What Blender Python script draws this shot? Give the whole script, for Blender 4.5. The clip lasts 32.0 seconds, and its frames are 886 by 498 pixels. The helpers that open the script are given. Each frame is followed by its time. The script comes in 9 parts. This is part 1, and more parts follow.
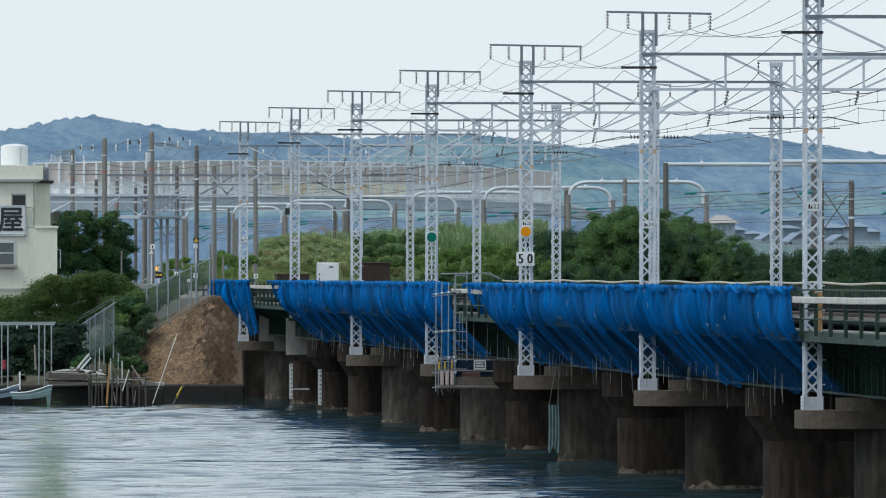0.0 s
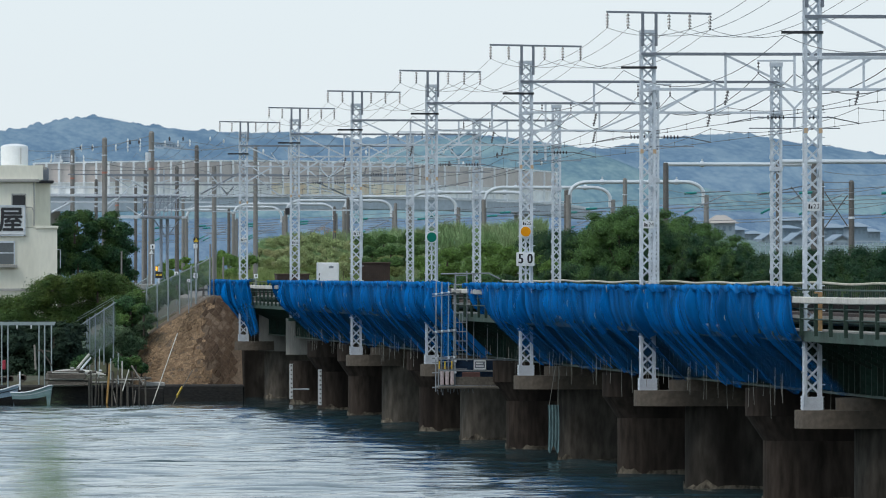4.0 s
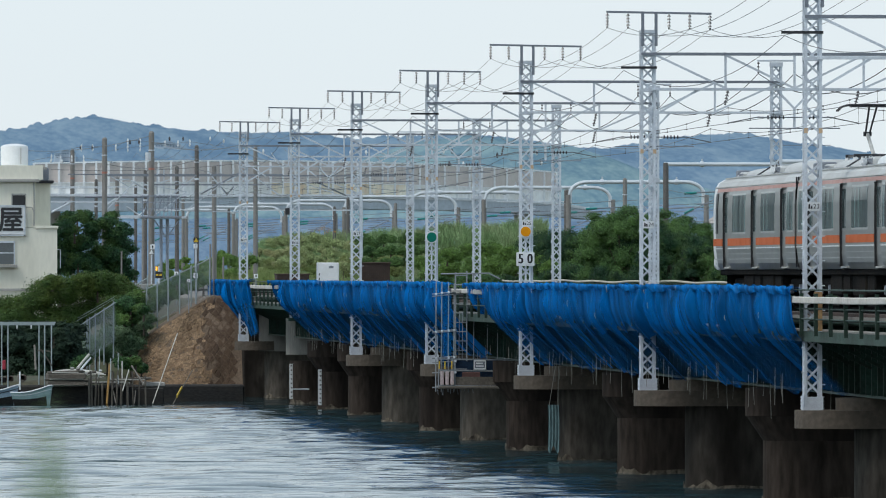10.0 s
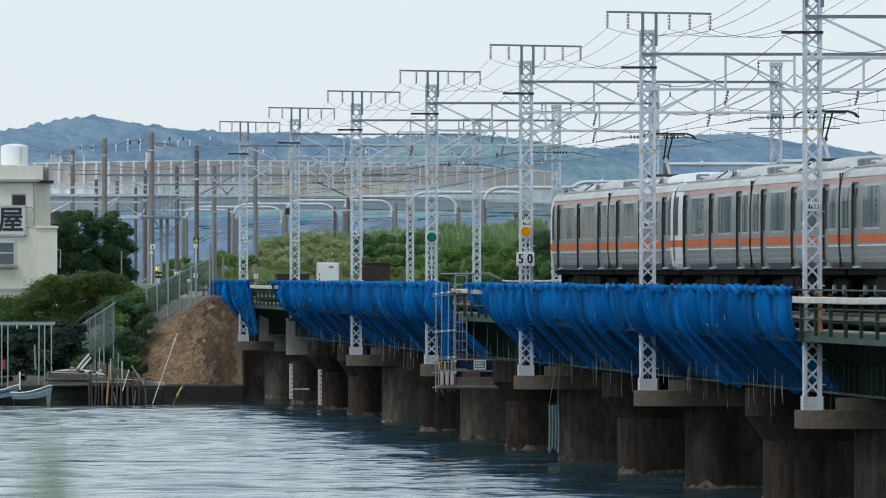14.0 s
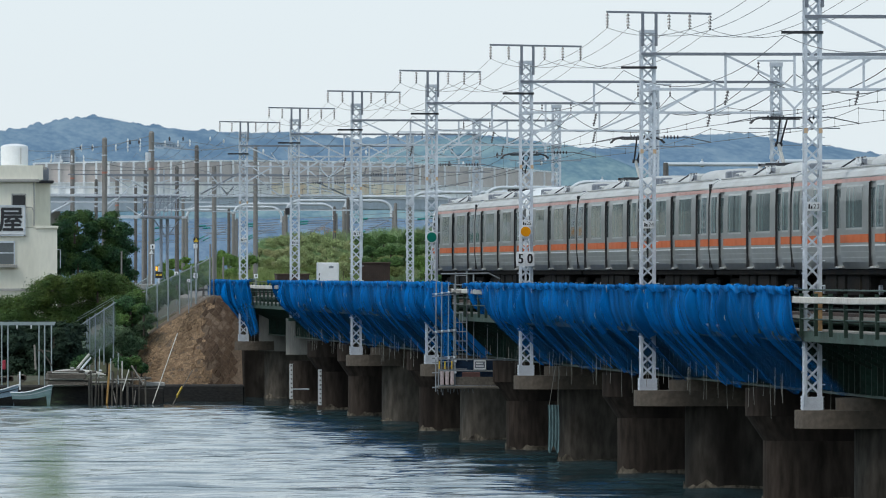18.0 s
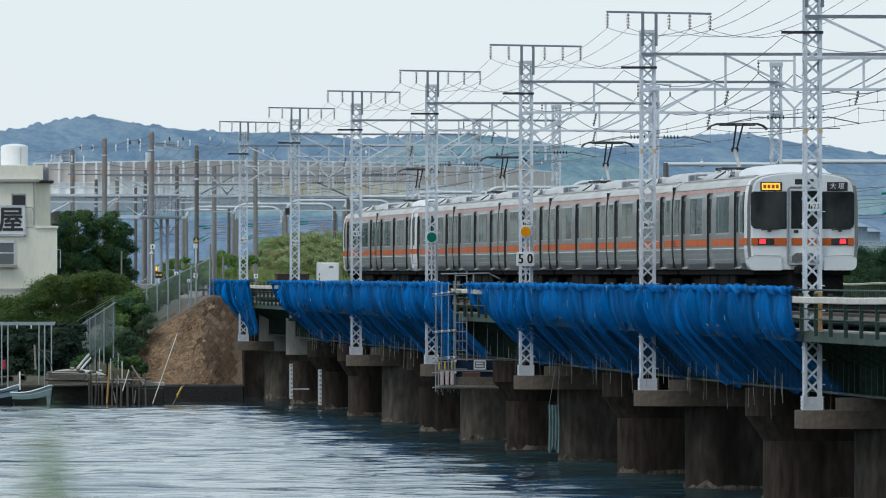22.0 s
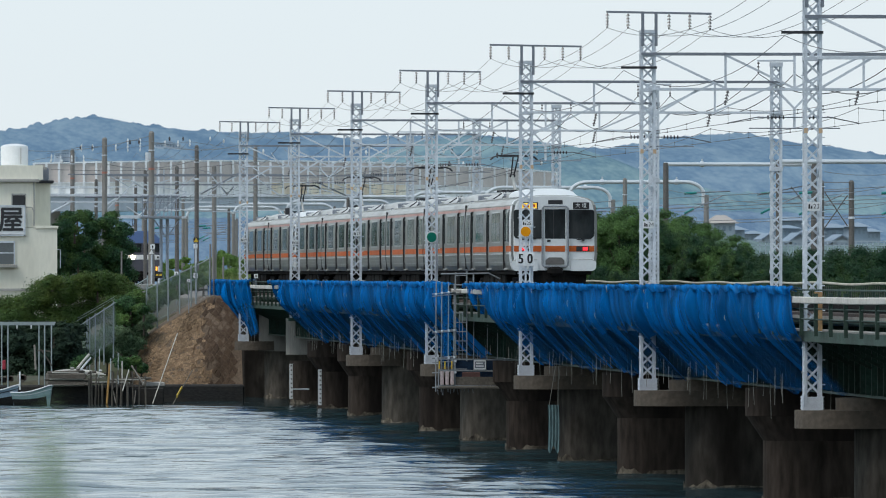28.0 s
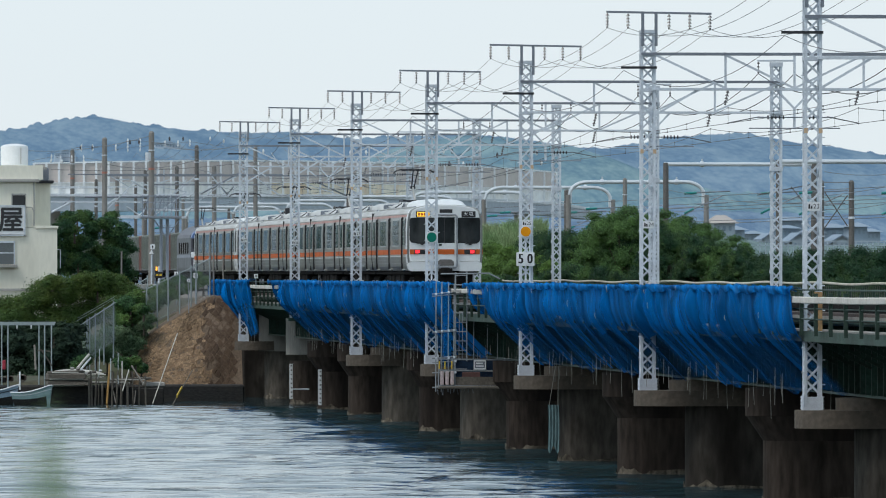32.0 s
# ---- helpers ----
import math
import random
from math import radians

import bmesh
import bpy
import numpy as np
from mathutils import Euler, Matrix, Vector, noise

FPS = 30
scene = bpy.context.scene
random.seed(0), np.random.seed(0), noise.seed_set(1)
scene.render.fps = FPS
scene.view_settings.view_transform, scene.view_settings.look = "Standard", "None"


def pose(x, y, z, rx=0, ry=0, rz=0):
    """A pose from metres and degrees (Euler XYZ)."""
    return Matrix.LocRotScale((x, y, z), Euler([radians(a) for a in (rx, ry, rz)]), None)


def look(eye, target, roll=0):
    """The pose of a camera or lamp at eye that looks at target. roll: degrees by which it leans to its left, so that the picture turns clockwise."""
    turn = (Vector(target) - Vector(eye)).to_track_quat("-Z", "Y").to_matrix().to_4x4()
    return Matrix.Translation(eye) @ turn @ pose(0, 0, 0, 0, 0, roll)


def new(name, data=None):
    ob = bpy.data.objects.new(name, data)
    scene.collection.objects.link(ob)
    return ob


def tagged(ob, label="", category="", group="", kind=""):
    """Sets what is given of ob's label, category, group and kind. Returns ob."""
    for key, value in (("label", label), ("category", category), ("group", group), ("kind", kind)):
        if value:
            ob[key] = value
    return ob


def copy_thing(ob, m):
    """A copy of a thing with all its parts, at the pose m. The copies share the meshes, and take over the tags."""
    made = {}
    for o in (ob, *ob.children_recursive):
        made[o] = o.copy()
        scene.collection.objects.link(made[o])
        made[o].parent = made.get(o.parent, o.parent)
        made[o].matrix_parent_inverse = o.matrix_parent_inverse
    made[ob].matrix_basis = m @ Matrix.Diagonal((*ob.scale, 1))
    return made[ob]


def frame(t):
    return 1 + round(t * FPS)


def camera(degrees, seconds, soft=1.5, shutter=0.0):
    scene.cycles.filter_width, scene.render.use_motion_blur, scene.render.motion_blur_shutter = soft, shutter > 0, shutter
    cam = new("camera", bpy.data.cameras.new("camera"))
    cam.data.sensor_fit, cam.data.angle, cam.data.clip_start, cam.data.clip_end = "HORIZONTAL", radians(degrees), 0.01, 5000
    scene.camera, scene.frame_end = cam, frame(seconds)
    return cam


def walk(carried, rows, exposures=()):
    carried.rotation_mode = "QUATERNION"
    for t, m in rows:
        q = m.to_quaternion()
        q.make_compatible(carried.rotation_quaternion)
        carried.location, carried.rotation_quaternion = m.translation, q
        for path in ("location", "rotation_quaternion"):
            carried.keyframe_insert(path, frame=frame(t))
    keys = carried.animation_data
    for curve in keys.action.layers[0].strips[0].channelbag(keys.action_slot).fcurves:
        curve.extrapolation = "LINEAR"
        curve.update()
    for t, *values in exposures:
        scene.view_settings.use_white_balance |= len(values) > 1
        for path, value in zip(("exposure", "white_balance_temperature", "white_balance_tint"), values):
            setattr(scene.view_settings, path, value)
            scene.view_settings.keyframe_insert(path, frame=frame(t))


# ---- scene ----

# World: x runs across the bridge, y along the track away from the eye, z up.
# ---- camera ----
cam = camera(5.193, 32.0, soft=1.0)
EYE = pose(0, 0, 5.6, 90.1425, 0, -4.4448)
walk(cam, [(0.0, EYE), (32.0, EYE)])
cam.data.dof.use_dof = True
cam.data.dof.focus_distance = 330.0
cam.data.dof.aperture_fstop = 9.0

# ---- world and sun: bright overcast noon ----
world = bpy.data.worlds.new("overcast_sky")
scene.world = world
world.use_nodes = True
wn, wl = world.node_tree.nodes, world.node_tree.links
wn.clear()
w_out = wn.new("ShaderNodeOutputWorld")
w_bg = wn.new("ShaderNodeBackground")
w_bg2 = wn.new("ShaderNodeBackground")
w_add = wn.new("ShaderNodeAddShader")
w_sky = wn.new("ShaderNodeTexSky")
w_sky.sky_type = "NISHITA"
w_sky.sun_disc = False
w_sky.sun_elevation = radians(56)
w_sky.sun_rotation = radians(241)
w_sky.dust_density = 4.0
w_bg.inputs["Strength"].default_value = 0.02
wl.new(w_sky.outputs["Color"], w_bg.inputs["Color"])
# cloud deck: brighter towards the zenith
w_tc = wn.new("ShaderNodeTexCoord")
w_sep = wn.new("ShaderNodeSeparateXYZ")
w_ramp = wn.new("ShaderNodeValToRGB")
wl.new(w_tc.outputs["Generated"], w_sep.inputs["Vector"])
wl.new(w_sep.outputs["Z"], w_ramp.inputs["Fac"])
w_ramp.color_ramp.elements[0].position = 0.0
w_ramp.color_ramp.elements[0].color = (0.80, 0.875, 0.91, 1)
w_ramp.color_ramp.elements[1].position = 1.0
w_ramp.color_ramp.elements[1].color = (0.37, 0.465, 0.535, 1)
w_mid = w_ramp.color_ramp.elements.new(0.3)
w_mid.color = (0.68, 0.85, 0.99, 1)
w_low = w_ramp.color_ramp.elements.new(0.09)
w_low.color = (0.76, 0.885, 0.96, 1)
w_bg2.inputs["Strength"].default_value = 0.95
wl.new(w_ramp.outputs["Color"], w_bg2.inputs["Color"])
wl.new(w_bg.outputs["Background"], w_add.inputs[0])
wl.new(w_bg2.outputs["Background"], w_add.inputs[1])
wl.new(w_add.outputs["Shader"], w_out.inputs["Surface"])

sun_data = bpy.data.lights.new("sun", "SUN")
sun_data.energy = 1.55
sun_data.angle = radians(14)
sun_data.color = (1.0, 0.985, 0.96)
sun = new("sun", sun_data)
sun.matrix_world = look((-84, -46, 140), (0, 0, 0))

# ---- levels ----
WATER = -0.5
RAIL = 4.75
NEAR_MAST = 27.3
FAR_MAST = 35.48
TRACK_A = 29.575
TRACK_B = 33.3
MASTS = [235.6, 276.2, 316.4, 356.6, 396.8, 436.9, 477.2]
PIERS = [235.6 + 20.13 * i for i in range(13)]


# ---- materials ----
def tint(c, k):
    return tuple(min(1.0, max(0.0, v * k)) for v in c[:3]) + (1,)


def material(name, color, rough=0.6, metal=0.0, scale=3.0, vary=0.15, bump=0.0, fine=20.0, second=None,
             second_amount=0.4, stretch=(1, 1, 1), island=0.0, randomly=0.0, spec=0.5, coat=0.0, trans=0.0, clear=0.0):
    """A surface with two scales of variation; second: the colour of its patches, stains and wear."""
    m = bpy.data.materials.new(name)
    m.use_nodes = True
    n, l = m.node_tree.nodes, m.node_tree.links
    b = n["Principled BSDF"]
    b.inputs["Roughness"].default_value = rough
    b.inputs["Metallic"].default_value = metal
    b.inputs["Specular IOR Level"].default_value = spec
    b.inputs["Coat Weight"].default_value = coat
    tc = n.new("ShaderNodeTexCoord")
    mp = n.new("ShaderNodeMapping")
    mp.inputs["Scale"].default_value = stretch
    l.new(tc.outputs["Object"], mp.inputs["Vector"])
    if randomly:
        # no two pieces carry the same stains
        inf = n.new("ShaderNodeObjectInfo")
        mul = n.new("ShaderNodeMath")
        mul.operation = "MULTIPLY"
        mul.inputs[1].default_value = 70.0
        l.new(inf.outputs["Random"], mul.inputs[0])
        l.new(mul.outputs["Value"], mp.inputs["Location"])
    big = n.new("ShaderNodeTexNoise")
    big.inputs["Scale"].default_value = scale
    big.inputs["Detail"].default_value = 6
    small = n.new("ShaderNodeTexNoise")
    small.inputs["Scale"].default_value = fine
    small.inputs["Detail"].default_value = 4
    l.new(mp.outputs["Vector"], big.inputs["Vector"])
    l.new(mp.outputs["Vector"], small.inputs["Vector"])
    mixa = n.new("ShaderNodeMix")
    mixa.data_type = "RGBA"
    ra = n.new("ShaderNodeMapRange")
    ra.inputs["From Min"].default_value, ra.inputs["From Max"].default_value = 0.3, 0.7
    l.new(small.outputs["Fac"], ra.inputs["Value"])
    l.new(ra.outputs["Result"], mixa.inputs["Factor"])
    mixa.inputs[6].default_value = tint(color, 1 - vary)
    mixa.inputs[7].default_value = tint(color, 1 + vary)
    mixb = n.new("ShaderNodeMix")
    mixb.data_type = "RGBA"
    rb = n.new("ShaderNodeMapRange")
    rb.inputs["From Min"].default_value, rb.inputs["From Max"].default_value = 0.45, 0.72
    rb.inputs["To Max"].default_value = second_amount
    l.new(big.outputs["Fac"], rb.inputs["Value"])
    l.new(rb.outputs["Result"], mixb.inputs["Factor"])
    l.new(mixa.outputs[2], mixb.inputs[6])
    mixb.inputs[7].default_value = (*(second or tint(color, 0.72))[:3], 1)
    out = mixb.outputs[2]
    if island or randomly:
        hsv = n.new("ShaderNodeHueSaturation")
        src = n.new("ShaderNodeNewGeometry") if island else n.new("ShaderNodeObjectInfo")
        rr = n.new("ShaderNodeMapRange")
        k = island or randomly
        rr.inputs["To Min"].default_value, rr.inputs["To Max"].default_value = 1 - k, 1 + k
        l.new(src.outputs["Random Per Island" if island else "Random"], rr.inputs["Value"])
        l.new(rr.outputs["Result"], hsv.inputs["Value"])
        l.new(out, hsv.inputs["Color"])
        out = hsv.outputs["Color"]
    l.new(out, b.inputs["Base Color"])
    rv = n.new("ShaderNodeMapRange")
    rv.inputs["To Min"].default_value, rv.inputs["To Max"].default_value = max(0.0, rough - 0.12), min(1.0, rough + 0.12)
    l.new(big.outputs["Fac"], rv.inputs["Value"])
    l.new(rv.outputs["Result"], b.inputs["Roughness"])
    if bump:
        bp = n.new("ShaderNodeBump")
        bp.inputs["Strength"].default_value = bump
        bp.inputs["Distance"].default_value = 0.05
        l.new(small.outputs["Fac"], bp.inputs["Height"])
        l.new(bp.outputs["Normal"], b.inputs["Normal"])
    if trans:
        tr = n.new("ShaderNodeBsdfTranslucent")
        ms = n.new("ShaderNodeMixShader")
        ms.inputs["Fac"].default_value = trans
        l.new(out, tr.inputs["Color"])
        l.new(b.outputs["BSDF"], ms.inputs[1])
        l.new(tr.outputs["BSDF"], ms.inputs[2])
        l.new(ms.outputs["Shader"], n["Material Output"].inputs["Surface"])
    if clear:
        # an open weave lets part of what is behind show through
        tp = n.new("ShaderNodeBsdfTransparent")
        mc = n.new("ShaderNodeMixShader")
        mc.inputs["Fac"].default_value = clear
        l.new(b.outputs["BSDF"], mc.inputs[1])
        l.new(tp.outputs["BSDF"], mc.inputs[2])
        l.new(mc.outputs["Shader"], n["Material Output"].inputs["Surface"])
    return m


def glow(name, color, strength):
    m = bpy.data.materials.new(name)
    m.use_nodes = True
    b = m.node_tree.nodes["Principled BSDF"]
    b.inputs["Base Color"].default_value = (*color, 1)
    b.inputs["Emission Color"].default_value = (*color, 1)
    b.inputs["Emission Strength"].default_value = strength
    return m


GALV = material("galvanised_steel", (0.65, 0.69, 0.74), 0.5, 0.12, 1.5, 0.12, 0.05, 30, (0.34, 0.36, 0.40), 0.5)
GALV_DARK = material("weathered_steel", (0.22, 0.24, 0.275), 0.55, 0.3, 2, 0.15, 0, 25)
BLACK_STEEL = material("black_steel", (0.03, 0.03, 0.035), 0.5, 0.2, 3, 0.2)
INSUL = material("dark_porcelain", (0.06, 0.055, 0.06), 0.25, 0, 6, 0.1)
WIRE = material("copper_wire_dark", (0.14, 0.145, 0.15), 0.5, 0.4, 1, 0.1)
WHITE = material("white_paint", (0.78, 0.79, 0.80), 0.4, 0, 2, 0.04, 0, 15, (0.60, 0.60, 0.58), 0.3)
BLACK = material("black_paint", (0.02, 0.02, 0.022), 0.4, 0, 3, 0.1)
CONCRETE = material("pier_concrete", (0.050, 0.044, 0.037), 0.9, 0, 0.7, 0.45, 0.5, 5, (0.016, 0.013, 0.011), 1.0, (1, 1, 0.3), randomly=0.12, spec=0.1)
# distance haze put into the far piers' concrete colour
HAZED_PIER = material("hazed_pier_concrete", (0.082, 0.072, 0.060), 0.9, 0, 0.7, 0.4, 0.5, 5, (0.034, 0.028, 0.023), 1.0, (1, 1, 0.3), randomly=0.12, spec=0.1)
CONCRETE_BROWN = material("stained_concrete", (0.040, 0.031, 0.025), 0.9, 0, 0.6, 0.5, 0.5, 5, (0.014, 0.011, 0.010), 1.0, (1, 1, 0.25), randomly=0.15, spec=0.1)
CAP_CONC = material("cap_concrete", (0.085, 0.067, 0.050), 0.85, 0, 0.7, 0.25, 0.4, 8, (0.075, 0.06, 0.045), 0.7)
CONC_LIGHT = material("light_concrete", (0.36, 0.35, 0.33), 0.85, 0, 0.6, 0.12, 0.3, 8, (0.22, 0.21, 0.19), 0.6, (1, 1, 0.4))
GREEN_STEEL = material("dark_green_steel", (0.027, 0.058, 0.044), 0.6, 0.0, 0.8, 0.25, 0.2, 10, (0.03, 0.022, 0.016), 0.5, spec=0.2)

def woven_sheet(name, bright, dark, thin, thick):
    """Coarse woven sheeting: fold light and shade painted as bands down the cloth, open between them."""
    m = bpy.data.materials.new(name)
    m.use_nodes = True
    n, l = m.node_tree.nodes, m.node_tree.links
    b = n["Principled BSDF"]
    b.inputs["Roughness"].default_value = 0.75
    b.inputs["Specular IOR Level"].default_value = 0.03
    tc = n.new("ShaderNodeTexCoord")

    def bands(scale, stretch, low, high, detail=4):
        mp = n.new("ShaderNodeMapping")
        mp.inputs["Scale"].default_value = stretch
        t = n.new("ShaderNodeTexNoise")
        t.inputs["Scale"].default_value = scale
        t.inputs["Detail"].default_value = detail
        r = n.new("ShaderNodeMapRange")
        r.inputs["From Min"].default_value, r.inputs["From Max"].default_value = low, high
        l.new(tc.outputs["Object"], mp.inputs["Vector"])
        l.new(mp.outputs["Vector"], t.inputs["Vector"])
        l.new(t.outputs["Fac"], r.inputs["Value"])
        return r.outputs["Result"]

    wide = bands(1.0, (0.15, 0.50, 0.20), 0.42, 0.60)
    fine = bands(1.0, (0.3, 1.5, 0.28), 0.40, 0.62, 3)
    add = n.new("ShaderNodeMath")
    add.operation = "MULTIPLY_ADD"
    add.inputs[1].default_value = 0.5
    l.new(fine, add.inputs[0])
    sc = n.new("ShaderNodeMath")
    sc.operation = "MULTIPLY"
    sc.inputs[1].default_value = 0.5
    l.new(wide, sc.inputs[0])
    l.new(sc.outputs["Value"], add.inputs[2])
    # bright and dark of the folds put into the cloth's colour
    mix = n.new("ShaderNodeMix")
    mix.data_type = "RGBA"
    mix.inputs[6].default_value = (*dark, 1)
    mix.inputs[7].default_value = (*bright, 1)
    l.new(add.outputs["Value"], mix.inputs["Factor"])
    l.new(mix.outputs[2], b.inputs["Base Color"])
    bp = n.new("ShaderNodeBump")
    bp.inputs["Strength"].default_value = 0.3
    bp.inputs["Distance"].default_value = 0.05
    l.new(fine, bp.inputs["Height"])
    l.new(bp.outputs["Normal"], b.inputs["Normal"])
    if thin:
        openness = n.new("ShaderNodeMapRange")
        openness.inputs["To Min"].default_value, openness.inputs["To Max"].default_value = thin, thick
        l.new(wide, openness.inputs["Value"])
        tp = n.new("ShaderNodeBsdfTransparent")
        ms = n.new("ShaderNodeMixShader")
        l.new(openness.outputs["Result"], ms.inputs["Fac"])
        l.new(b.outputs["BSDF"], ms.inputs[1])
        l.new(tp.outputs["BSDF"], ms.inputs[2])
        l.new(ms.outputs["Shader"], n["Material Output"].inputs["Surface"])
    return m


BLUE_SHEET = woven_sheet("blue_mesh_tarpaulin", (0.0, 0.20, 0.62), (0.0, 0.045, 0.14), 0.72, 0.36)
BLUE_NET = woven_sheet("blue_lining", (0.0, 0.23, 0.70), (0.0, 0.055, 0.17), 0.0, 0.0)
SCAFFOLD = material("scaffold_tube", (0.27, 0.29, 0.31), 0.5, 0.2, 2, 0.2, 0, 15)
# distance haze put into the wall colour
HAZY_WALL = material("hazed_wall", (0.29, 0.37, 0.45), 0.9, 0, 0.3, 0.06)
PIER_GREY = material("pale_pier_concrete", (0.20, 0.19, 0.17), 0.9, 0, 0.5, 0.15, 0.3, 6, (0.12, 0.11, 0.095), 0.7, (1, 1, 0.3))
STEEL_MID = material("dull_grey_steel", (0.27, 0.30, 0.35), 0.55, 0.15, 2, 0.15)
ROPE = material("pale_rope", (0.25, 0.245, 0.215), 0.8, 0, 5, 0.2)
STAINLESS = material("brushed_stainless", (0.225, 0.232, 0.226), 0.34, 0.65, 0.9, 0.08, 0.0, 20, (0.20, 0.195, 0.18), 0.6, (1, 0.6, 2))
WINDOW_RIM = material("pale_window_rim", (0.42, 0.43, 0.42), 0.4, 0.3, 2, 0.08)
TRAIN_WHITE = material("train_white", (0.70, 0.715, 0.72), 0.35, 0, 1, 0.04, 0, 12, (0.60, 0.61, 0.61), 0.4)
ROOF_GREY = material("train_roof_grey", (0.42, 0.42, 0.40), 0.6, 0, 1.2, 0.1, 0.1, 10, (0.30, 0.28, 0.25), 0.6)
ORANGE = material("orange_band", (0.52, 0.115, 0.028), 0.6, 0, 1.5, 0.04, 0, 6, spec=0.15)
ORANGE_PALE = material("orange_upper_band", (0.40, 0.16, 0.12), 0.4, 0, 1.5, 0.06)
RUBBER = material("black_rubber", (0.018, 0.018, 0.02), 0.6, 0, 4, 0.2)
UNDER = material("underframe_dirt", (0.013, 0.0125, 0.0125), 0.9, 0, 2, 0.3, 0.3, 12, (0.034, 0.027, 0.02), 0.5, spec=0.05)
BROWN_IRON = material("brown_corrugated_iron", (0.07, 0.045, 0.035), 0.7, 0.1, 1.2, 0.2, 0.2, 10, (0.035, 0.024, 0.02), 0.6)
POLE_CONC = material("pole_concrete", (0.235, 0.225, 0.212), 0.85, 0, 0.8, 0.12, 0.2, 10, (0.17, 0.15, 0.13), 0.5, (1, 1, 0.2))
POLE_BROWN = material("brown_pole", (0.130, 0.121, 0.114), 0.8, 0, 1, 0.2, 0.2, 10)
PIPE_WHITE = material("pale_pipe", (0.62, 0.66, 0.70), 0.5, 0.1, 0.5, 0.06)
TEAL = material("teal_insulator", (0.02, 0.23, 0.22), 0.3)
CREAM = material("cream_render", (0.80, 0.77, 0.66), 0.85, 0, 0.35, 0.05, 0.15, 6, (0.52, 0.49, 0.41), 0.5, (1, 1, 0.3))
EARTH = material("earth_and_weeds", (0.06, 0.055, 0.032), 0.95, 0, 0.4, 0.3, 0.4, 4, (0.05, 0.075, 0.025), 0.8)
BALLAST = material("ballast_stone", (0.20, 0.18, 0.16), 0.95, 0, 1, 0.3, 0.5, 9)
# tan and darker brown stones also carry the bank's lit and shaded sides
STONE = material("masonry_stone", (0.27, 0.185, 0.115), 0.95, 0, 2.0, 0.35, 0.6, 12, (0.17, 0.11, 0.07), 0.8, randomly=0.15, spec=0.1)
STONE_BROWN_SHADED = material("brown_masonry_stone", (0.088, 0.060, 0.042), 0.95, 0, 2.0, 0.35, 0.6, 12, (0.110, 0.074, 0.049), 0.8, randomly=0.16, spec=0.1)
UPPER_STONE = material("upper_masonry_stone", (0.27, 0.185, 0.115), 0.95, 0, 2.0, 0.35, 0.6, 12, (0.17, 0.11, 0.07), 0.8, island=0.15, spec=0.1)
UPPER_STONE_BROWN_SHADED = material("upper_shaded_brown_masonry", (0.088, 0.060, 0.042), 0.95, 0, 2.0, 0.35, 0.6, 12, (0.110, 0.074, 0.049), 0.8, island=0.16, spec=0.1)
MORTAR = material("masonry_joint", (0.14, 0.10, 0.068), 0.95, 0, 0.9, 0.3, 0.5, 10, (0.10, 0.075, 0.052), 0.8)
DARK_WALL = material("tide_stained_wall", (0.030, 0.029, 0.028), 0.8, 0, 0.9, 0.35, 0.5, 5, (0.058, 0.050, 0.040), 0.6, (1, 1, 2.5), spec=0.2)
OLD_WOOD = material("weathered_wood", (0.13, 0.115, 0.095), 0.85, 0, 1, 0.3, 0.3, 12, (0.06, 0.05, 0.04), 0.5, (1, 6, 1))
PALE_WOOD = material("bleached_wood", (0.50, 0.48, 0.43), 0.8, 0, 2, 0.15, 0.2, 14, None, 0.4)
YELLOW = material("yellow_paint", (0.68, 0.45, 0.03), 0.45, 0, 2, 0.1)
SIGN_ORANGE = material("orange_sign", (0.80, 0.30, 0.0), 0.45, 0, 2, 0.04, 0, 15, (0.70, 0.26, 0.0), 0.5, spec=0.2)
SIGN_GREEN = material("green_sign", (0.0, 0.165, 0.115), 0.45, 0, 2, 0.04, 0, 15, (0.0, 0.13, 0.10), 0.5, spec=0.2)
GLASS = material("curtained_window_glass", (0.032, 0.048, 0.050), 0.06, 0, 1.6, 0.6, 0, 5.0, (0.25, 0.37, 0.36), 0.85, (1, 3.2, 0.10), spec=0.25)
SIDE_GLASS = material("dark_side_glass", (0.012, 0.014, 0.015), 0.35, 0, 1.1, 0.4, 0, 3, (0.03, 0.032, 0.032), 0.8, spec=0.06)
CAB_GLASS = material("cab_glass", (0.020, 0.024, 0.026), 0.05, 0, 1.1, 0.5, 0, 3, (0.075, 0.08, 0.08), 0.9, (1, 1, 0.5), spec=0.5)
ROOM_GLASS = material("house_window", (0.10, 0.115, 0.12), 0.08, 0, 1, 0.2, spec=0.8)
# thin tinted glazing; a low IOR dims its mirror of the open sky
for pane in (GLASS, CAB_GLASS):
    pane.node_tree.nodes["Principled BSDF"].inputs["IOR"].default_value = 1.14
LAMP_RED = glow("tail_lamp_lens", (1.0, 0.02, 0.03), 2.2)
LAMP_HEAD = glow("head_lamp_lens", (1.0, 0.80, 0.52), 15.0)
LAMP_SIGN = glow("lit_destination_panel", (1.0, 0.55, 0.05), 0.85)
LAMP_AMBER = glow("amber_lamp", (1.0, 0.42, 0.05), 1.4)


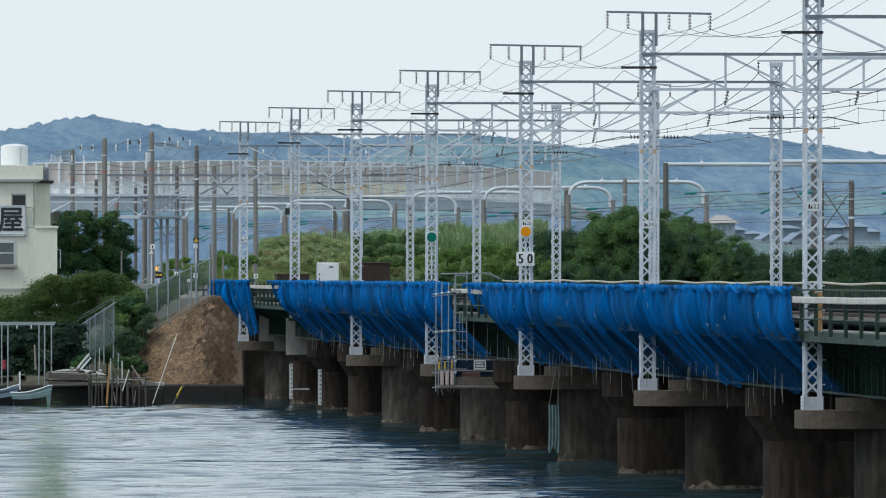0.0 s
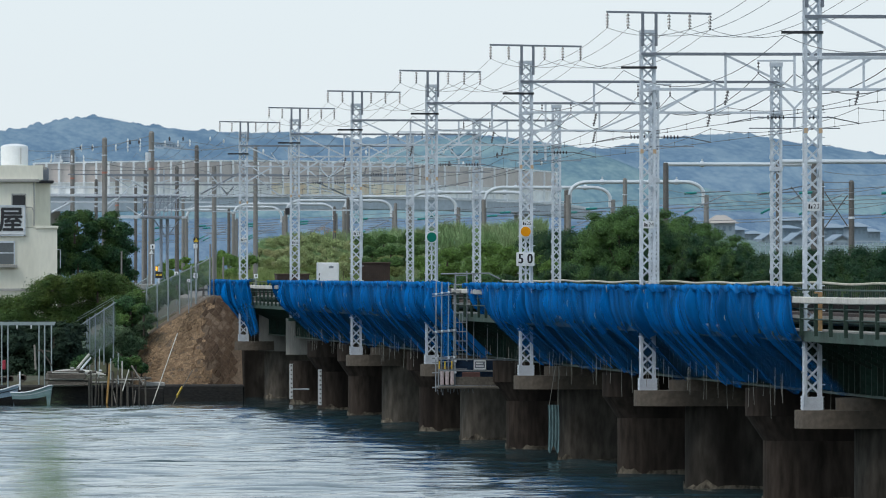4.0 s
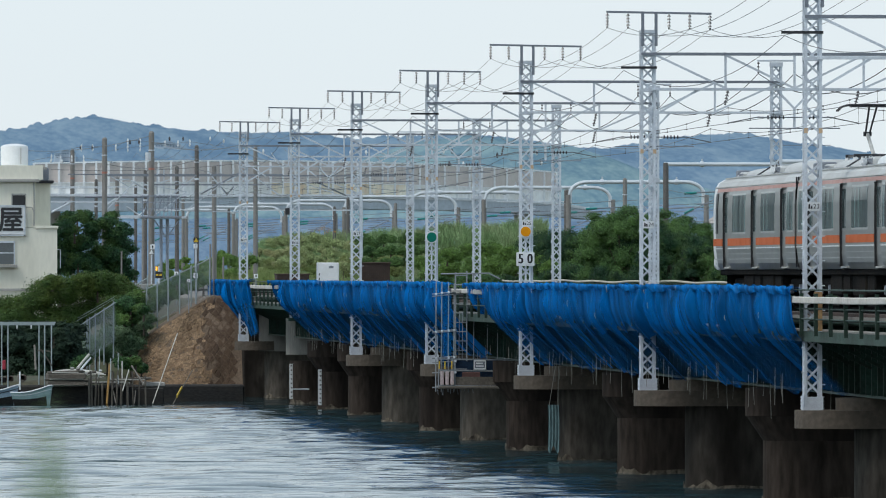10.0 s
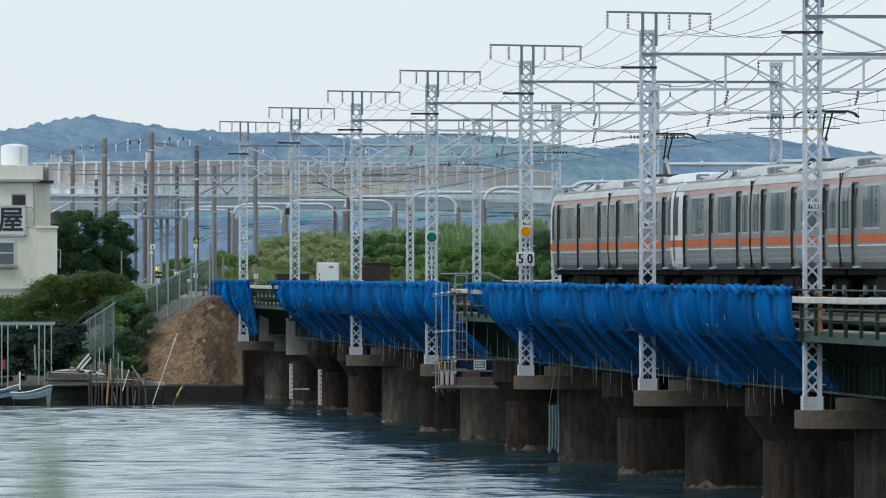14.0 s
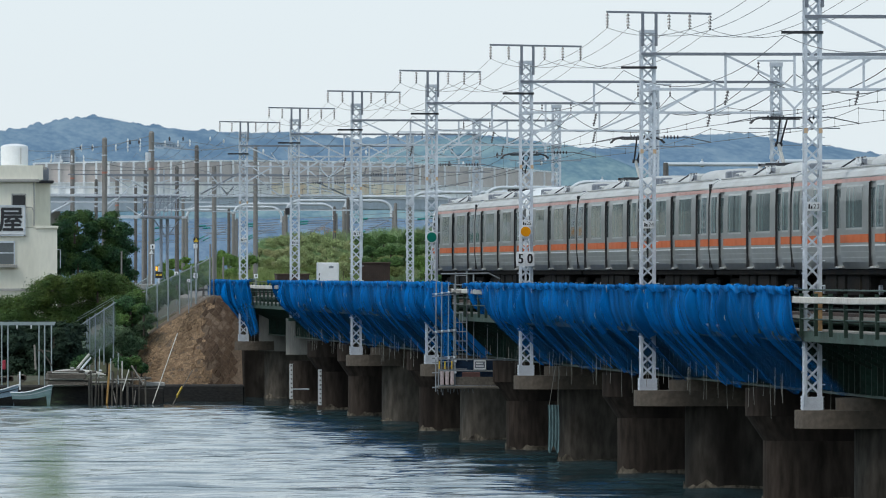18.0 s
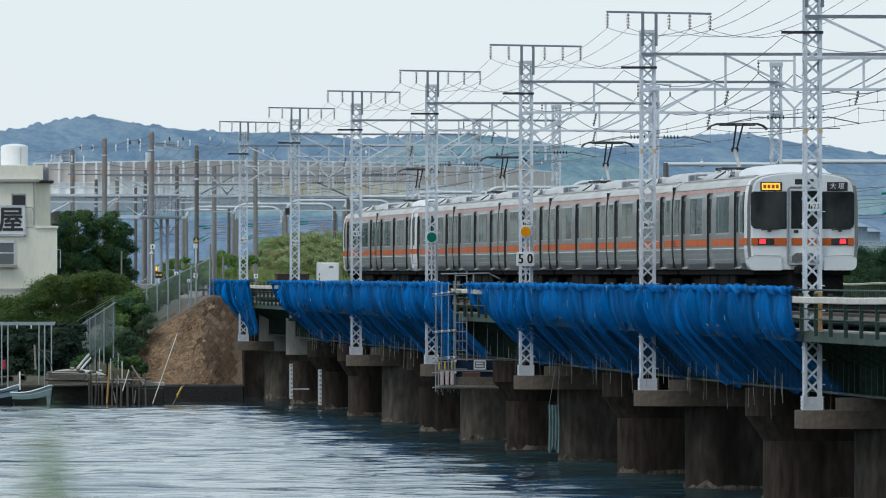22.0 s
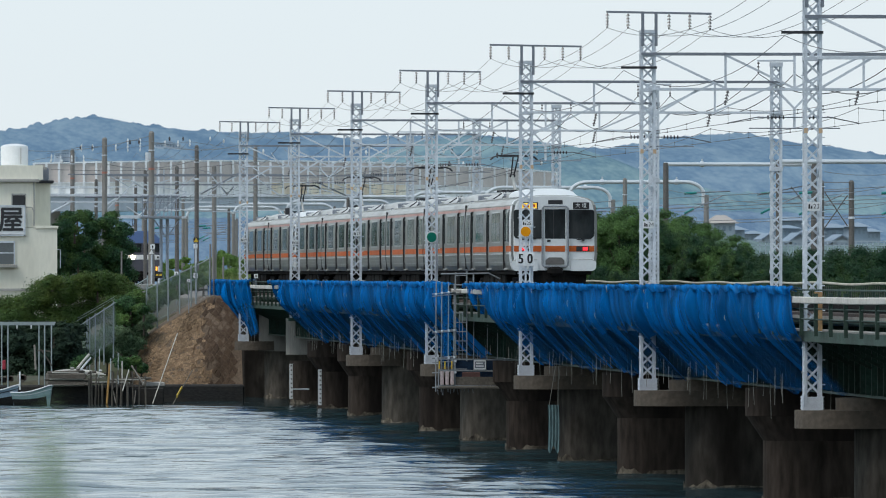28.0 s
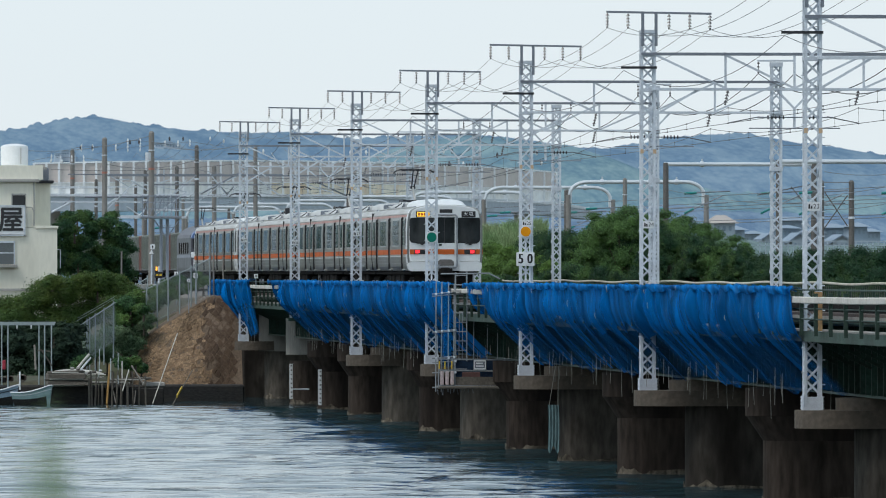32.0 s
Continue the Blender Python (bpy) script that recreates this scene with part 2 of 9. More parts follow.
# ---- mesh helpers ----
class MB:
    """Collects faces for one mesh."""

    def __init__(self):
        self.v, self.f = [], []

    def add(self, verts, faces):
        k = len(self.v)
        self.v.extend(tuple(p) for p in verts)
        self.f.extend(tuple(i + k for i in f) for f in faces)
        return self

    def box(self, x0, y0, z0, x1, y1, z1):
        return self.add([(x0, y0, z0), (x1, y0, z0), (x1, y1, z0), (x0, y1, z0), (x0, y0, z1), (x1, y0, z1), (x1, y1, z1), (x0, y1, z1)],
                        [(3, 2, 1, 0), (4, 5, 6, 7), (0, 1, 5, 4), (1, 2, 6, 5), (2, 3, 7, 6), (3, 0, 4, 7)])

    def slab(self, x0, y0, z0, x1, y1, z1, c=0.03):
        """A box with chamfered edges."""
        c = min(c, abs(x1 - x0) / 3, abs(y1 - y0) / 3, abs(z1 - z0) / 3)
        v, rings = [], []
        for z, d in ((z0, c), (z0 + c, 0), (z1 - c, 0), (z1, c)):
            a0, a1, b0, b1 = x0 + d, x1 - d, y0 + d, y1 - d
            e = c
            rings.append([(a0 + e, b0, z), (a1 - e, b0, z), (a1, b0 + e, z), (a1, b1 - e, z), (a1 - e, b1, z), (a0 + e, b1, z), (a0, b1 - e, z), (a0, b0 + e, z)])
        for r in rings:
            v += r
        f = [tuple(reversed(range(8))), tuple(range(24, 32))]
        for k in range(3):
            f += [(k * 8 + i, k * 8 + (i + 1) % 8, k * 8 + 8 + (i + 1) % 8, k * 8 + 8 + i) for i in range(8)]
        return self.add(v, f)

    def beam(self, a, b, w, h=None):
        a, b = Vector(a), Vector(b)
        h = h or w
        d = (b - a).normalized()
        up = Vector((0, 0, 1)) if abs(d.z) < 0.95 else Vector((0, 1, 0))
        s = d.cross(up).normalized()
        u = s.cross(d)
        s, u = s * w / 2, u * h / 2
        return self.add([a - s - u, a + s - u, a + s + u, a - s + u, b - s - u, b + s - u, b + s + u, b - s + u],
                        [(0, 1, 2, 3), (7, 6, 5, 4), (1, 0, 4, 5), (2, 1, 5, 6), (3, 2, 6, 7), (0, 3, 7, 4)])

    def cyl(self, a, b, r, n=8, r2=None):
        a, b = Vector(a), Vector(b)
        r2 = r if r2 is None else r2
        d = (b - a).normalized()
        up = Vector((0, 0, 1)) if abs(d.z) < 0.95 else Vector((1, 0, 0))
        s = d.cross(up).normalized()
        u = s.cross(d)
        v = []
        for q, rr in ((a, r), (b, r2)):
            v += [q + (s * math.cos(2 * math.pi * i / n) + u * math.sin(2 * math.pi * i / n)) * rr for i in range(n)]
        f = [(i, (i + 1) % n, n + (i + 1) % n, n + i) for i in range(n)] + [tuple(reversed(range(n))), tuple(range(n, 2 * n))]
        return self.add(v, f)

    def tube(self, pts, r, n=5):
        """One bent tube through the points."""
        pts = [Vector(p) for p in pts]
        if len(pts) == 2:
            return self.cyl(pts[0], pts[1], r, n)
        v, s0 = [], None
        for i, p in enumerate(pts):
            d = (pts[min(i + 1, len(pts) - 1)] - pts[max(i - 1, 0)]).normalized()
            if s0 is None:
                up = Vector((0, 0, 1)) if abs(d.z) < 0.95 else Vector((1, 0, 0))
                s0 = d.cross(up)
            s0 = (s0 - d * s0.dot(d)).normalized()
            u = s0.cross(d)
            v += [p + (s0 * math.cos(2 * math.pi * k / n) + u * math.sin(2 * math.pi * k / n)) * r for k in range(n)]
        f = [(i * n + k, i * n + (k + 1) % n, (i + 1) * n + (k + 1) % n, (i + 1) * n + k) for i in range(len(pts) - 1) for k in range(n)]
        f += [tuple(reversed(range(n))), tuple(range((len(pts) - 1) * n, len(pts) * n))]
        return self.add(v, f)

    def disc(self, c, r, depth, n=28, axis="y"):
        c = Vector(c)
        e = Vector((0, depth, 0)) if axis == "y" else Vector((depth, 0, 0)) if axis == "x" else Vector((0, 0, depth))
        return self.cyl(c, c + e, r, n)

    def prism(self, pts, y0, y1, caps=True):
        """A closed outline in x and z drawn out along y."""
        n = len(pts)
        v = [(x, y0, z) for x, z in pts] + [(x, y1, z) for x, z in pts]
        f = [(i, (i + 1) % n, n + (i + 1) % n, n + i) for i in range(n)]
        if caps:
            f += [tuple(reversed(range(n))), tuple(range(n, 2 * n))]
        return self.add(v, f)

    def upright(self, pts, z0, z1):
        """A closed outline in x and y raised from z0 to z1."""
        n = len(pts)
        v = [(x, y, z0) for x, y in pts] + [(x, y, z1) for x, y in pts]
        f = [(i, (i + 1) % n, n + (i + 1) % n, n + i) for i in range(n)] + [tuple(reversed(range(n))), tuple(range(n, 2 * n))]
        return self.add(v, f)

    def sheet(self, fn, nu, nv):
        """A grid of points fn(u, v), u and v from 0 to 1."""
        v = [fn(i / nu, j / nv) for i in range(nu + 1) for j in range(nv + 1)]
        f = [(i * (nv + 1) + j, (i + 1) * (nv + 1) + j, (i + 1) * (nv + 1) + j + 1, i * (nv + 1) + j + 1) for i in range(nu) for j in range(nv)]
        return self.add(v, f)

    def mesh(self, name, mat, smooth=False):
        me = bpy.data.meshes.new(name)
        me.from_pydata(self.v, [], self.f)
        me.materials.append(mat)
        if smooth:
            me.polygons.foreach_set("use_smooth", [True] * len(me.polygons))
        me.update()
        b = bmesh.new()
        b.from_mesh(me)
        bmesh.ops.recalc_face_normals(b, faces=b.faces)
        b.to_mesh(me)
        b.free()
        return me


def part(name, data, mat, parent, label="", at=None, smooth=False):
    """One mesh object under a thing or a part."""
    me = data.mesh(name, mat, smooth) if isinstance(data, MB) else data
    ob = new(name, me)
    ob.parent = parent
    if at is not None:
        ob.matrix_basis = at if isinstance(at, Matrix) else Matrix.Translation(at)
    if label:
        tagged(ob, label)
    return ob


def thing(name, label, category, group="", at=None, kind=""):
    ob = new(name)
    if at is not None:
        ob.matrix_basis = at if isinstance(at, Matrix) else Matrix.Translation(at)
    return tagged(ob, label, category, group, kind)


def single(name, data, mat, label, category, group="", kind="", at=None, smooth=False):
    """A thing of one mesh."""
    me = data.mesh(name, mat, smooth) if isinstance(data, MB) else data
    ob = new(name, me)
    if at is not None:
        ob.matrix_basis = at if isinstance(at, Matrix) else Matrix.Translation(at)
    return tagged(ob, label, category, group, kind)


def text_mesh(body, size, mat, depth=0.01):
    cu = bpy.data.curves.new("letters", "FONT")
    cu.body, cu.size, cu.extrude = body, size, depth
    cu.align_x, cu.align_y = "CENTER", "CENTER"
    ob = bpy.data.objects.new("letters", cu)
    scene.collection.objects.link(ob)
    me = bpy.data.meshes.new_from_object(ob.evaluated_get(bpy.context.evaluated_depsgraph_get()))
    bpy.data.objects.remove(ob)
    me.materials.clear()
    me.materials.append(mat)
    return me


FACING = Matrix.Rotation(radians(90), 4, "X")


# ---- water ----
def grid_object(name, xs, ys, zs, mat, smooth=True):
    nx, ny = len(xs), len(ys)
    gx, gy = np.meshgrid(xs, ys, indexing="ij")
    co = np.stack([gx, gy, zs], axis=-1).reshape(-1, 3).astype(np.float32)
    idx = np.arange(nx * ny).reshape(nx, ny)
    quads = np.stack([idx[:-1, :-1], idx[1:, :-1], idx[1:, 1:], idx[:-1, 1:]], axis=-1).reshape(-1, 4)
    me = bpy.data.meshes.new(name)
    me.vertices.add(len(co))
    me.vertices.foreach_set("co", co.ravel())
    me.loops.add(quads.size)
    me.loops.foreach_set("vertex_index", quads.ravel().astype(np.int32))
    me.polygons.add(len(quads))
    me.polygons.foreach_set("loop_start", np.arange(0, quads.size, 4, dtype=np.int32))
    me.polygons.foreach_set("use_smooth", np.full(len(quads), smooth))
    me.update(calc_edges=True)
    me.materials.append(mat)
    return new(name, me)


def water_material():
    m = bpy.data.materials.new("tidal_water")
    m.use_nodes = True
    n, l = m.node_tree.nodes, m.node_tree.links
    b = n["Principled BSDF"]
    b.inputs["Base Color"].default_value = (0.026, 0.052, 0.060, 1)
    b.inputs["Roughness"].default_value = 0.07
    b.inputs["IOR"].default_value = 1.333
    tc = n.new("ShaderNodeTexCoord")
    before = None
    split = n.new("ShaderNodeSeparateXYZ")
    l.new(tc.outputs["Object"], split.inputs["Vector"])

    def calm(node, strength):
        # the wind does not reach the water close under the shore
        r = n.new("ShaderNodeMapRange")
        r.inputs["From Min"].default_value, r.inputs["From Max"].default_value = 428, 452
        r.inputs["To Min"].default_value, r.inputs["To Max"].default_value = strength, strength * 0.22
        l.new(split.outputs["Y"], r.inputs["Value"])
        l.new(r.outputs["Result"], node.inputs["Strength"])

    # long-crested wavelets, then a fine chop between them
    for scale, detail, sx, sy, dist in ((0.9, 4, 0.30, 1.0, 0.16), (2.6, 5, 0.45, 1.0, 0.045)):
        mp = n.new("ShaderNodeMapping")
        mp.inputs["Scale"].default_value = (sx, sy, 1)
        n1 = n.new("ShaderNodeTexNoise")
        n1.inputs["Scale"].default_value = scale
        n1.inputs["Detail"].default_value = detail
        bp = n.new("ShaderNodeBump")
        calm(bp, 0.205)
        bp.inputs["Distance"].default_value = dist
        l.new(tc.outputs["Object"], mp.inputs["Vector"])
        l.new(mp.outputs["Vector"], n1.inputs["Vector"])
        l.new(n1.outputs["Fac"], bp.inputs["Height"])
        if before:
            l.new(before.outputs["Normal"], bp.inputs["Normal"])
        before = bp
    mp = n.new("ShaderNodeMapping")
    mp.inputs["Scale"].default_value = (0.16, 1.0, 1)
    crest = n.new("ShaderNodeTexNoise")
    crest.inputs["Scale"].default_value = 0.62
    crest.inputs["Detail"].default_value = 5
    rise = n.new("ShaderNodeMapRange")
    rise.inputs["From Min"].default_value, rise.inputs["From Max"].default_value = 0.57, 0.76
    bp = n.new("ShaderNodeBump")
    calm(bp, 0.37)
    bp.inputs["Distance"].default_value = 0.5
    l.new(tc.outputs["Object"], mp.inputs["Vector"])
    l.new(mp.outputs["Vector"], crest.inputs["Vector"])
    l.new(crest.outputs["Fac"], rise.inputs["Value"])
    l.new(rise.outputs["Result"], bp.inputs["Height"])
    l.new(before.outputs["Normal"], bp.inputs["Normal"])
    l.new(bp.outputs["Normal"], b.inputs["Normal"])
    return m


def smooth01(t):
    t = np.clip(t, 0, 1)
    return t * t * (3 - 2 * t)


def waves():
    rng = np.random.default_rng(5)
    xs = np.concatenate([[-4000, -1500, -500, -200, -100], np.arange(-40, 62, 0.3), [100, 200, 500, 1500, 4000]])
    ys = np.concatenate([[-600, -100, 60, 150, 200], np.arange(236, 480, 0.4), [520, 600, 900, 2000, 4500]])
    gx, gy = np.meshgrid(xs, ys, indexing="ij")
    z = np.zeros_like(gx)
    for _ in range(46):
        lam = rng.uniform(0.9, 3.2)
        a = math.pi / 2 + rng.normal(0, 0.32)
        k = 2 * math.pi / lam
        z += 0.0052 * lam ** 0.75 * np.sin(k * (gx * math.cos(a) + gy * math.sin(a)) + rng.uniform(0, 6.28))
    patches = 0.8 + 0.2 * np.sin(gx * 0.33 + 2 * np.sin(gy * 0.055)) * np.sin(gy * 0.27 + 1.5 * np.sin(gx * 0.13))
    inside = (gx > -41) & (gx < 63) & (gy > 235) & (gy < 481)
    z = np.where(inside, z * patches * (1 - 0.75 * smooth01((gy - 425) / 28)), 0) + WATER
    ob = grid_object("water", xs, ys, z, water_material())
    return tagged(ob, "rippled grey-blue tidal water under an overcast sky", "water", kind="structure")


water = waves()


# ---- ground: the far shore, the railway bank and the land behind it ----
def land():
    xs = np.concatenate([[-4000, -2000, -900, -400, -180], np.arange(-90, 130, 2.0), [160, 240, 400, 900, 2000, 4000]])
    ys = np.concatenate([[-800, -60, 0, 14, 18, 22, 27, 33, 40, 60, 150], np.arange(250, 760, 2.5), [780, 820, 900, 1000, 1200, 1500, 2000, 2600, 3400, 5000]])
    gx, gy = np.meshgrid(xs, ys, indexing="ij")
    z = np.full_like(gx, -3.0)
    start = np.where(gx > 20, 480.0, 459.0)
    left = smooth01((gy - start) / 4.0) * 3.6 + smooth01((gy - 482) / 25) * 1.6
    z = np.where(gx < 46, -3.0 + left, z)
    # land behind the bridge
    right = smooth01((gx - 43) / 4.0) * smooth01((gy - 250) / 30)
    z = np.maximum(z, -3.0 + 6.0 * right)
    # railway bank
    across = np.abs(gx - 31.3)
    bank = 4.2 - np.clip(across - 6.0, 0, 20) / 1.5
    z = np.where(gy > 486, np.maximum(z, bank), z)
    z = np.where(gy > 700, np.maximum(z, 2.6), z)
    # grassy bank on which the camera stands
    z = np.where(gy < 41, np.maximum(z, 4.1 - np.clip(gy - 16, 0, 40) / 2.2), z)
    z += 0.12 * np.sin(gx * 0.9) * np.sin(gy * 0.7) * (z > -2)
    ob = grid_object("ground", xs, ys, z, EARTH)
    return tagged(ob, "earth and weedy ground of the far shore", "ground", kind="structure")


land()

# quay walls at the water's edge
single("quay_wall_west", MB().slab(-60, 458, -2.5, 21.9, 460, 0.35, 0.08), DARK_WALL, "dark tide-stained low quay wall", "wall", kind="structure")
single("quay_wall_east", MB().slab(21.9, 464, -2.5, 26.6, 466, 0.30, 0.08), DARK_WALL, "dark tide-stained footing wall below the stone bank", "wall", kind="structure")


# ---- far hills ----
def px_to_x(px, y):
    """Where the line of sight across the picture lies at the distance y."""
    r = (px - 784) / 17290
    return y * (0.0775 + r * 0.99699) / (0.99699 - r * 0.0775)


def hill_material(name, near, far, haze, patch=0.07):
    """Woodland with haze put into its colour and glow: broad stands of trees and single crowns."""
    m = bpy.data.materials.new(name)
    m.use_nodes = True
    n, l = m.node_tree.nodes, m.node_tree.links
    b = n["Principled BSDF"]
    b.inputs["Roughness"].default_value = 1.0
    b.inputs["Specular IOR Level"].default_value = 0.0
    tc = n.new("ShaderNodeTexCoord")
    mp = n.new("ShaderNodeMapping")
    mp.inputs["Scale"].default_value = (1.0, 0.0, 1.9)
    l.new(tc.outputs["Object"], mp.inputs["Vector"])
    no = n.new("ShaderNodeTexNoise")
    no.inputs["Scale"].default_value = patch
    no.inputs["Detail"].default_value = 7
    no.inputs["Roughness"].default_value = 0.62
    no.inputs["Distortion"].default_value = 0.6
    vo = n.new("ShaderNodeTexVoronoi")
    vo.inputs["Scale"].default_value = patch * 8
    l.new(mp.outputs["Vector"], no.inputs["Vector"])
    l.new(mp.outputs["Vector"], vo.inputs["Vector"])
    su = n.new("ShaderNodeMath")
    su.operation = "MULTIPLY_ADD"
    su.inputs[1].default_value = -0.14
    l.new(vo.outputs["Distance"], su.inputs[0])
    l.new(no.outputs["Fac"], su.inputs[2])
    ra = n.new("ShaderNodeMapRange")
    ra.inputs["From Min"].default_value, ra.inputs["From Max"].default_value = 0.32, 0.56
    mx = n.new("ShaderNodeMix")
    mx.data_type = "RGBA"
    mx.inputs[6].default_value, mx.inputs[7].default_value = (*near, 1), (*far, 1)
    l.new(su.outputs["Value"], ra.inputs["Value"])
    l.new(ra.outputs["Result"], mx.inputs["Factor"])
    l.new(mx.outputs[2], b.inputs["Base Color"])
    # haze as emission of the slope's own colour
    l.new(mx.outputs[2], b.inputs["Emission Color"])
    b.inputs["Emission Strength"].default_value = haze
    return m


def ridge(name, y, depth, profile, mat, label, seed, rough=1.0):
    """A wooded ridge; profile: (across, height) of its crest as seen from the eye."""
    rng = np.random.default_rng(seed)
    crest = y + depth * 0.9
    px = np.array([q[0] for q in profile], dtype=float)
    hz = np.array([5.6 + (484 - q[1]) * crest / 17290 for q in profile])
    x0, x1 = px_to_x(px[0], crest), px_to_x(px[-1], crest)
    nx, ny = 2600, 22
    xs = x0 + (x1 - x0) * np.linspace(0, 1, nx)
    ys = y + np.linspace(0, depth, ny)
    prof = np.interp(xs, [px_to_x(v, crest) for v in px], hz)
    prof = np.convolve(np.pad(prof, 12, mode="edge"), np.ones(25) / 25, mode="valid")
    z = np.zeros((nx, ny))
    unit = crest / 3450.0
    for j in range(ny):
        t = j / (ny - 1)
        shape = math.sin(min(1.0, t * 1.12) * math.pi / 2)
        crowns = np.zeros(nx)
        if t > 0.87:
            # rounded tree crowns side by side, small ones between large ones
            nb = int((x1 - x0) / (0.7 * unit))
            cx, cr = rng.uniform(x0, x1, nb), (0.25 + 1.5 * rng.random(nb) ** 3) * unit
            for c, r in zip(cx, cr):
                i0, i1 = np.searchsorted(xs, [c - r, c + r])
                seg = xs[i0:i1] - c
                crowns[i0:i1] = np.maximum(crowns[i0:i1], r * (0.35 + 0.6 * math.sin(c * 7) ** 2) * np.sqrt(np.maximum(0, 1 - (seg / r) ** 2)))
        z[:, j] = prof * shape + (crowns - 0.6) * rough
    ob = grid_object(name, xs, ys, z, mat, True)
    return tagged(ob, label, "hill", kind="structure")


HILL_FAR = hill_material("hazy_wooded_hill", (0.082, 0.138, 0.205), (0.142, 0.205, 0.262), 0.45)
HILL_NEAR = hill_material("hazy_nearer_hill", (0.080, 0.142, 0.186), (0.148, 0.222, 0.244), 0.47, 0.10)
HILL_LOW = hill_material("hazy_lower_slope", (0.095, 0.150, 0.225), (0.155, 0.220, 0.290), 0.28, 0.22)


def far_hills():
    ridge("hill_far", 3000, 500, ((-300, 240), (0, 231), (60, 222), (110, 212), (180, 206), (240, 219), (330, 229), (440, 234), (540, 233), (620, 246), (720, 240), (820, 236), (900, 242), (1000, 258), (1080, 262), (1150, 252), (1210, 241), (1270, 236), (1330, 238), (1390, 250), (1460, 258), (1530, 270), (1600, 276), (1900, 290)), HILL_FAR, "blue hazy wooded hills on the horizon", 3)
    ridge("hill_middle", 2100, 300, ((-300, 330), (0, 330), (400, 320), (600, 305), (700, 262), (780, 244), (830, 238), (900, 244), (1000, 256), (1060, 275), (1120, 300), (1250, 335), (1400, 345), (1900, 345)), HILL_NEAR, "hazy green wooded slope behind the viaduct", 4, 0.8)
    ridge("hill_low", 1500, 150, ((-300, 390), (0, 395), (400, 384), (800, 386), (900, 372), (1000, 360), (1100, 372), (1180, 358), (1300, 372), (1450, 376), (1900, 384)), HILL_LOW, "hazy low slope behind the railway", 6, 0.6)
    # lies out of view; added for the train windows to reflect
    ridge("unseen_hill", 2400, 400, ((-9000, 260), (-6000, 200), (-3600, 215), (-2400, 245), (-1200, 225), (-250, 240)), HILL_FAR, "unseen blue hazy hills added for the train's reflections", 9)


far_hills()
# unseen bank beyond the building, added so the train's side mirrors something dim
ridge("wooded_bank", 600, 60, ((-4200, 230), (-3000, 190), (-2000, 215), (-1200, 180), (-700, 215), (-300, 240), (-60, 290)), material("unseen_bank_green", (0.075, 0.095, 0.095), 0.9, 0, 0.2, 0.3, 0.4, 2, (0.17, 0.19, 0.19), 0.8), "unseen added bank that dims the train's reflections", 13, 0.5)


# ---- bridge ----
def nose_outline(x0, x1, half, n=18):
    """A long pier seen from above with a rounded nose at x0."""
    pts = [(x1, -half), (x1, half)]
    for i in range(n + 1):
        a = math.pi / 2 + math.pi * i / n
        pts.append((x0 + half * (1.0 + math.cos(a)), half * math.sin(a)))
    return pts


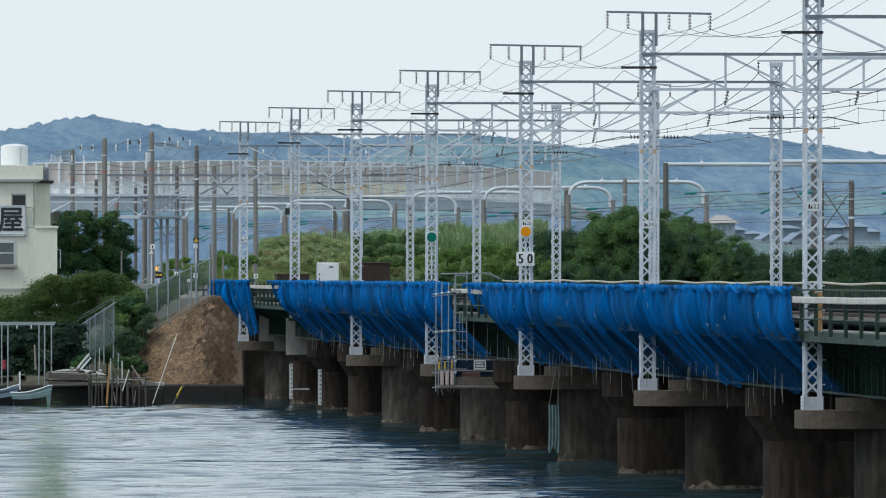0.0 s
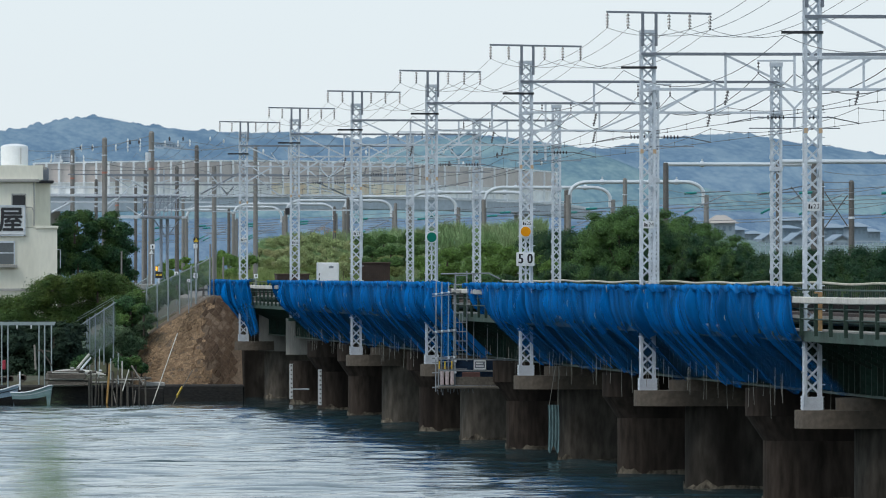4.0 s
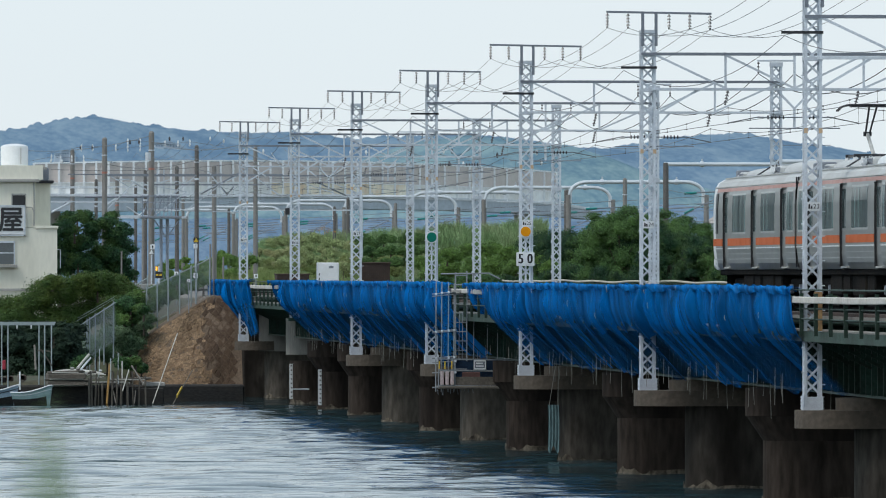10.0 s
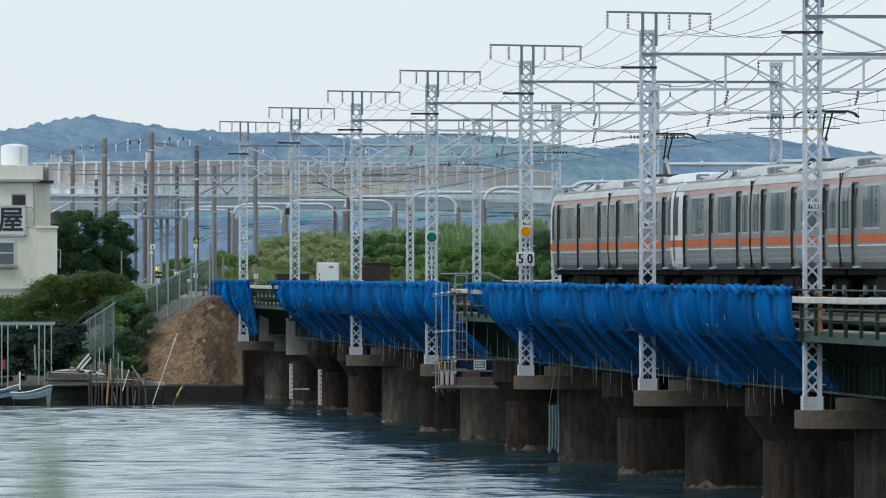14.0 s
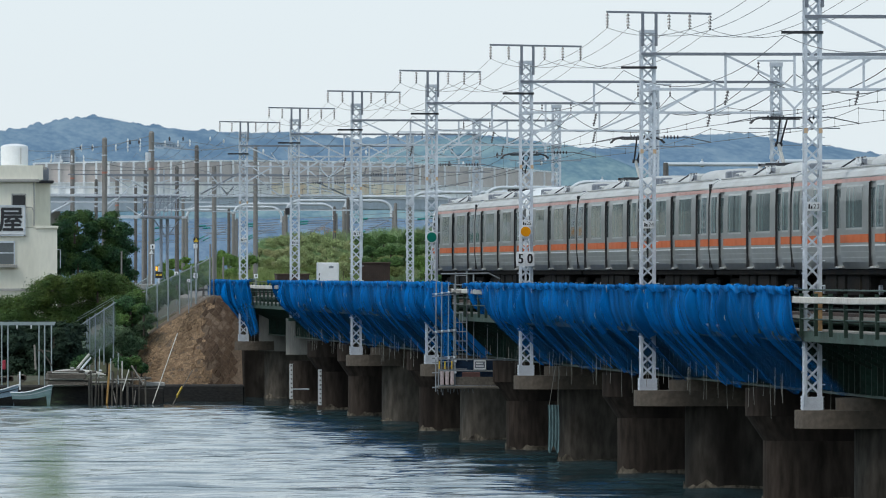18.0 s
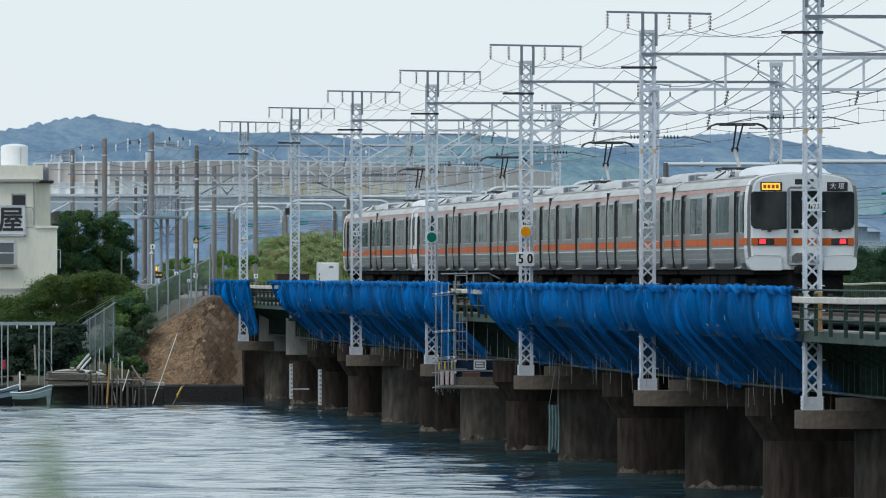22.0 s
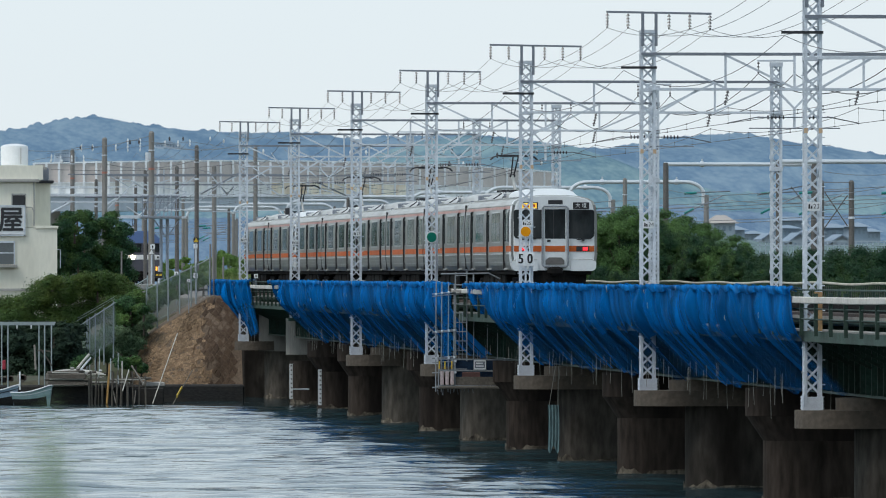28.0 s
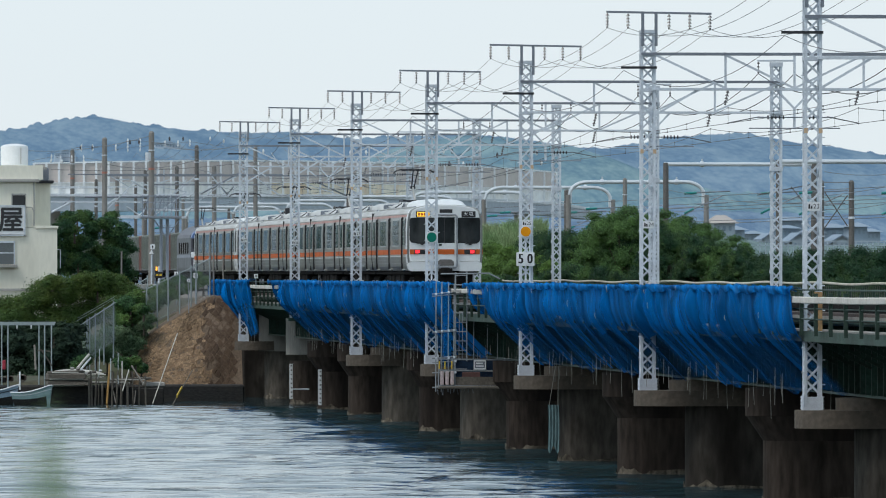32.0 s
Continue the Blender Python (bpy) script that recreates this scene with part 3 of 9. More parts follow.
def bridge_piers():
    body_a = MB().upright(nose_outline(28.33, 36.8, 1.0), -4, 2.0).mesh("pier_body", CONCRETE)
    body_hazed = MB().upright(nose_outline(28.33, 36.8, 1.0), -4, 2.0).mesh("pier_body", HAZED_PIER)
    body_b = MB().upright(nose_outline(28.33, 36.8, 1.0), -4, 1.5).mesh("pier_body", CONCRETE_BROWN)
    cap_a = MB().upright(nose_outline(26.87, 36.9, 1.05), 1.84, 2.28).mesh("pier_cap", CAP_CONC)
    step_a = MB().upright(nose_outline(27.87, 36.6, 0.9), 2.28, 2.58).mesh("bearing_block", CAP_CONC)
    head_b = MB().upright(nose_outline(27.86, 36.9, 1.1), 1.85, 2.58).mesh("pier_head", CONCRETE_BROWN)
    corbel = MB()
    o1, o2 = nose_outline(28.33, 36.8, 1.0), nose_outline(27.88, 36.85, 1.08)
    nn = len(o1)
    corbel.add([(x, y, 1.2) for x, y in o1] + [(x, y, 1.86) for x, y in o2], [(i, (i + 1) % nn, nn + (i + 1) % nn, nn + i) for i in range(nn)])
    corbel = corbel.mesh("corbel", CONCRETE_BROWN)
    crust = material("tide_mark_crust", (0.135, 0.115, 0.088), 0.9, 0, 2.2, 0.7, 0.6, 9, (0.018, 0.015, 0.013), 1.0, (1, 1, 0.7), randomly=0.3, spec=0.1)
    bands = []
    for k in range(4):
        nr = np.random.default_rng(90 + k)

        def crusty(u, v, k=k, nr=nr):
            # round the nose from the far side to the near one, ragged above
            a = 2.2 + 3.4 * u
            run = max(0.0, (u - 0.72) / 0.28) * 7.0
            x = 29.32 + 1.035 * math.cos(a) if run == 0 else 29.32 + 1.035 * math.cos(2.2 + 3.4 * 0.72) + run
            y = 1.035 * math.sin(a) if run == 0 else 1.035 * max(-1, math.sin(2.2 + 3.4 * 0.72)) - 0.012
            rag = 0.45 + 0.3 * math.sin(u * 17 + k * 2) + 0.18 * math.sin(u * 41 + k) + 0.06 * math.sin(u * 97 + 3 * k)
            return (x, y, WATER - 0.2 + v * (0.2 + 0.27 * max(0.05, rag)))
        bands.append(MB().sheet(crusty, 90, 2).mesh("tide_band", crust))
    for i, y in enumerate(PIERS + [215.5, 195.4]):
        mast = i % 2 == 0 if i < len(PIERS) else False
        if abs(y - 436.9) < 1:
            mast = False
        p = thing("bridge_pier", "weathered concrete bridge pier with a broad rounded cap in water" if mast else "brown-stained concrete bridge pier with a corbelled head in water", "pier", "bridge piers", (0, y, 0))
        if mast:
            part("pier_body", body_hazed if y > 330 else body_a, HAZED_PIER, p)
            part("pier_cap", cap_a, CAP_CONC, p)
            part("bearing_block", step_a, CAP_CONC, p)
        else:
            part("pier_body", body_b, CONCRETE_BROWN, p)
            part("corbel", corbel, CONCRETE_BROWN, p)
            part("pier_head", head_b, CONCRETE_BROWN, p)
        if 450 < y < 480:
            for ob in [c for c in p.children if c.name.split(".")[0] in ("corbel", "pier_head", "bearing_block")]:
                bpy.data.objects.remove(ob)
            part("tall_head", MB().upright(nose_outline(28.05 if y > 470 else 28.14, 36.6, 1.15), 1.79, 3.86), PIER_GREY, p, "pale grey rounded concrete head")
        part("tide_band", bands[i % 4], CONCRETE, p, "crusted ragged pale tide mark")


def bridge_deck():
    y0, y1 = 150.0, 484.0
    for cx, nm in ((TRACK_A, "near"), (TRACK_B, "far")):
        b = thing("bridge_girder", "dark green riveted steel plate girder span carrying one track", "bridge girder", "bridge girders")
        for s in (-0.95, 0.95):
            g = MB().box(cx + s - 0.012, y0, 2.62, cx + s + 0.012, y1, 4.34)
            g.box(cx + s - 0.17, y0, 2.6, cx + s + 0.17, y1, 2.66).box(cx + s - 0.17, y0, 4.3, cx + s + 0.17, y1, 4.36)
            part("web_plate", g, GREEN_STEEL, b)
            st = MB()
            y = y0 + 0.6
            while y < y1:
                st.box(cx + s - 0.14, y, 2.66, cx + s + 0.14, y + 0.05, 4.3)
                y += 1.15
            tagged(part("web_stiffening", st, GREEN_STEEL, b), kind="stuff")
        sl = MB()
        y = y0
        while y < y1 + 40:
            sl.box(cx - 1.2, y, 4.40, cx + 1.2, y + 0.22, 4.60)
            y += 0.65
        tagged(part("sleepers", sl, UNDER, b), kind="stuff")
        for s in (-0.56, 0.56):
            r = MB().box(cx + s - 0.035, y0, 4.68, cx + s + 0.035, 1700, RAIL).box(cx + s - 0.01, y0, 4.62, cx + s + 0.01, 1700, 4.68).box(cx + s - 0.065, y0, 4.6, cx + s + 0.065, 1700, 4.62)
            part("rail", r, UNDER, b)
    # unseen plate, added to keep light from above off the piers
    part_deck = thing("deck_plate", "unseen plate added to block light through the deck", "deck plate")
    part("plating", MB().box(28.3, y0, 4.365, 34.6, y1, 4.395), GREEN_STEEL, part_deck)
    # ballast bed on the bank
    single("track_bed", MB().prism([(26.2, 4.1), (27.4, 4.44), (35.5, 4.44), (36.7, 4.1)], 484, 1700), BALLAST, "grey stone ballast under the tracks", "track bed", kind="structure")
    single("bridge_abutment", MB().slab(27.5, 480.0, -1, 37, 488, 4.1, 0.05), CONCRETE, "concrete abutment at the end of the bridge", "abutment", kind="structure")


def walkway(side, xe, xi, y0, y1, name):
    """A maintenance walkway with posts, rails and brackets along one edge of the bridge."""
    w = thing(name, "dark green steel walkway with a pale cable trough along it" if side < 0 else "steel walkway railing with a pale top rail along the bridge", "walkway")
    part("walkway_plate", MB().box(xe + 0.222 if side < 0 else xi, y0, 4.08, xi if side < 0 else xe - 0.052, y1, 4.13), GREEN_STEEL, w)
    part("edge_channel", MB().box(xe + 0.14 if side < 0 else xe - 0.05, y0, 3.95, xe + 0.22 if side < 0 else xe + 0.05, y1, 4.2), GREEN_STEEL, w)
    post = MB().box(-0.045, -0.045, 4.1, 0.045, 0.045, 5.12).mesh("post", GREEN_STEEL)
    brk = MB()
    sg = 1 if side < 0 else -1
    brk.beam((0.2 * sg, 0, 4.06), (xi - xe, 0, 4.06), 0.08, 0.12).beam((0.3 * sg, 0, 4.0), (xi - xe, 0, 3.3), 0.07, 0.07)
    brk = brk.mesh("bracket", GREEN_STEEL)
    y, n = y0 + 0.4, 0
    while y < y1:
        part("post", post, GREEN_STEEL, w, at=(xe, y, 0))
        part("bracket", brk, GREEN_STEEL, w, at=(xe, y, 0))
        y += 3.0
    for z, r in ((4.5, 0.02), (4.75, 0.02)):
        part("rail_bar", MB().cyl((xe, y0, z), (xe, y1, z), r, 6), GREEN_STEEL, w)
    fine = MB()
    y = y0
    while y < y1 and side > 0:
        fine.box(xe - 0.006, y, 4.2, xe + 0.006, y + 0.02, 5.24)
        y += 0.55
    if side < 0:
        tr = MB()
        ys = [y0 + 2.2 * i for i in range(int((y1 - y0) / 2.2) + 1)]
        for i, (a, b) in enumerate(zip(ys[:-1], ys[1:])):
            # lengths of trough that lie a little out of line
            dz, dx = 0.004 * math.sin(i * 1.3) + 0.014 * math.sin(i * 0.31), 0.004 * math.sin(i * 2.1)
            tr.slab(xe - 0.13 + dx, a, 4.89 + dz, xe + 0.02 + dx, b - 0.015, 5.05 + dz, 0.02)
        part("cable_trough", tr, material("pale_cable_trough", (0.55, 0.53, 0.49), 0.8, 0, 0.8, 0.15, 0.2, 8, (0.34, 0.31, 0.27), 0.6), w, "pale weathered cable trough")
        # added pale strip imitates light on the plate's edge
        part("lit_edge_strip", MB().slab(27.75, y0, 4.13, 28.05, y1, 4.22, 0.02), POLE_CONC, w, "pale strip standing for the lit plate edge")
        # added brown band stands in for the girder top
        part("girder_top_band", MB().slab(28.35, y0, 4.40, 28.52, y1, 4.63, 0.02), BROWN_IRON, w, "brown band standing for the girder top")
        bolts = MB()
        y = y0
        while y < y1:
            bolts.box(28.30, y, 4.46, 28.35, y + 0.07, 4.54)
            y += 0.42
        tagged(part("fastener_dot", bolts, CONC_LIGHT, w), kind="stuff")
        part("top_rail", MB().cyl((xe + 0.05, y0, 5.2), (xe + 0.05, y1, 5.2), 0.025, 6), GREEN_STEEL, w)
    else:
        tagged(part("baluster", fine, POLE_BROWN, w), kind="stuff")
        pts = []
        for i in range(int((y1 - y0) / 1.5) + 1):
            pts.append((xe + 0.02 * math.sin(i * 0.7), y0 + 1.5 * i, 5.28 + 0.022 * math.sin(i * 0.61) + 0.015 * math.sin(i * 0.23 + 1)))
        part("top_rail", MB().tube(pts, 0.042, 7), material("worn_cream_rail", (0.50, 0.47, 0.39), 0.7, 0, 1.0, 0.15, 0, 10, (0.30, 0.26, 0.20), 0.6), w, "worn cream top rail")
    return w


def pale_cloth():
    """A torn pale cloth hanging between two piers."""
    t = thing("hanging_cloth", "torn pale teal cloth hanging beside a pier", "cloth")
    m = MB().sheet(lambda u, v: (27.85 + 0.36 * u + 0.02 * math.sin(v * 3), 314.6 + 0.012 * math.sin(u * 23 + v), 1.35 - (1.45 + 0.12 * math.sin(u * 9)) * v), 24, 12)
    part("cloth_sheet", m, material("wet_teal_cloth", (0.10, 0.17, 0.18), 0.7, 0, 3, 0.4, 0.2, 10, (0.04, 0.07, 0.075), 0.9, (2, 1, 0.3)), t, smooth=True)
    part("tie_cord", MB().tube([(27.9, 314.6, 1.33), (28.1, 314.6, 2.6)], 0.01, 4).tube([(28.18, 314.6, 1.33), (28.2, 314.6, 2.6)], 0.01, 4), ROPE, t)


pale_cloth()
bridge_piers()
bridge_deck()
walkway(-1, 26.9, 28.6, 150, 484, "near_walkway")
walkway(1, 36.0, 34.3, 150, 430, "far_walkway")


# ---- overhead line masts on the bridge ----
def lattice(mb_leg, mb_web, w, z0, z1, step):
    h = w / 2
    for sx in (-1, 1):
        for sy in (-1, 1):
            mb_leg.append(MB().beam((sx * h, sy * h, z0), (sx * h, sy * h, z1), 0.072, 0.072))
    n = int((z1 - z0) / step)
    st = (z1 - z0) / n
    for i in range(n):
        a, b = z0 + i * st, z0 + (i + 1) * st
        s = 1 if i % 2 else -1
        for q in (-h, h):
            k = s if q < 0 else -s
            mb_web.beam((k * h, q, a), (-k * h, q, b), 0.055, 0.05)
            mb_web.beam((q, k * h, a), (q, -k * h, b), 0.05, 0.055)


def insulator_mesh(length, discs, r=0.055):
    m = MB().cyl((0, 0, 0), (0, 0, -length), 0.014, 6)
    for i in range(discs):
        z = -length * (0.16 + 0.72 * i / max(1, discs - 1))
        m.cyl((0, 0, z + 0.035), (0, 0, z - 0.02), r * 0.45, 8, r)
    m.cyl((0, 0, -length), (0, 0, -length - 0.05), 0.032, 6)
    return m.mesh("insulator", INSUL)


INS_LONG = insulator_mesh(0.38, 4, 0.058)
INS_SHORT = insulator_mesh(0.34, 3, 0.05)


def near_mast(y, base, number):
    t = thing("catenary_mast", "grey galvanised lattice mast with a T-shaped crossarm on a pier", "catenary mast", "masts on the bridge", (NEAR_MAST, y, 0))
    legs, web = [], MB()
    lattice(legs, web, 0.36, 2.3, 12.5, 0.34)
    if base > 3:
        # this mast stands on a bracket at the deck, not on the pier
        legs, web = [], MB()
        lattice(legs, web, 0.36, base, 12.5, 0.34)
        for m in legs:
            part("leg", m, GALV, t)
        tagged(part("lacing", web, GALV, t), kind="stuff")
        part("bracket", MB().box(-0.3, -0.25, base - 0.14, 1.3, 0.25, base), GREEN_STEEL, t, "dark steel bracket at the deck")
        legs = []
    for i, m in enumerate(legs):
        if "leg%d" % i not in SHARED:
            SHARED["leg%d" % i] = m.mesh("leg", GALV)
        part("leg", SHARED["leg%d" % i], GALV, t)
    if "web" not in SHARED:
        SHARED["web"] = web.mesh("lacing", GALV)
        pl = MB().box(-0.24, -0.24, 2.28, 0.24, 0.24, 2.31).box(-0.205, -0.205, 2.31, 0.205, 0.205, 2.60)
        for sx in (-0.235, 0.235):
            for sy in (-0.2, 0.2):
                pl.cyl((sx, sy, 2.28), (sx, sy, 2.62), 0.022, 6)
                for k in range(4):
                    pl.cyl((sx, sy, 2.31 + k * 0.09), (sx, sy, 2.35 + k * 0.09), 0.032, 7)
        SHARED["foot"] = pl.mesh("foot", GALV)
        cl = MB()
        SHARED["collar"] = cl.box(-0.225, -0.225, -0.05, 0.225, 0.225, 0.05).mesh("collar", GALV)
        SHARED["bar"] = MB().beam((-1.2, -0.2, 13.02), (1.8, -0.2, 12.97), 0.08, 0.06).mesh("crossarm", GALV_DARK)
        SHARED["hang"] = MB().beam((0, -0.2, 12.05), (0, -0.2, 13.02), 0.085, 0.06).mesh("crossarm_post", GALV_DARK)
        SHARED["stub"] = MB().beam((-0.78, -0.24, 11.44), (0.24, -0.24, 11.44), 0.08, 0.07).mesh("side_arm", BLACK_STEEL)
        SHARED["mark"] = MB().box(-0.225, -0.226, 9.0, -0.135, -0.218, 9.12).mesh("paint_mark", material("faded_orange_mark", (0.60, 0.42, 0.26), 0.7))
        SHARED["bolt"] = MB()
        for k in range(26):
            SHARED["bolt"].cyl((-0.19 if k % 2 else 0.19, -0.2, 2.9 + k * 0.3), (-0.29 if k % 2 else 0.29, -0.2, 2.9 + k * 0.3), 0.014, 5)
        SHARED["bolt"] = SHARED["bolt"].mesh("step_bolts", GALV)
    if abs(y - 235.6) < 1:
        part("rust_streak", MB().box(0.02, -0.222, 4.2, 0.22, -0.217, 5.15).box(0.217, -0.22, 4.2, 0.222, 0.1, 5.15), material("rusted_plate", (0.36, 0.22, 0.10), 0.8, 0, 2.5, 0.3, 0.2, 12, (0.20, 0.09, 0.035), 0.8), t, "rusty brown cover plate")
    for z in (12.46, 11.8, 10.8):
        part("collar", SHARED["collar"], GALV, t, at=(0, 0, z))
    part("paint_mark", SHARED["mark"], GALV, t, "faded orange paint mark", (0.36, 0, 0))
    for k in ("bar", "stub", "mark") if base > 3 else ("web", "foot", "bar", "stub", "mark", "bolt"):
        nm = {"web": "lacing", "foot": "foot", "bar": "crossarm", "stub": "side_arm", "mark": "paint_mark", "bolt": "step_bolts"}[k]
        made = part(nm, SHARED[k], GALV, t, {"bar": "dark grey feeder crossarm", "stub": "black side arm", "mark": "faded orange paint mark"}.get(k, ""))
        if k in ("web", "bolt"):
            tagged(made, kind="stuff")
    for x in (-0.16, 0.22):
        part("crossarm_post", SHARED["hang"], GALV_DARK, t, at=(x, 0, 0))
    for x in FEEDERS:
        part("insulator", INS_LONG, INSUL, t, at=(x, -0.2, 12.97 - 0.016 * x))
    if number:
        z = 7.22 if int(number) % 2 else 6.98
        pl = part("number_plate", MB().box(-0.15, -0.275, z - 0.105, 0.16, -0.262, z + 0.105), WHITE, t, "small white mast plate")
        part("plate_marking", MB().box(-0.125, -0.279, z - 0.055, -0.085, -0.275, z + 0.055).box(-0.07, -0.279, z - 0.055, -0.03, -0.275, z + 0.02), BLACK, pl)
        part("plate_numeral", text_mesh(number, 0.16, BLACK, 0.002), BLACK, pl, "", Matrix.Translation((0.07, -0.279, z)) @ FACING)
    return t


def far_mast(y):
    t = thing("far_catenary_mast", "slender grey galvanised lattice mast with a small T-shaped top", "catenary mast", "far masts on the bridge", (FAR_MAST, y, 0))
    if "fl0" not in SHARED:
        legs, web = [], MB()
        lattice(legs, web, 0.29, 2.3, 12.45, 0.30)
        for i, m in enumerate(legs):
            SHARED["fl%d" % i] = m.mesh("leg", GALV)
        SHARED["fweb"] = web.mesh("lacing", GALV)
        SHARED["fbar"] = MB().beam((-0.64, -0.15, 12.52), (0.62, -0.15, 12.52), 0.09, 0.06).mesh("crossarm", GALV)
        cl = MB()
        SHARED["fcol"] = cl.box(-0.2, -0.2, -0.07, 0.2, 0.2, 0.07).mesh("collar", GALV)
        br = MB()
        for k in range(10):
            br.box(-0.24, -0.22, 5.6 + k * 0.62, -0.16, -0.16, 5.72 + k * 0.62)
        SHARED["fbr"] = br.mesh("cable_clips", GALV)
    for i in range(4):
        part("leg", SHARED["fl%d" % i], GALV, t)
    tagged(part("lacing", SHARED["fweb"], GALV, t), kind="stuff")
    part("crossarm", SHARED["fbar"], GALV, t)
    for z in (12.4, 11.8, 10.8, 9.0):
        part("collar", SHARED["fcol"], GALV, t, at=(0, 0, z))
    part("cable_clips", SHARED["fbr"], GALV, t)
    for x in (-0.6, 0.58):
        part("insulator", INS_SHORT, INSUL, t, at=(x, -0.15, 12.5))


def portal_beam(y):
    t = thing("portal_beam", "grey steel truss beam spanning both tracks between two masts", "portal beam", "portal beams", (0, y, 0))
    x0, x1 = NEAR_MAST + 0.1, FAR_MAST + 0.1
    nodes = [x0 + 0.1, x0 + 2.1, x0 + 4.07, x0 + 6.05, x1]
    part("top_chord", MB().beam((x0 - 0.3, -0.22, 11.83), (x1, -0.22, 11.83), 0.08, 0.075).beam((x0 - 0.3, 0.2, 11.83), (x1, 0.2, 11.83), 0.08, 0.075), GALV_DARK, t, "dark grey upper chord")
    part("bottom_chord", MB().beam((x0, -0.22, 10.83), (x1, -0.22, 10.83), 0.08, 0.07).beam((x0, 0.2, 10.83), (x1, 0.2, 10.83), 0.08, 0.07), GALV, t)
    for x in nodes[1:4]:
        part("post", MB().beam((x, -0.22, 10.83), (x, -0.22, 11.83), 0.065, 0.065), GALV, t)
    for a, b in (((nodes[0], 11.8), (nodes[1], 10.86)), ((nodes[1], 11.8), (nodes[2], 10.86)), ((nodes[2], 10.86), (nodes[3], 11.8)), ((nodes[3], 10.86), (nodes[4], 11.8))):
        part("diagonal", MB().beam((a[0], -0.22, a[1]), (b[0], -0.22, b[1]), 0.06, 0.06), GALV, t)
    part("knee_brace", MB().beam((x0 + 0.1, -0.2, 10.1), (x0 + 1.3, -0.2, 10.8), 0.06, 0.06), GALV, t)
    c = nodes[2]
    part("hanger", MB().beam((c - 0.5, -0.2, 10.8), (c, -0.2, 10.28), 0.06, 0.06).beam((c + 0.5, -0.2, 10.8), (c, -0.2, 10.28), 0.06, 0.06).beam((c, -0.2, 10.3), (c, -0.2, 9.7), 0.07, 0.07), GALV, t)
    part("registration_arm", MB().cyl((c - 1.1, -0.25, 10.03), (c + 1.1, -0.25, 10.03), 0.02, 6).cyl((c - 1.3, -0.25, 9.72), (c + 1.3, -0.25, 9.72), 0.018, 6), GALV_DARK, t)
    for s in (-1, 1):
        ins = MB()
        for k in range(5):
            ins.cyl((c + s * (0.3 + k * 0.11), -0.25, 10.03), (c + s * (0.34 + k * 0.11), -0.25, 10.03), 0.055, 8)
        part("rod_insulator", ins, INSUL, t)
    for cx in (TRACK_A, TRACK_B):
        part("messenger_insulator", INS_LONG, INSUL, t, at=pose(cx, -0.22, 10.8, 0, 12, 0))
        arm = MB().cyl((cx + (0.9 if cx < 31 else -0.9), -0.2, 10.05), (cx, -0.2, 9.87), 0.015, 5)
        part("pull_off_arm", arm, WIRE, t)


SHARED = {}
FEEDERS = (-1.17, -0.58, 0.59, 1.18, 1.76)
for k, y in enumerate(MASTS):
    near_mast(y, 3.6 if abs(y - 436.9) < 1 else 2.28, str(23 + k))
for y in MASTS:
    far_mast(y)
    portal_beam(y)
far_mast(195.4)
near_mast(195.4, 2.28, "")
portal_beam(195.4)


def sag_points(nodes, sag, steps=14):
    """Points of a wire through the nodes, hanging by sag between them."""
    pts = []
    for a, b in zip(nodes[:-1], nodes[1:]):
        for i in range(steps):
            t = i / steps
            p = Vector(a).lerp(Vector(b), t)
            p.z -= sag * 4 * t * (1 - t)
            pts.append(p)
    return pts + [Vector(nodes[-1])]


def wires():
    ys = [155.0, 195.4] + MASTS + [520.0, 565.0, 610.0]
    for k, dx in enumerate(FEEDERS):
        pts = sag_points([(NEAR_MAST + dx, y - 0.2, 12.55 - 0.016 * dx) for y in ys], 0.62)
        single("feeder_wire", MB().tube(pts, 0.008, 4), WIRE, "thin grey feeder wire sagging from mast to mast", "wire", "feeder wires")
    for dx in (-0.6, 0.58):
        pts = sag_points([(FAR_MAST + dx, y - 0.15, 12.1) for y in ys[:-3]], 1.0)
        single("auxiliary_wire", MB().tube(pts, 0.016, 4), BLACK_STEEL, "dark cable sagging between the far masts", "wire", "auxiliary wires")
    pts = sag_points([(NEAR_MAST - 0.7, y - 0.24, 11.36) for y in ys[:-3]], 0.8)
    single("earth_wire", MB().tube(pts, 0.01, 4), WIRE, "thin earth wire along the masts", "wire", "auxiliary wires")
    for cx in (TRACK_A, TRACK_B):
        t = thing("overhead_contact_line", "messenger wire and contact wire with droppers above a track", "overhead line", "overhead contact lines")
        mp = sag_points([(cx, y - 0.22, 10.3) for y in ys], 0.35)
        part("messenger_wire", MB().tube(mp, 0.009, 4), WIRE, t)
        part("contact_wire", MB().tube([(cx, y, 9.86) for y in (155.0, 610.0)], 0.009, 4), WIRE, t)
        dr = MB()
        for p in mp[::2]:
            dr.cyl(p, (cx, p.y, 9.86), 0.004, 4)
            dr.cyl((cx, p.y - 0.05, 9.86), (cx, p.y + 0.05, 9.86), 0.024, 5)
            dr.cyl((cx, p.y - 0.05, p.z), (cx, p.y + 0.05, p.z), 0.024, 5)
        tagged(part("dropper_wiring", dr, WIRE, t), kind="stuff")


wires()


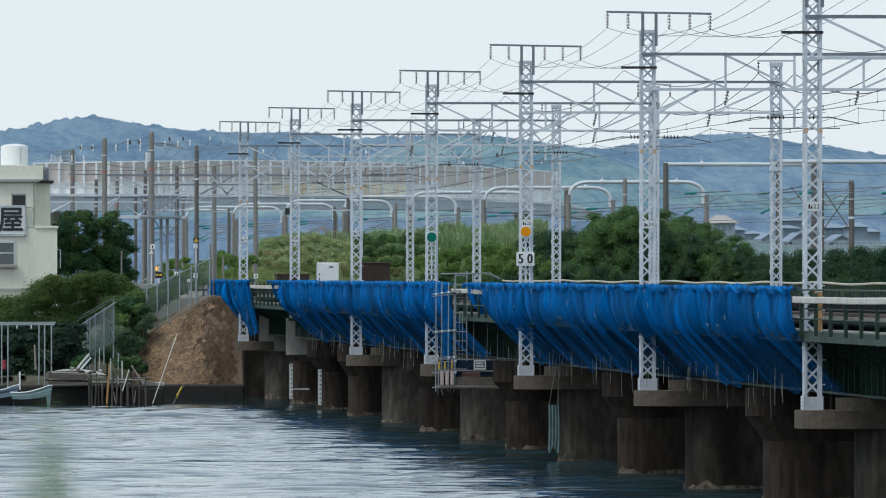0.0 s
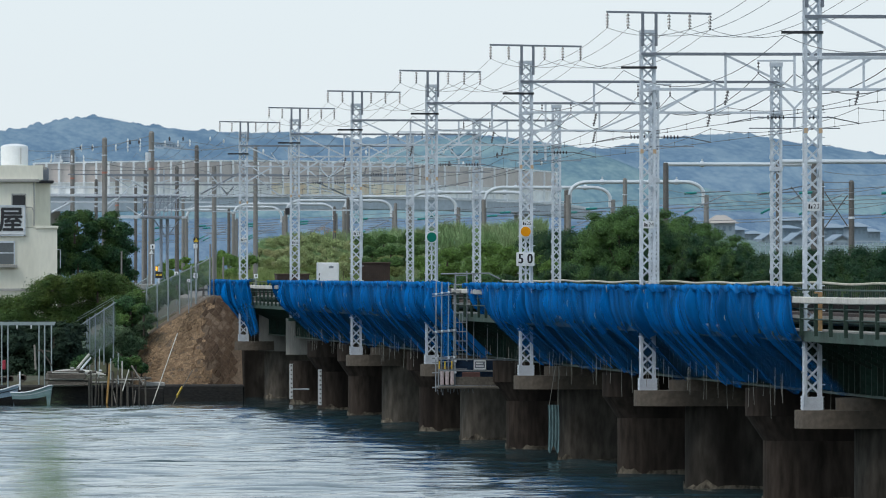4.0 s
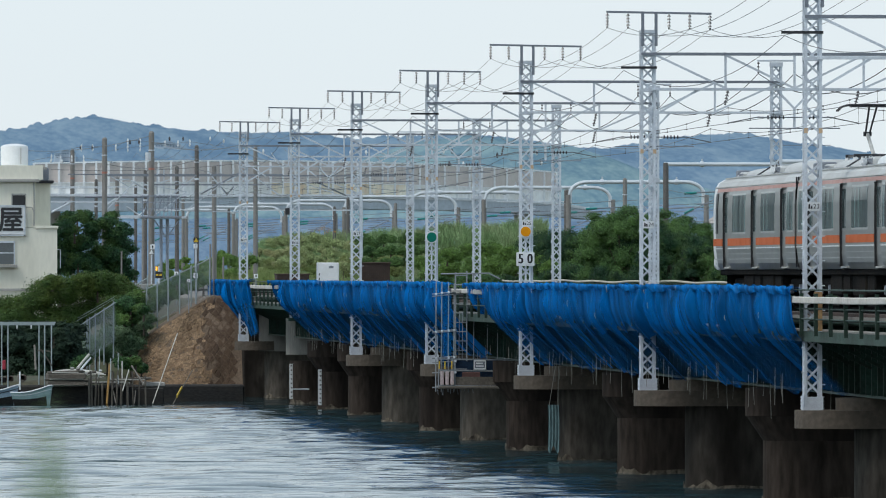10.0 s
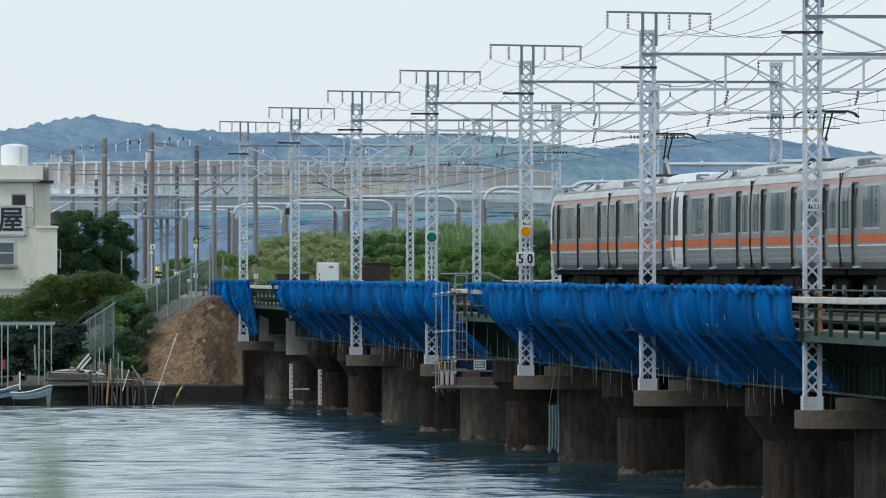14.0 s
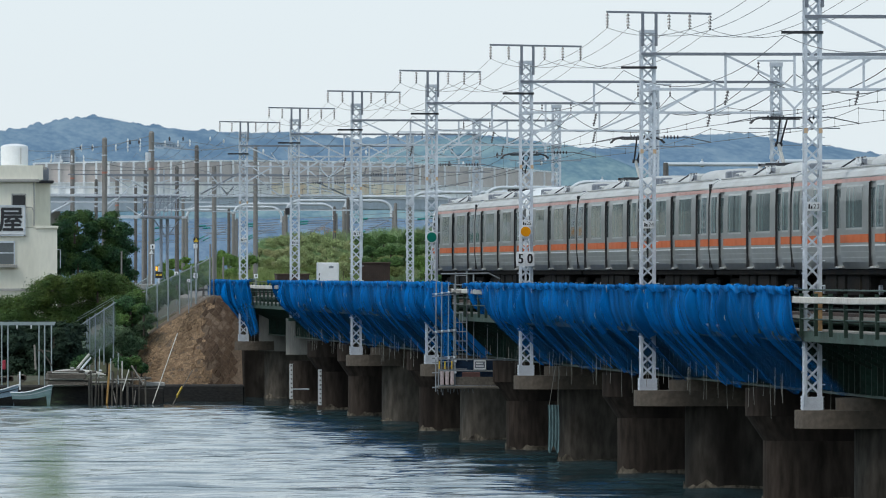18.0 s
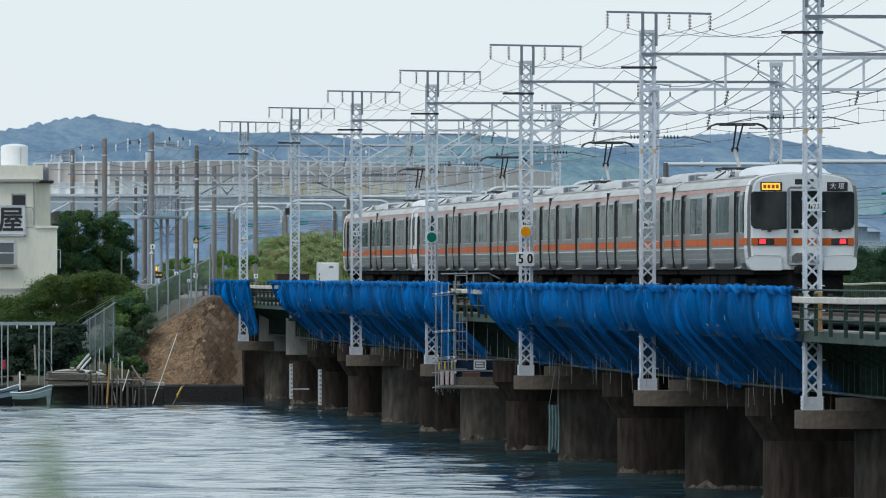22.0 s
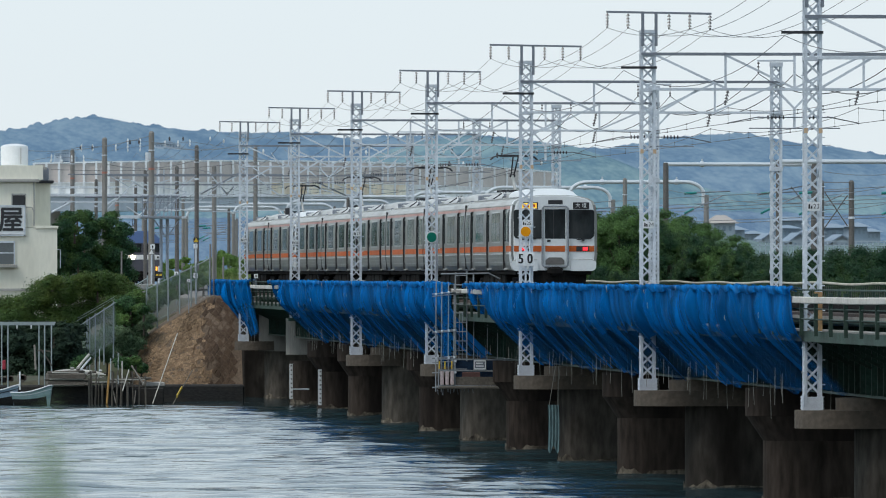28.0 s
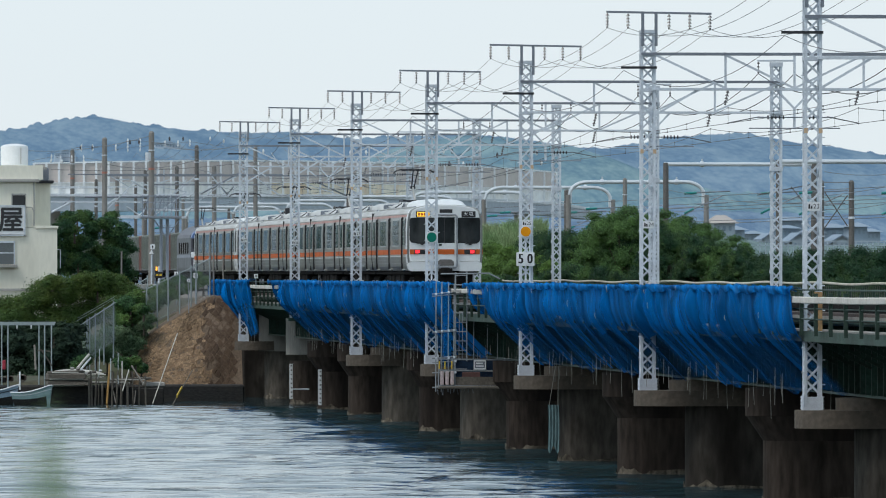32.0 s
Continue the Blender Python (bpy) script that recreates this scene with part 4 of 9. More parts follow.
# ---- blue sheeting on the near side of the bridge ----
FOLD_RNG = np.random.default_rng(77)
FOLDS = (FOLD_RNG.uniform(228, 502, 330), FOLD_RNG.uniform(0.15, 1.0, 330) ** 1.6 * 1.3, FOLD_RNG.uniform(0.2, 0.8, 330), FOLD_RNG.normal(0.3, 0.8, 330), FOLD_RNG.uniform(-0.2, 0.25, 330))
CREASES = (FOLD_RNG.uniform(228, 502, 1100), FOLD_RNG.uniform(-1, 1, 1100), FOLD_RNG.uniform(0.08, 0.36, 1100))


def sheeting(y0, y1, seed, name_label, far_pull=0.0, near_straight=0.0):
    rng = random.Random(seed)
    length = y1 - y0
    # folds: place, height, width, slant down the sheet, where they begin
    near = (FOLDS[0] > y0 - 6) & (FOLDS[0] < y1 + 6)
    at, high, wide, slant, begin = [q[near] for q in FOLDS]
    near = (CREASES[0] > y0 - 3) & (CREASES[0] < y1 + 3)
    at2, high2, wide2 = [q[near] for q in CREASES]
    layer = 0.012 * (seed % 2)

    def folds(y, s):
        d = y - at - slant * s
        # each fold falls off sharply on its near side
        d = np.where(d < 0, -d / (0.45 * wide), d / (1.2 * wide))
        w = float(np.sum(high * np.exp(-d ** 1.25) * np.clip((s - begin) * 4, 0, 1)))
        f = float(np.sum(high2 * np.exp(-np.abs(y - at2 - 0.5 * s) / wide2)))
        return w - 0.45, f

    prof = ((0.0, 27.0, 5.20), (0.03, 26.72, 5.28), (0.06, 26.62, 5.22), (0.24, 26.64, 4.72), (0.34, 26.69, 4.45), (0.46, 26.82, 4.13), (0.60, 27.12, 3.76), (0.80, 27.66, 3.20), (1.0, 28.20, 2.66))
    ss, sx, sz = [q[0] for q in prof], [q[1] for q in prof], [q[2] for q in prof]
    tension = ((0.0, 0.03), (0.08, 0.10), (0.2, 0.16), (0.45, 0.15), (0.7, 0.10), (1.0, 0.09))
    ts, ta = [q[0] for q in tension], [q[1] for q in tension]

    def at_sheet(u, s, inner):
        y = y0 + length * u
        x, z = float(np.interp(s, ss, sx)), float(np.interp(s, ss, sz))
        w, f = folds(y, s)
        # loose folds below the railing, drawn tight towards the girders
        amp = float(np.interp(s, ts, ta))
        top = max(0.0, 1 - s * 8)
        near, far = u * length, (1 - u) * length
        x += far_pull * s * max(0.0, 1 - far / 9.0)
        if near_straight:
            x -= (x - 26.68 - 0.5 * s) * max(0.0, 1 - near / near_straight) * min(1, s * 2)
        hem = 0.10 * math.sin(y * 0.45) + 0.05 * math.sin(y * 1.9)
        return (x - amp * w - 0.020 * f * min(1, s * 6) * (1 - 0.6 * s) + inner + layer, y + 0.10 * s * w, z + 0.05 * f * top + hem * s * s + 0.03 * w * s)

    t = thing("blue_tarpaulin", name_label, "tarpaulin", "blue sheeting on the bridge")
    ny = int(length / 0.10)
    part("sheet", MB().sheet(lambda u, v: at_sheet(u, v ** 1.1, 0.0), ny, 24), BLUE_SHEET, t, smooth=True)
    # opaque second layer added behind the net to brighten the upper half
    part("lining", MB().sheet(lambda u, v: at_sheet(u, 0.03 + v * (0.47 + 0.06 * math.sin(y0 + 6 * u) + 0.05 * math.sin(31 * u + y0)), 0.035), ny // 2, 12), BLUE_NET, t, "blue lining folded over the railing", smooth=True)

    def at_hem(u, v):
        # the doubled edge turned down over the railing, wrinkled aslant
        y = y0 + length * u
        w, f = folds(y + 1.1 * v, 0.1)
        g = float(np.sum(high2 * np.exp(-np.abs(y + 1.6 * v - at2 - 0.3) / (1.6 * wide2))))
        drop = 0.17 + 0.03 * math.sin(y * 0.9 + seed) + 0.03 * math.sin(y * 2.3) + 0.012 * g
        return (26.64 - 0.05 * math.sin(math.pi * min(1.0, 0.25 + 0.75 * v)) - 0.03 * w - 0.020 * g * (0.3 + v), y, 5.29 + 0.022 * g * (1 - v) - drop * v)
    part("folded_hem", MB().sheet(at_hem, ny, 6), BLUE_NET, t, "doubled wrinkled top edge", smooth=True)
    n = max(3, int(length / 1.5))
    for i in range(n):
        y = y0 + length * (i + rng.random()) / n
        if near_straight and y < y0 + 8:
            continue
        x = rng.uniform(27.2, 28.1)
        z1 = 3.25 - 0.55 * (x - 27.2)
        ln = rng.uniform(0.35, 0.95)
        part("tie_rope", MB().tube([(x, y, z1), (x + rng.uniform(-0.012, 0.012), y, z1 - ln * 0.5), (x + rng.uniform(-0.02, 0.02), y, z1 - ln)], 0.0062, 4), ROPE, t, "pale hanging tie rope")
    for i in range(max(1, int(length / 7.0))):
        y = y0 + length * rng.random()
        z = rng.uniform(4.98, 5.2) if i % 3 else rng.uniform(4.2, 4.8)
        q = rng.uniform(0.05, 0.14)
        x = float(np.interp(z, sz[::-1], sx[::-1])) - 0.20
        part("loose_cord", MB().tube([(x, y, z + q), (x - 0.02, y - 0.5 * q, z + 0.3 * q), (x, y - q, z - q * 0.6)], 0.007, 4), ROPE, t, "short cord tied through the sheet")


SHEETS = ((480.0, 498.0), (462.2, 480.5), (433.0, 446.2), (419.0, 433.4), (405.0, 419.5), (392.0, 405.4), (379.0, 392.5), (366.0, 379.4), (353.0, 366.4), (340.8, 353.5), (320.0, 333.8), (306.0, 320.4), (291.0, 306.4), (275.4, 291.5), (262.0, 276.0), (248.0, 262.5), (235.2, 248.4))
for i, (a, b) in enumerate(SHEETS):
    joined = {480.0, 480.5, 462.2, 498.0, 446.2, 340.8, 333.8, 235.2}
    sheeting(a - (0 if a in joined else 0.7), b + (0 if b in joined else 0.7), 11 + i, "creased bright blue tarpaulin tied over the walkway railing", {446.2: 1.6, 333.8: 1.5}.get(b, 0.0), 34.0 if a == 462.2 else 0.0)


# ---- passenger train ----
ROOF_WHITE = material("pale_roof_paint", (0.47, 0.475, 0.465), 0.5, 0, 0.8, 0.08, 0, 10, (0.32, 0.31, 0.29), 0.6, (1, 0.4, 1))
HALF = [(-1.36, 0.95), (-1.43, 1.12), (-1.475, 1.5), (-1.475, 2.6), (-1.455, 2.95), (-1.41, 3.18)]
ROOF_HALF = [(-1.41, 3.18), (-1.34, 3.31), (-1.17, 3.41), (-0.85, 3.48), (-0.4, 3.52)]
DOORS_AT = (2.25, 9.2, 16.15)
PITCH = 19.92


def ring(half, inset=0.0):
    left = [(x + (inset if inset and z < 3.05 else 0), z) for x, z in half]
    return left + [(-x, z) for x, z in reversed(left)]


def side_strip(z0, z1, y0, y1, proud):
    """A thin strip that follows both body sides between two heights."""
    def xat(z):
        pts = HALF + ROOF_HALF[1:]
        for (xa, za), (xb, zb) in zip(pts[:-1], pts[1:]):
            if za <= z <= zb:
                return xa + (xb - xa) * (z - za) / (zb - za)
        return pts[-1][0]
    m = MB()
    zs = [z0] + [z for _, z in HALF if z0 < z < z1] + [z1]
    for s in (1, -1):
        for a, b in zip(zs[:-1], zs[1:]):
            xa, xb = xat(a) - proud, xat(b) - proud
            v = [(s * xa, y0, a), (s * xa, y1, a), (s * xb, y1, b), (s * xb, y0, b)]
            w = [(s * (x * s + 0.02), y, z) for x, y, z in v]
            m.add(v + w, [(0, 1, 2, 3), (4, 7, 6, 5), (0, 3, 7, 4), (1, 5, 6, 2), (3, 2, 6, 7), (0, 4, 5, 1)])
    return m


def one_side(m, s):
    """The faces of a strip mesh on one side only."""
    k = len(m.v) // 2
    half = MB()
    vs = m.v[:k] if s < 0 else m.v[k:]
    fs = [f for f in m.f if (max(f) < k) == (s < 0)]
    half.v, half.f = list(vs), [tuple(i - (0 if s < 0 else k) for i in f) for f in fs]
    return half


def dome(y0, y1, half, z0, h, n=18):
    def fn(u, v):
        e = min(1.0, min(u, 1 - u) * 5.0) ** 0.55
        a = math.pi * v
        c = -math.cos(a)
        x = half * (abs(c) ** 0.75) * (1 if c > 0 else -1) * (0.82 + 0.18 * e)
        return (x, y0 + (y1 - y0) * u, z0 + h * e * math.sin(a) ** 0.55)
    return MB().sheet(fn, n, 12)


def pantograph(parent, y):
    p = part("pantograph", MB().box(-0.55, y - 0.9, 3.74, 0.55, y - 0.8, 3.82).box(-0.55, y + 0.8, 3.74, 0.55, y + 0.9, 3.82).box(-0.5, y - 0.9, 3.74, -0.42, y + 0.9, 3.8).box(0.42, y - 0.9, 3.74, 0.5, y + 0.9, 3.8), BLACK_STEEL, parent, "black single-arm pantograph raised to the wire")
    part("lower_arm", MB().cyl((0, y - 0.45, 3.80), (0, y + 0.85, 4.34), 0.05, 8), ROOF_GREY, p)
    part("upper_arm", MB().cyl((0.05, y + 0.85, 4.34), (0.16, y + 0.2, 5.02), 0.026, 6).cyl((-0.05, y + 0.85, 4.34), (-0.03, y + 0.2, 5.02), 0.026, 6), BLACK_STEEL, p)
    part("knee_joint", MB().cyl((-0.1, y + 0.85, 4.34), (0.1, y + 0.85, 4.34), 0.06, 10), BLACK_STEEL, p)
    head = MB()
    for dy in (0.08, 0.42):
        head.tube([(-0.84, y + dy, 4.90), (-0.74, y + dy, 5.0), (-0.56, y + dy, 5.06), (0.56, y + dy, 5.06), (0.74, y + dy, 5.0), (0.84, y + dy, 4.90)], 0.026, 6)
    head.box(-0.5, y + 0.05, 5.0, 0.5, y + 0.45, 5.03)
    part("collector_head", head, BLACK_STEEL, p)
    for sx in (-0.5, 0.5):
        for sy in (-0.85, 0.85):
            part("base_insulator", MB().cyl((sx, y + sy, 3.44), (sx, y + sy, 3.75), 0.06, 8), WHITE, p)


def rounded(x0, z0, x1, z1, y0, y1, radii):
    """An upright plate with rounded corners; radii: lower left, lower right, upper right, upper left."""
    pts = []
    for cx, cz, r, a0 in ((x0, z0, radii[0], 180), (x1, z0, radii[1], 270), (x1, z1, radii[2], 0), (x0, z1, radii[3], 90)):
        sx, sz = (1 if cx == x0 else -1), (1 if cz == z0 else -1)
        for k in range(6):
            a = radians(a0 + 18 * k)
            pts.append((cx + sx * r + r * math.cos(a), cz + sz * r + r * math.sin(a)))
    return MB().prism(pts, y0, y1)


def cab_end(parent, at):
    """The driving end: local -y is outward."""
    def put(name, mb, mat, par=None, label="", smooth=False):
        return part(name, mb, mat, par or parent, label, at if par is None else None, smooth)
    full = ring(HALF)[:6] + [(x, z) for x, z in ROOF_HALF[1:]] + [(-x, z) for x, z in reversed(ROOF_HALF[1:])] + ring(HALF)[6:]
    n = len(full)
    rows = [(0.55, 1.004, 0.0), (0.12, 1.004, 0.0), (-0.02, 0.985, 0.0), (-0.10, 0.94, 0.03), (-0.12, 0.90, 0.06)]
    v, f = [], []
    for y, k, dz in rows:
        v += [(x * k, y, 2.2 + (z - 2.2) * (1 - dz * 0.5) if z > 2.2 else z) for x, z in full]
    for r in range(len(rows) - 1):
        f += [(r * n + i, r * n + (i + 1) % n, (r + 1) * n + (i + 1) % n, (r + 1) * n + i) for i in range(n)]
    f.append(tuple(range((len(rows) - 1) * n, len(rows) * n)))
    shell = put("cab_front", MB().add(v, f), TRAIN_WHITE, None, "white painted driving cab front", False)
    put("orange_belt", MB().box(-1.37, -0.135, 1.59, 1.37, -0.115, 1.785), ORANGE, shell, "orange belt across the front")
    for s, x0, x1 in ((-1, -1.36, -0.45), (1, 0.52, 1.36)):
        outer = (0.15, 0.03, 0.03, 0.09) if s < 0 else (0.03, 0.15, 0.09, 0.03)
        w = put("cab_window", rounded(x0, 2.05, x1, 3.0, -0.142, -0.10, outer), CAB_GLASS, shell, "dark windscreen with rounded corners")
        put("wiper", MB().beam((x0 + 0.25, -0.155, 2.0), (x0 + 0.75, -0.155, 2.03), 0.02, 0.03).box(x0 + 0.42, -0.17, 1.95, x0 + 0.52, -0.12, 2.03), BLACK, w)
        put("corner_trim", rounded(x0 - 0.02, 2.03, x1 + 0.02, 3.02, -0.130, -0.105, outer), RUBBER, shell)
    d = put("gangway_door", MB().slab(-0.36, -0.145, 1.12, 0.43, -0.11, 3.08, 0.01), TRAIN_WHITE, shell, "white gangway door with a tall dark window")
    put("door_window", MB().slab(-0.31, -0.152, 2.03, 0.38, -0.143, 3.03, 0.004), CAB_GLASS, d)
    put("door_rib", MB().box(-0.03, -0.158, 2.05, 0.0, -0.150, 3.0), BLACK, d)
    put("door_belt", MB().box(-0.30, -0.156, 1.59, 0.37, -0.143, 1.785), ORANGE, d)
    put("step_plate", MB().add([(-0.29, -0.19, 1.15), (0.35, -0.19, 1.15), (0.35, -0.19, 1.30), (0.24, -0.19, 1.39), (-0.18, -0.19, 1.39), (-0.29, -0.19, 1.30), (-0.29, -0.14, 1.15), (0.35, -0.14, 1.15), (0.35, -0.14, 1.30), (0.24, -0.14, 1.39), (-0.18, -0.14, 1.39), (-0.29, -0.14, 1.30)], [(0, 1, 2, 3, 4, 5), (11, 10, 9, 8, 7, 6)] + [(i, (i + 1) % 6, 6 + (i + 1) % 6, 6 + i) for i in range(6)]), POLE_BROWN, d, "worn grey arched step plate")
    put("badge", MB().box(-0.24, -0.156, 1.92, -0.12, -0.146, 2.0), RUBBER, d)
    for x in (-0.40, 0.47):
        put("grab_rail", MB().tube([(x, -0.20, 1.14), (x, -0.20, 3.06)], 0.036, 8).tube([(x, -0.13, 2.9), (x, -0.20, 2.9)], 0.02, 6).tube([(x, -0.13, 1.5), (x, -0.20, 1.5)], 0.02, 6), SCAFFOLD, shell, "grey tubular gangway frame")
    put("frame_top", MB().tube([(-0.40, -0.20, 3.06), (-0.34, -0.20, 3.13), (0.41, -0.20, 3.13), (0.47, -0.20, 3.06)], 0.036, 8), SCAFFOLD, shell)
    put("frame_foot", MB().tube([(-0.40, -0.20, 1.14), (-0.34, -0.20, 1.08), (0.41, -0.20, 1.08), (0.47, -0.20, 1.14)], 0.036, 8), SCAFFOLD, shell)
    s1 = put("destination_sign", MB().slab(-1.13, -0.138, 3.03, -0.55, -0.10, 3.27, 0.015), RUBBER, shell, "lit yellow service panel with bars")
    put("lit_panel", MB().box(-1.09, -0.142, 3.06, -0.60, -0.137, 3.24), LAMP_SIGN, s1)
    put("panel_marking", MB().box(-1.05, -0.145, 3.10, -0.97, -0.141, 3.2).box(-0.94, -0.145, 3.10, -0.86, -0.141, 3.2).box(-0.83, -0.145, 3.10, -0.75, -0.141, 3.2).box(-0.72, -0.145, 3.10, -0.64, -0.141, 3.2), ORANGE, s1)
    s2 = put("route_sign", MB().slab(0.65, -0.138, 3.03, 1.20, -0.10, 3.27, 0.015), RUBBER, shell, "dark destination panel with white characters")
    ch = text_mesh("大 垣", 0.17, WHITE, 0.002)
    part("characters", ch, WHITE, s2, "", Matrix.Translation((0.92, -0.142, 3.155)) @ FACING)
    put("number_panel", MB().slab(-0.21, -0.130, 3.20, 0.30, -0.09, 3.35, 0.015), RUBBER, shell)
    for s in (-1, 1):
        x = 0.98 * s
        put("lamp_housing", MB().slab(x - 0.22, -0.146, 1.60, x + 0.22, -0.12, 1.775, 0.02), RUBBER, shell)
        put("tail_lamp", MB().slab(x + 0.09 * s - 0.08, -0.152, 1.635, x + 0.09 * s + 0.08, -0.14, 1.745, 0.03), LAMP_RED, shell, "glowing red tail lamp")
        put("head_lamp", MB().slab(x - 0.15 * s - 0.06, -0.150, 1.63, x - 0.15 * s + 0.06, -0.14, 1.75, 0.02), CAB_GLASS, shell)
        put("skirt", rounded(x - (0.46 if s < 0 else 0.42), 0.93, x + (0.46 if s > 0 else 0.42), 1.30, -0.165, 0.3, (0.16, 0.03, 0.04, 0.10) if s < 0 else (0.03, 0.16, 0.10, 0.04)), TRAIN_WHITE, shell, "white front skirt")
        put("skirt_groove", MB().tube([(x - 0.40 * s, -0.166, 1.31), (x, -0.168, 1.325), (x + 0.30 * s, -0.168, 1.33), (x + 0.42 * s, -0.16, 1.27)], 0.012, 5), ROOF_GREY, shell)
    put("coupler", MB().slab(-0.16, -0.42, 0.78, 0.18, 0.2, 1.08, 0.03).slab(-0.26, -0.46, 0.82, 0.28, -0.36, 1.04, 0.03), UNDER, shell, "grimy coupler")
    put("snow_plough", MB().add([(-1.15, 0.5, 0.25), (-0.3, -0.1, 0.25), (0.34, -0.1, 0.25), (1.15, 0.5, 0.25), (-1.15, 0.5, 0.9), (-0.3, -0.06, 0.9), (0.34, -0.06, 0.9), (1.15, 0.5, 0.9)], [(0, 1, 5, 4), (1, 2, 6, 5), (2, 3, 7, 6), (0, 4, 7, 3), (4, 5, 6, 7), (0, 3, 2, 1)]), UNDER, shell)
    put("roof_fairing", dome(0.55, 3.0, 0.95, 3.44, 0.14), TRAIN_WHITE, shell, "", True)


def bogie(parent, y):
    b = part("bogie", MB().slab(-1.05, y - 1.6, 0.42, -0.9, y + 1.6, 0.72, 0.05).slab(0.9, y - 1.6, 0.42, 1.05, y + 1.6, 0.72, 0.05).slab(-0.9, y - 0.3, 0.4, 0.9, y + 0.3, 0.8, 0.05), UNDER, parent, "dark grimy bogie")
    for dy in (-1.05, 1.05):
        for s in (-0.56, 0.56):
            part("wheel", MB().cyl((s - 0.06, y + dy, 0.43), (s + 0.06, y + dy, 0.43), 0.43, 20), UNDER, b)
        for s in (-1.08, 1.08):
            part("axle_cap", MB().cyl((s - 0.05, y + dy, 0.45), (s + 0.05, y + dy, 0.45), 0.12, 12), STEEL_MID, b, "bright worn axle cap")


def railcar(front_cab=False, rear_cab=False, panto=False, wide_cab=False):
    """A car whose front end is at local y = 0 and whose length runs to negative y."""
    t = thing("railcar", "stainless steel commuter railcar with an orange waistband", "railcar", "commuter train cars")
    L = 19.5
    segs, y = [], 0.0
    full, rec = ring(HALF), ring(HALF, 0.075)
    for d in DOORS_AT:
        part("body_section", MB().prism(full, -y, -d), STAINLESS, t)
        part("doorway", MB().prism(rec, -d, -d - 1.3), STAINLESS, t)
        y = d + 1.3
    part("body_section", MB().prism(full, -y, -L), STAINLESS, t)
    roof = ROOF_HALF + [(-x, z) for x, z in reversed(ROOF_HALF)]
    part("roof", MB().prism(roof, 0, -L), ROOF_WHITE, t, "pale arched roof", smooth=False)
    # window panes and doors
    spans = [(4.75, 6.30), (6.37, 7.95), (11.7, 13.25), (13.32, 14.9), (17.75, 19.05 if not rear_cab else 18.3)]
    if not front_cab:
        spans.insert(0, (0.45, 1.75))
    for a, b in spans:
        strip = side_strip(1.95, 2.93, -b, -a, 0.010)
        rim = side_strip(1.90, 2.98, -b - 0.05, -a + 0.05, 0.003)
        for s in (-1, 1):
            w = part("window", one_side(strip, s), GLASS, t, "tinted window with pale curtains behind")
            part("window_frame", one_side(rim, s), WINDOW_RIM, w, "thin pale window frame")
    for d in DOORS_AT:
        for s in (-1, 1):
            x = s * 1.385
            leaf = MB()
            zs = [(1.02, 1.36), (1.3, 1.40), (2.6, 1.40), (2.99, 1.385)]
            for (za, xa), (zb, xb) in zip(zs[:-1], zs[1:]):
                leaf.add([(s * xa, -d, za), (s * xa, -d - 1.3, za), (s * xb, -d - 1.3, zb), (s * xb, -d, zb),
                          (s * (xa + 0.016), -d, za), (s * (xa + 0.016), -d - 1.3, za), (s * (xb + 0.016), -d - 1.3, zb), (s * (xb + 0.016), -d, zb)],
                         [(0, 1, 2, 3), (4, 7, 6, 5), (0, 3, 7, 4), (1, 5, 6, 2), (0, 4, 5, 1), (3, 2, 6, 7)])
            dr = part("door", leaf, STAINLESS, t, "recessed stainless double door")
            for k in (0.12, 0.72):
                part("door_window", MB().box(s * 1.414, -d - k - 0.46, 1.95, s * 1.419, -d - k, 2.9), GLASS, dr)
            part("door_edge", MB().box(s * 1.40, -d - 0.015, 1.0, s * 1.466, -d - 0.004, 3.02), RUBBER, dr, "black door edge")
            part("door_step", MB().box(s * 1.36, -d - 1.3, 0.98, s * 1.44, -d, 1.02), ROOF_GREY, dr, "pale step edge")
    cuts = [0.0] + [v for d in DOORS_AT for v in (d, d + 1.3)] + [L]
    for a, b in zip(cuts[0::2], cuts[1::2]):
        for s in (-1, 1):
            part("orange_band", one_side(side_strip(1.59, 1.785, -b, -a, 0.004), s), ORANGE, t, "orange waistband")
            part("lower_band", one_side(side_strip(1.505, 1.535, -b, -a, 0.004), s), TRAIN_WHITE, t)
            part("middle_line", one_side(side_strip(1.365, 1.382, -b, -a, 0.004), s), WINDOW_RIM, t)
            part("rub_strip", one_side(side_strip(1.22, 1.245, -b, -a, 0.006), s), WINDOW_RIM, t)
    part("upper_band", side_strip(3.05, 3.145, -L, 0, 0.004), ORANGE_PALE, t, "pale orange band under the roof")
    part("gutter", side_strip(3.17, 3.2, -L, 0, 0.018), ROOF_GREY, t)
    # roof equipment: rounded covers, each with a slotted intake box at its far end
    for k, (a, b, h) in enumerate(((-8.2, -3.0, 0.19), (-18.0, -11.9, 0.27))):
        cover = TRAIN_WHITE if rear_cab and k else ROOF_WHITE
        ac = part("air_conditioner", dome(a, b, 1.02, 3.40, h + 0.10), cover, t, "rounded pale air-conditioning cover", smooth=True)
        box = part("intake_box", MB().slab(-0.98, b - 0.1, 3.42, 0.98, b + 1.25, 3.40 + h, 0.07), ROOF_WHITE, ac, "pale slotted intake box")
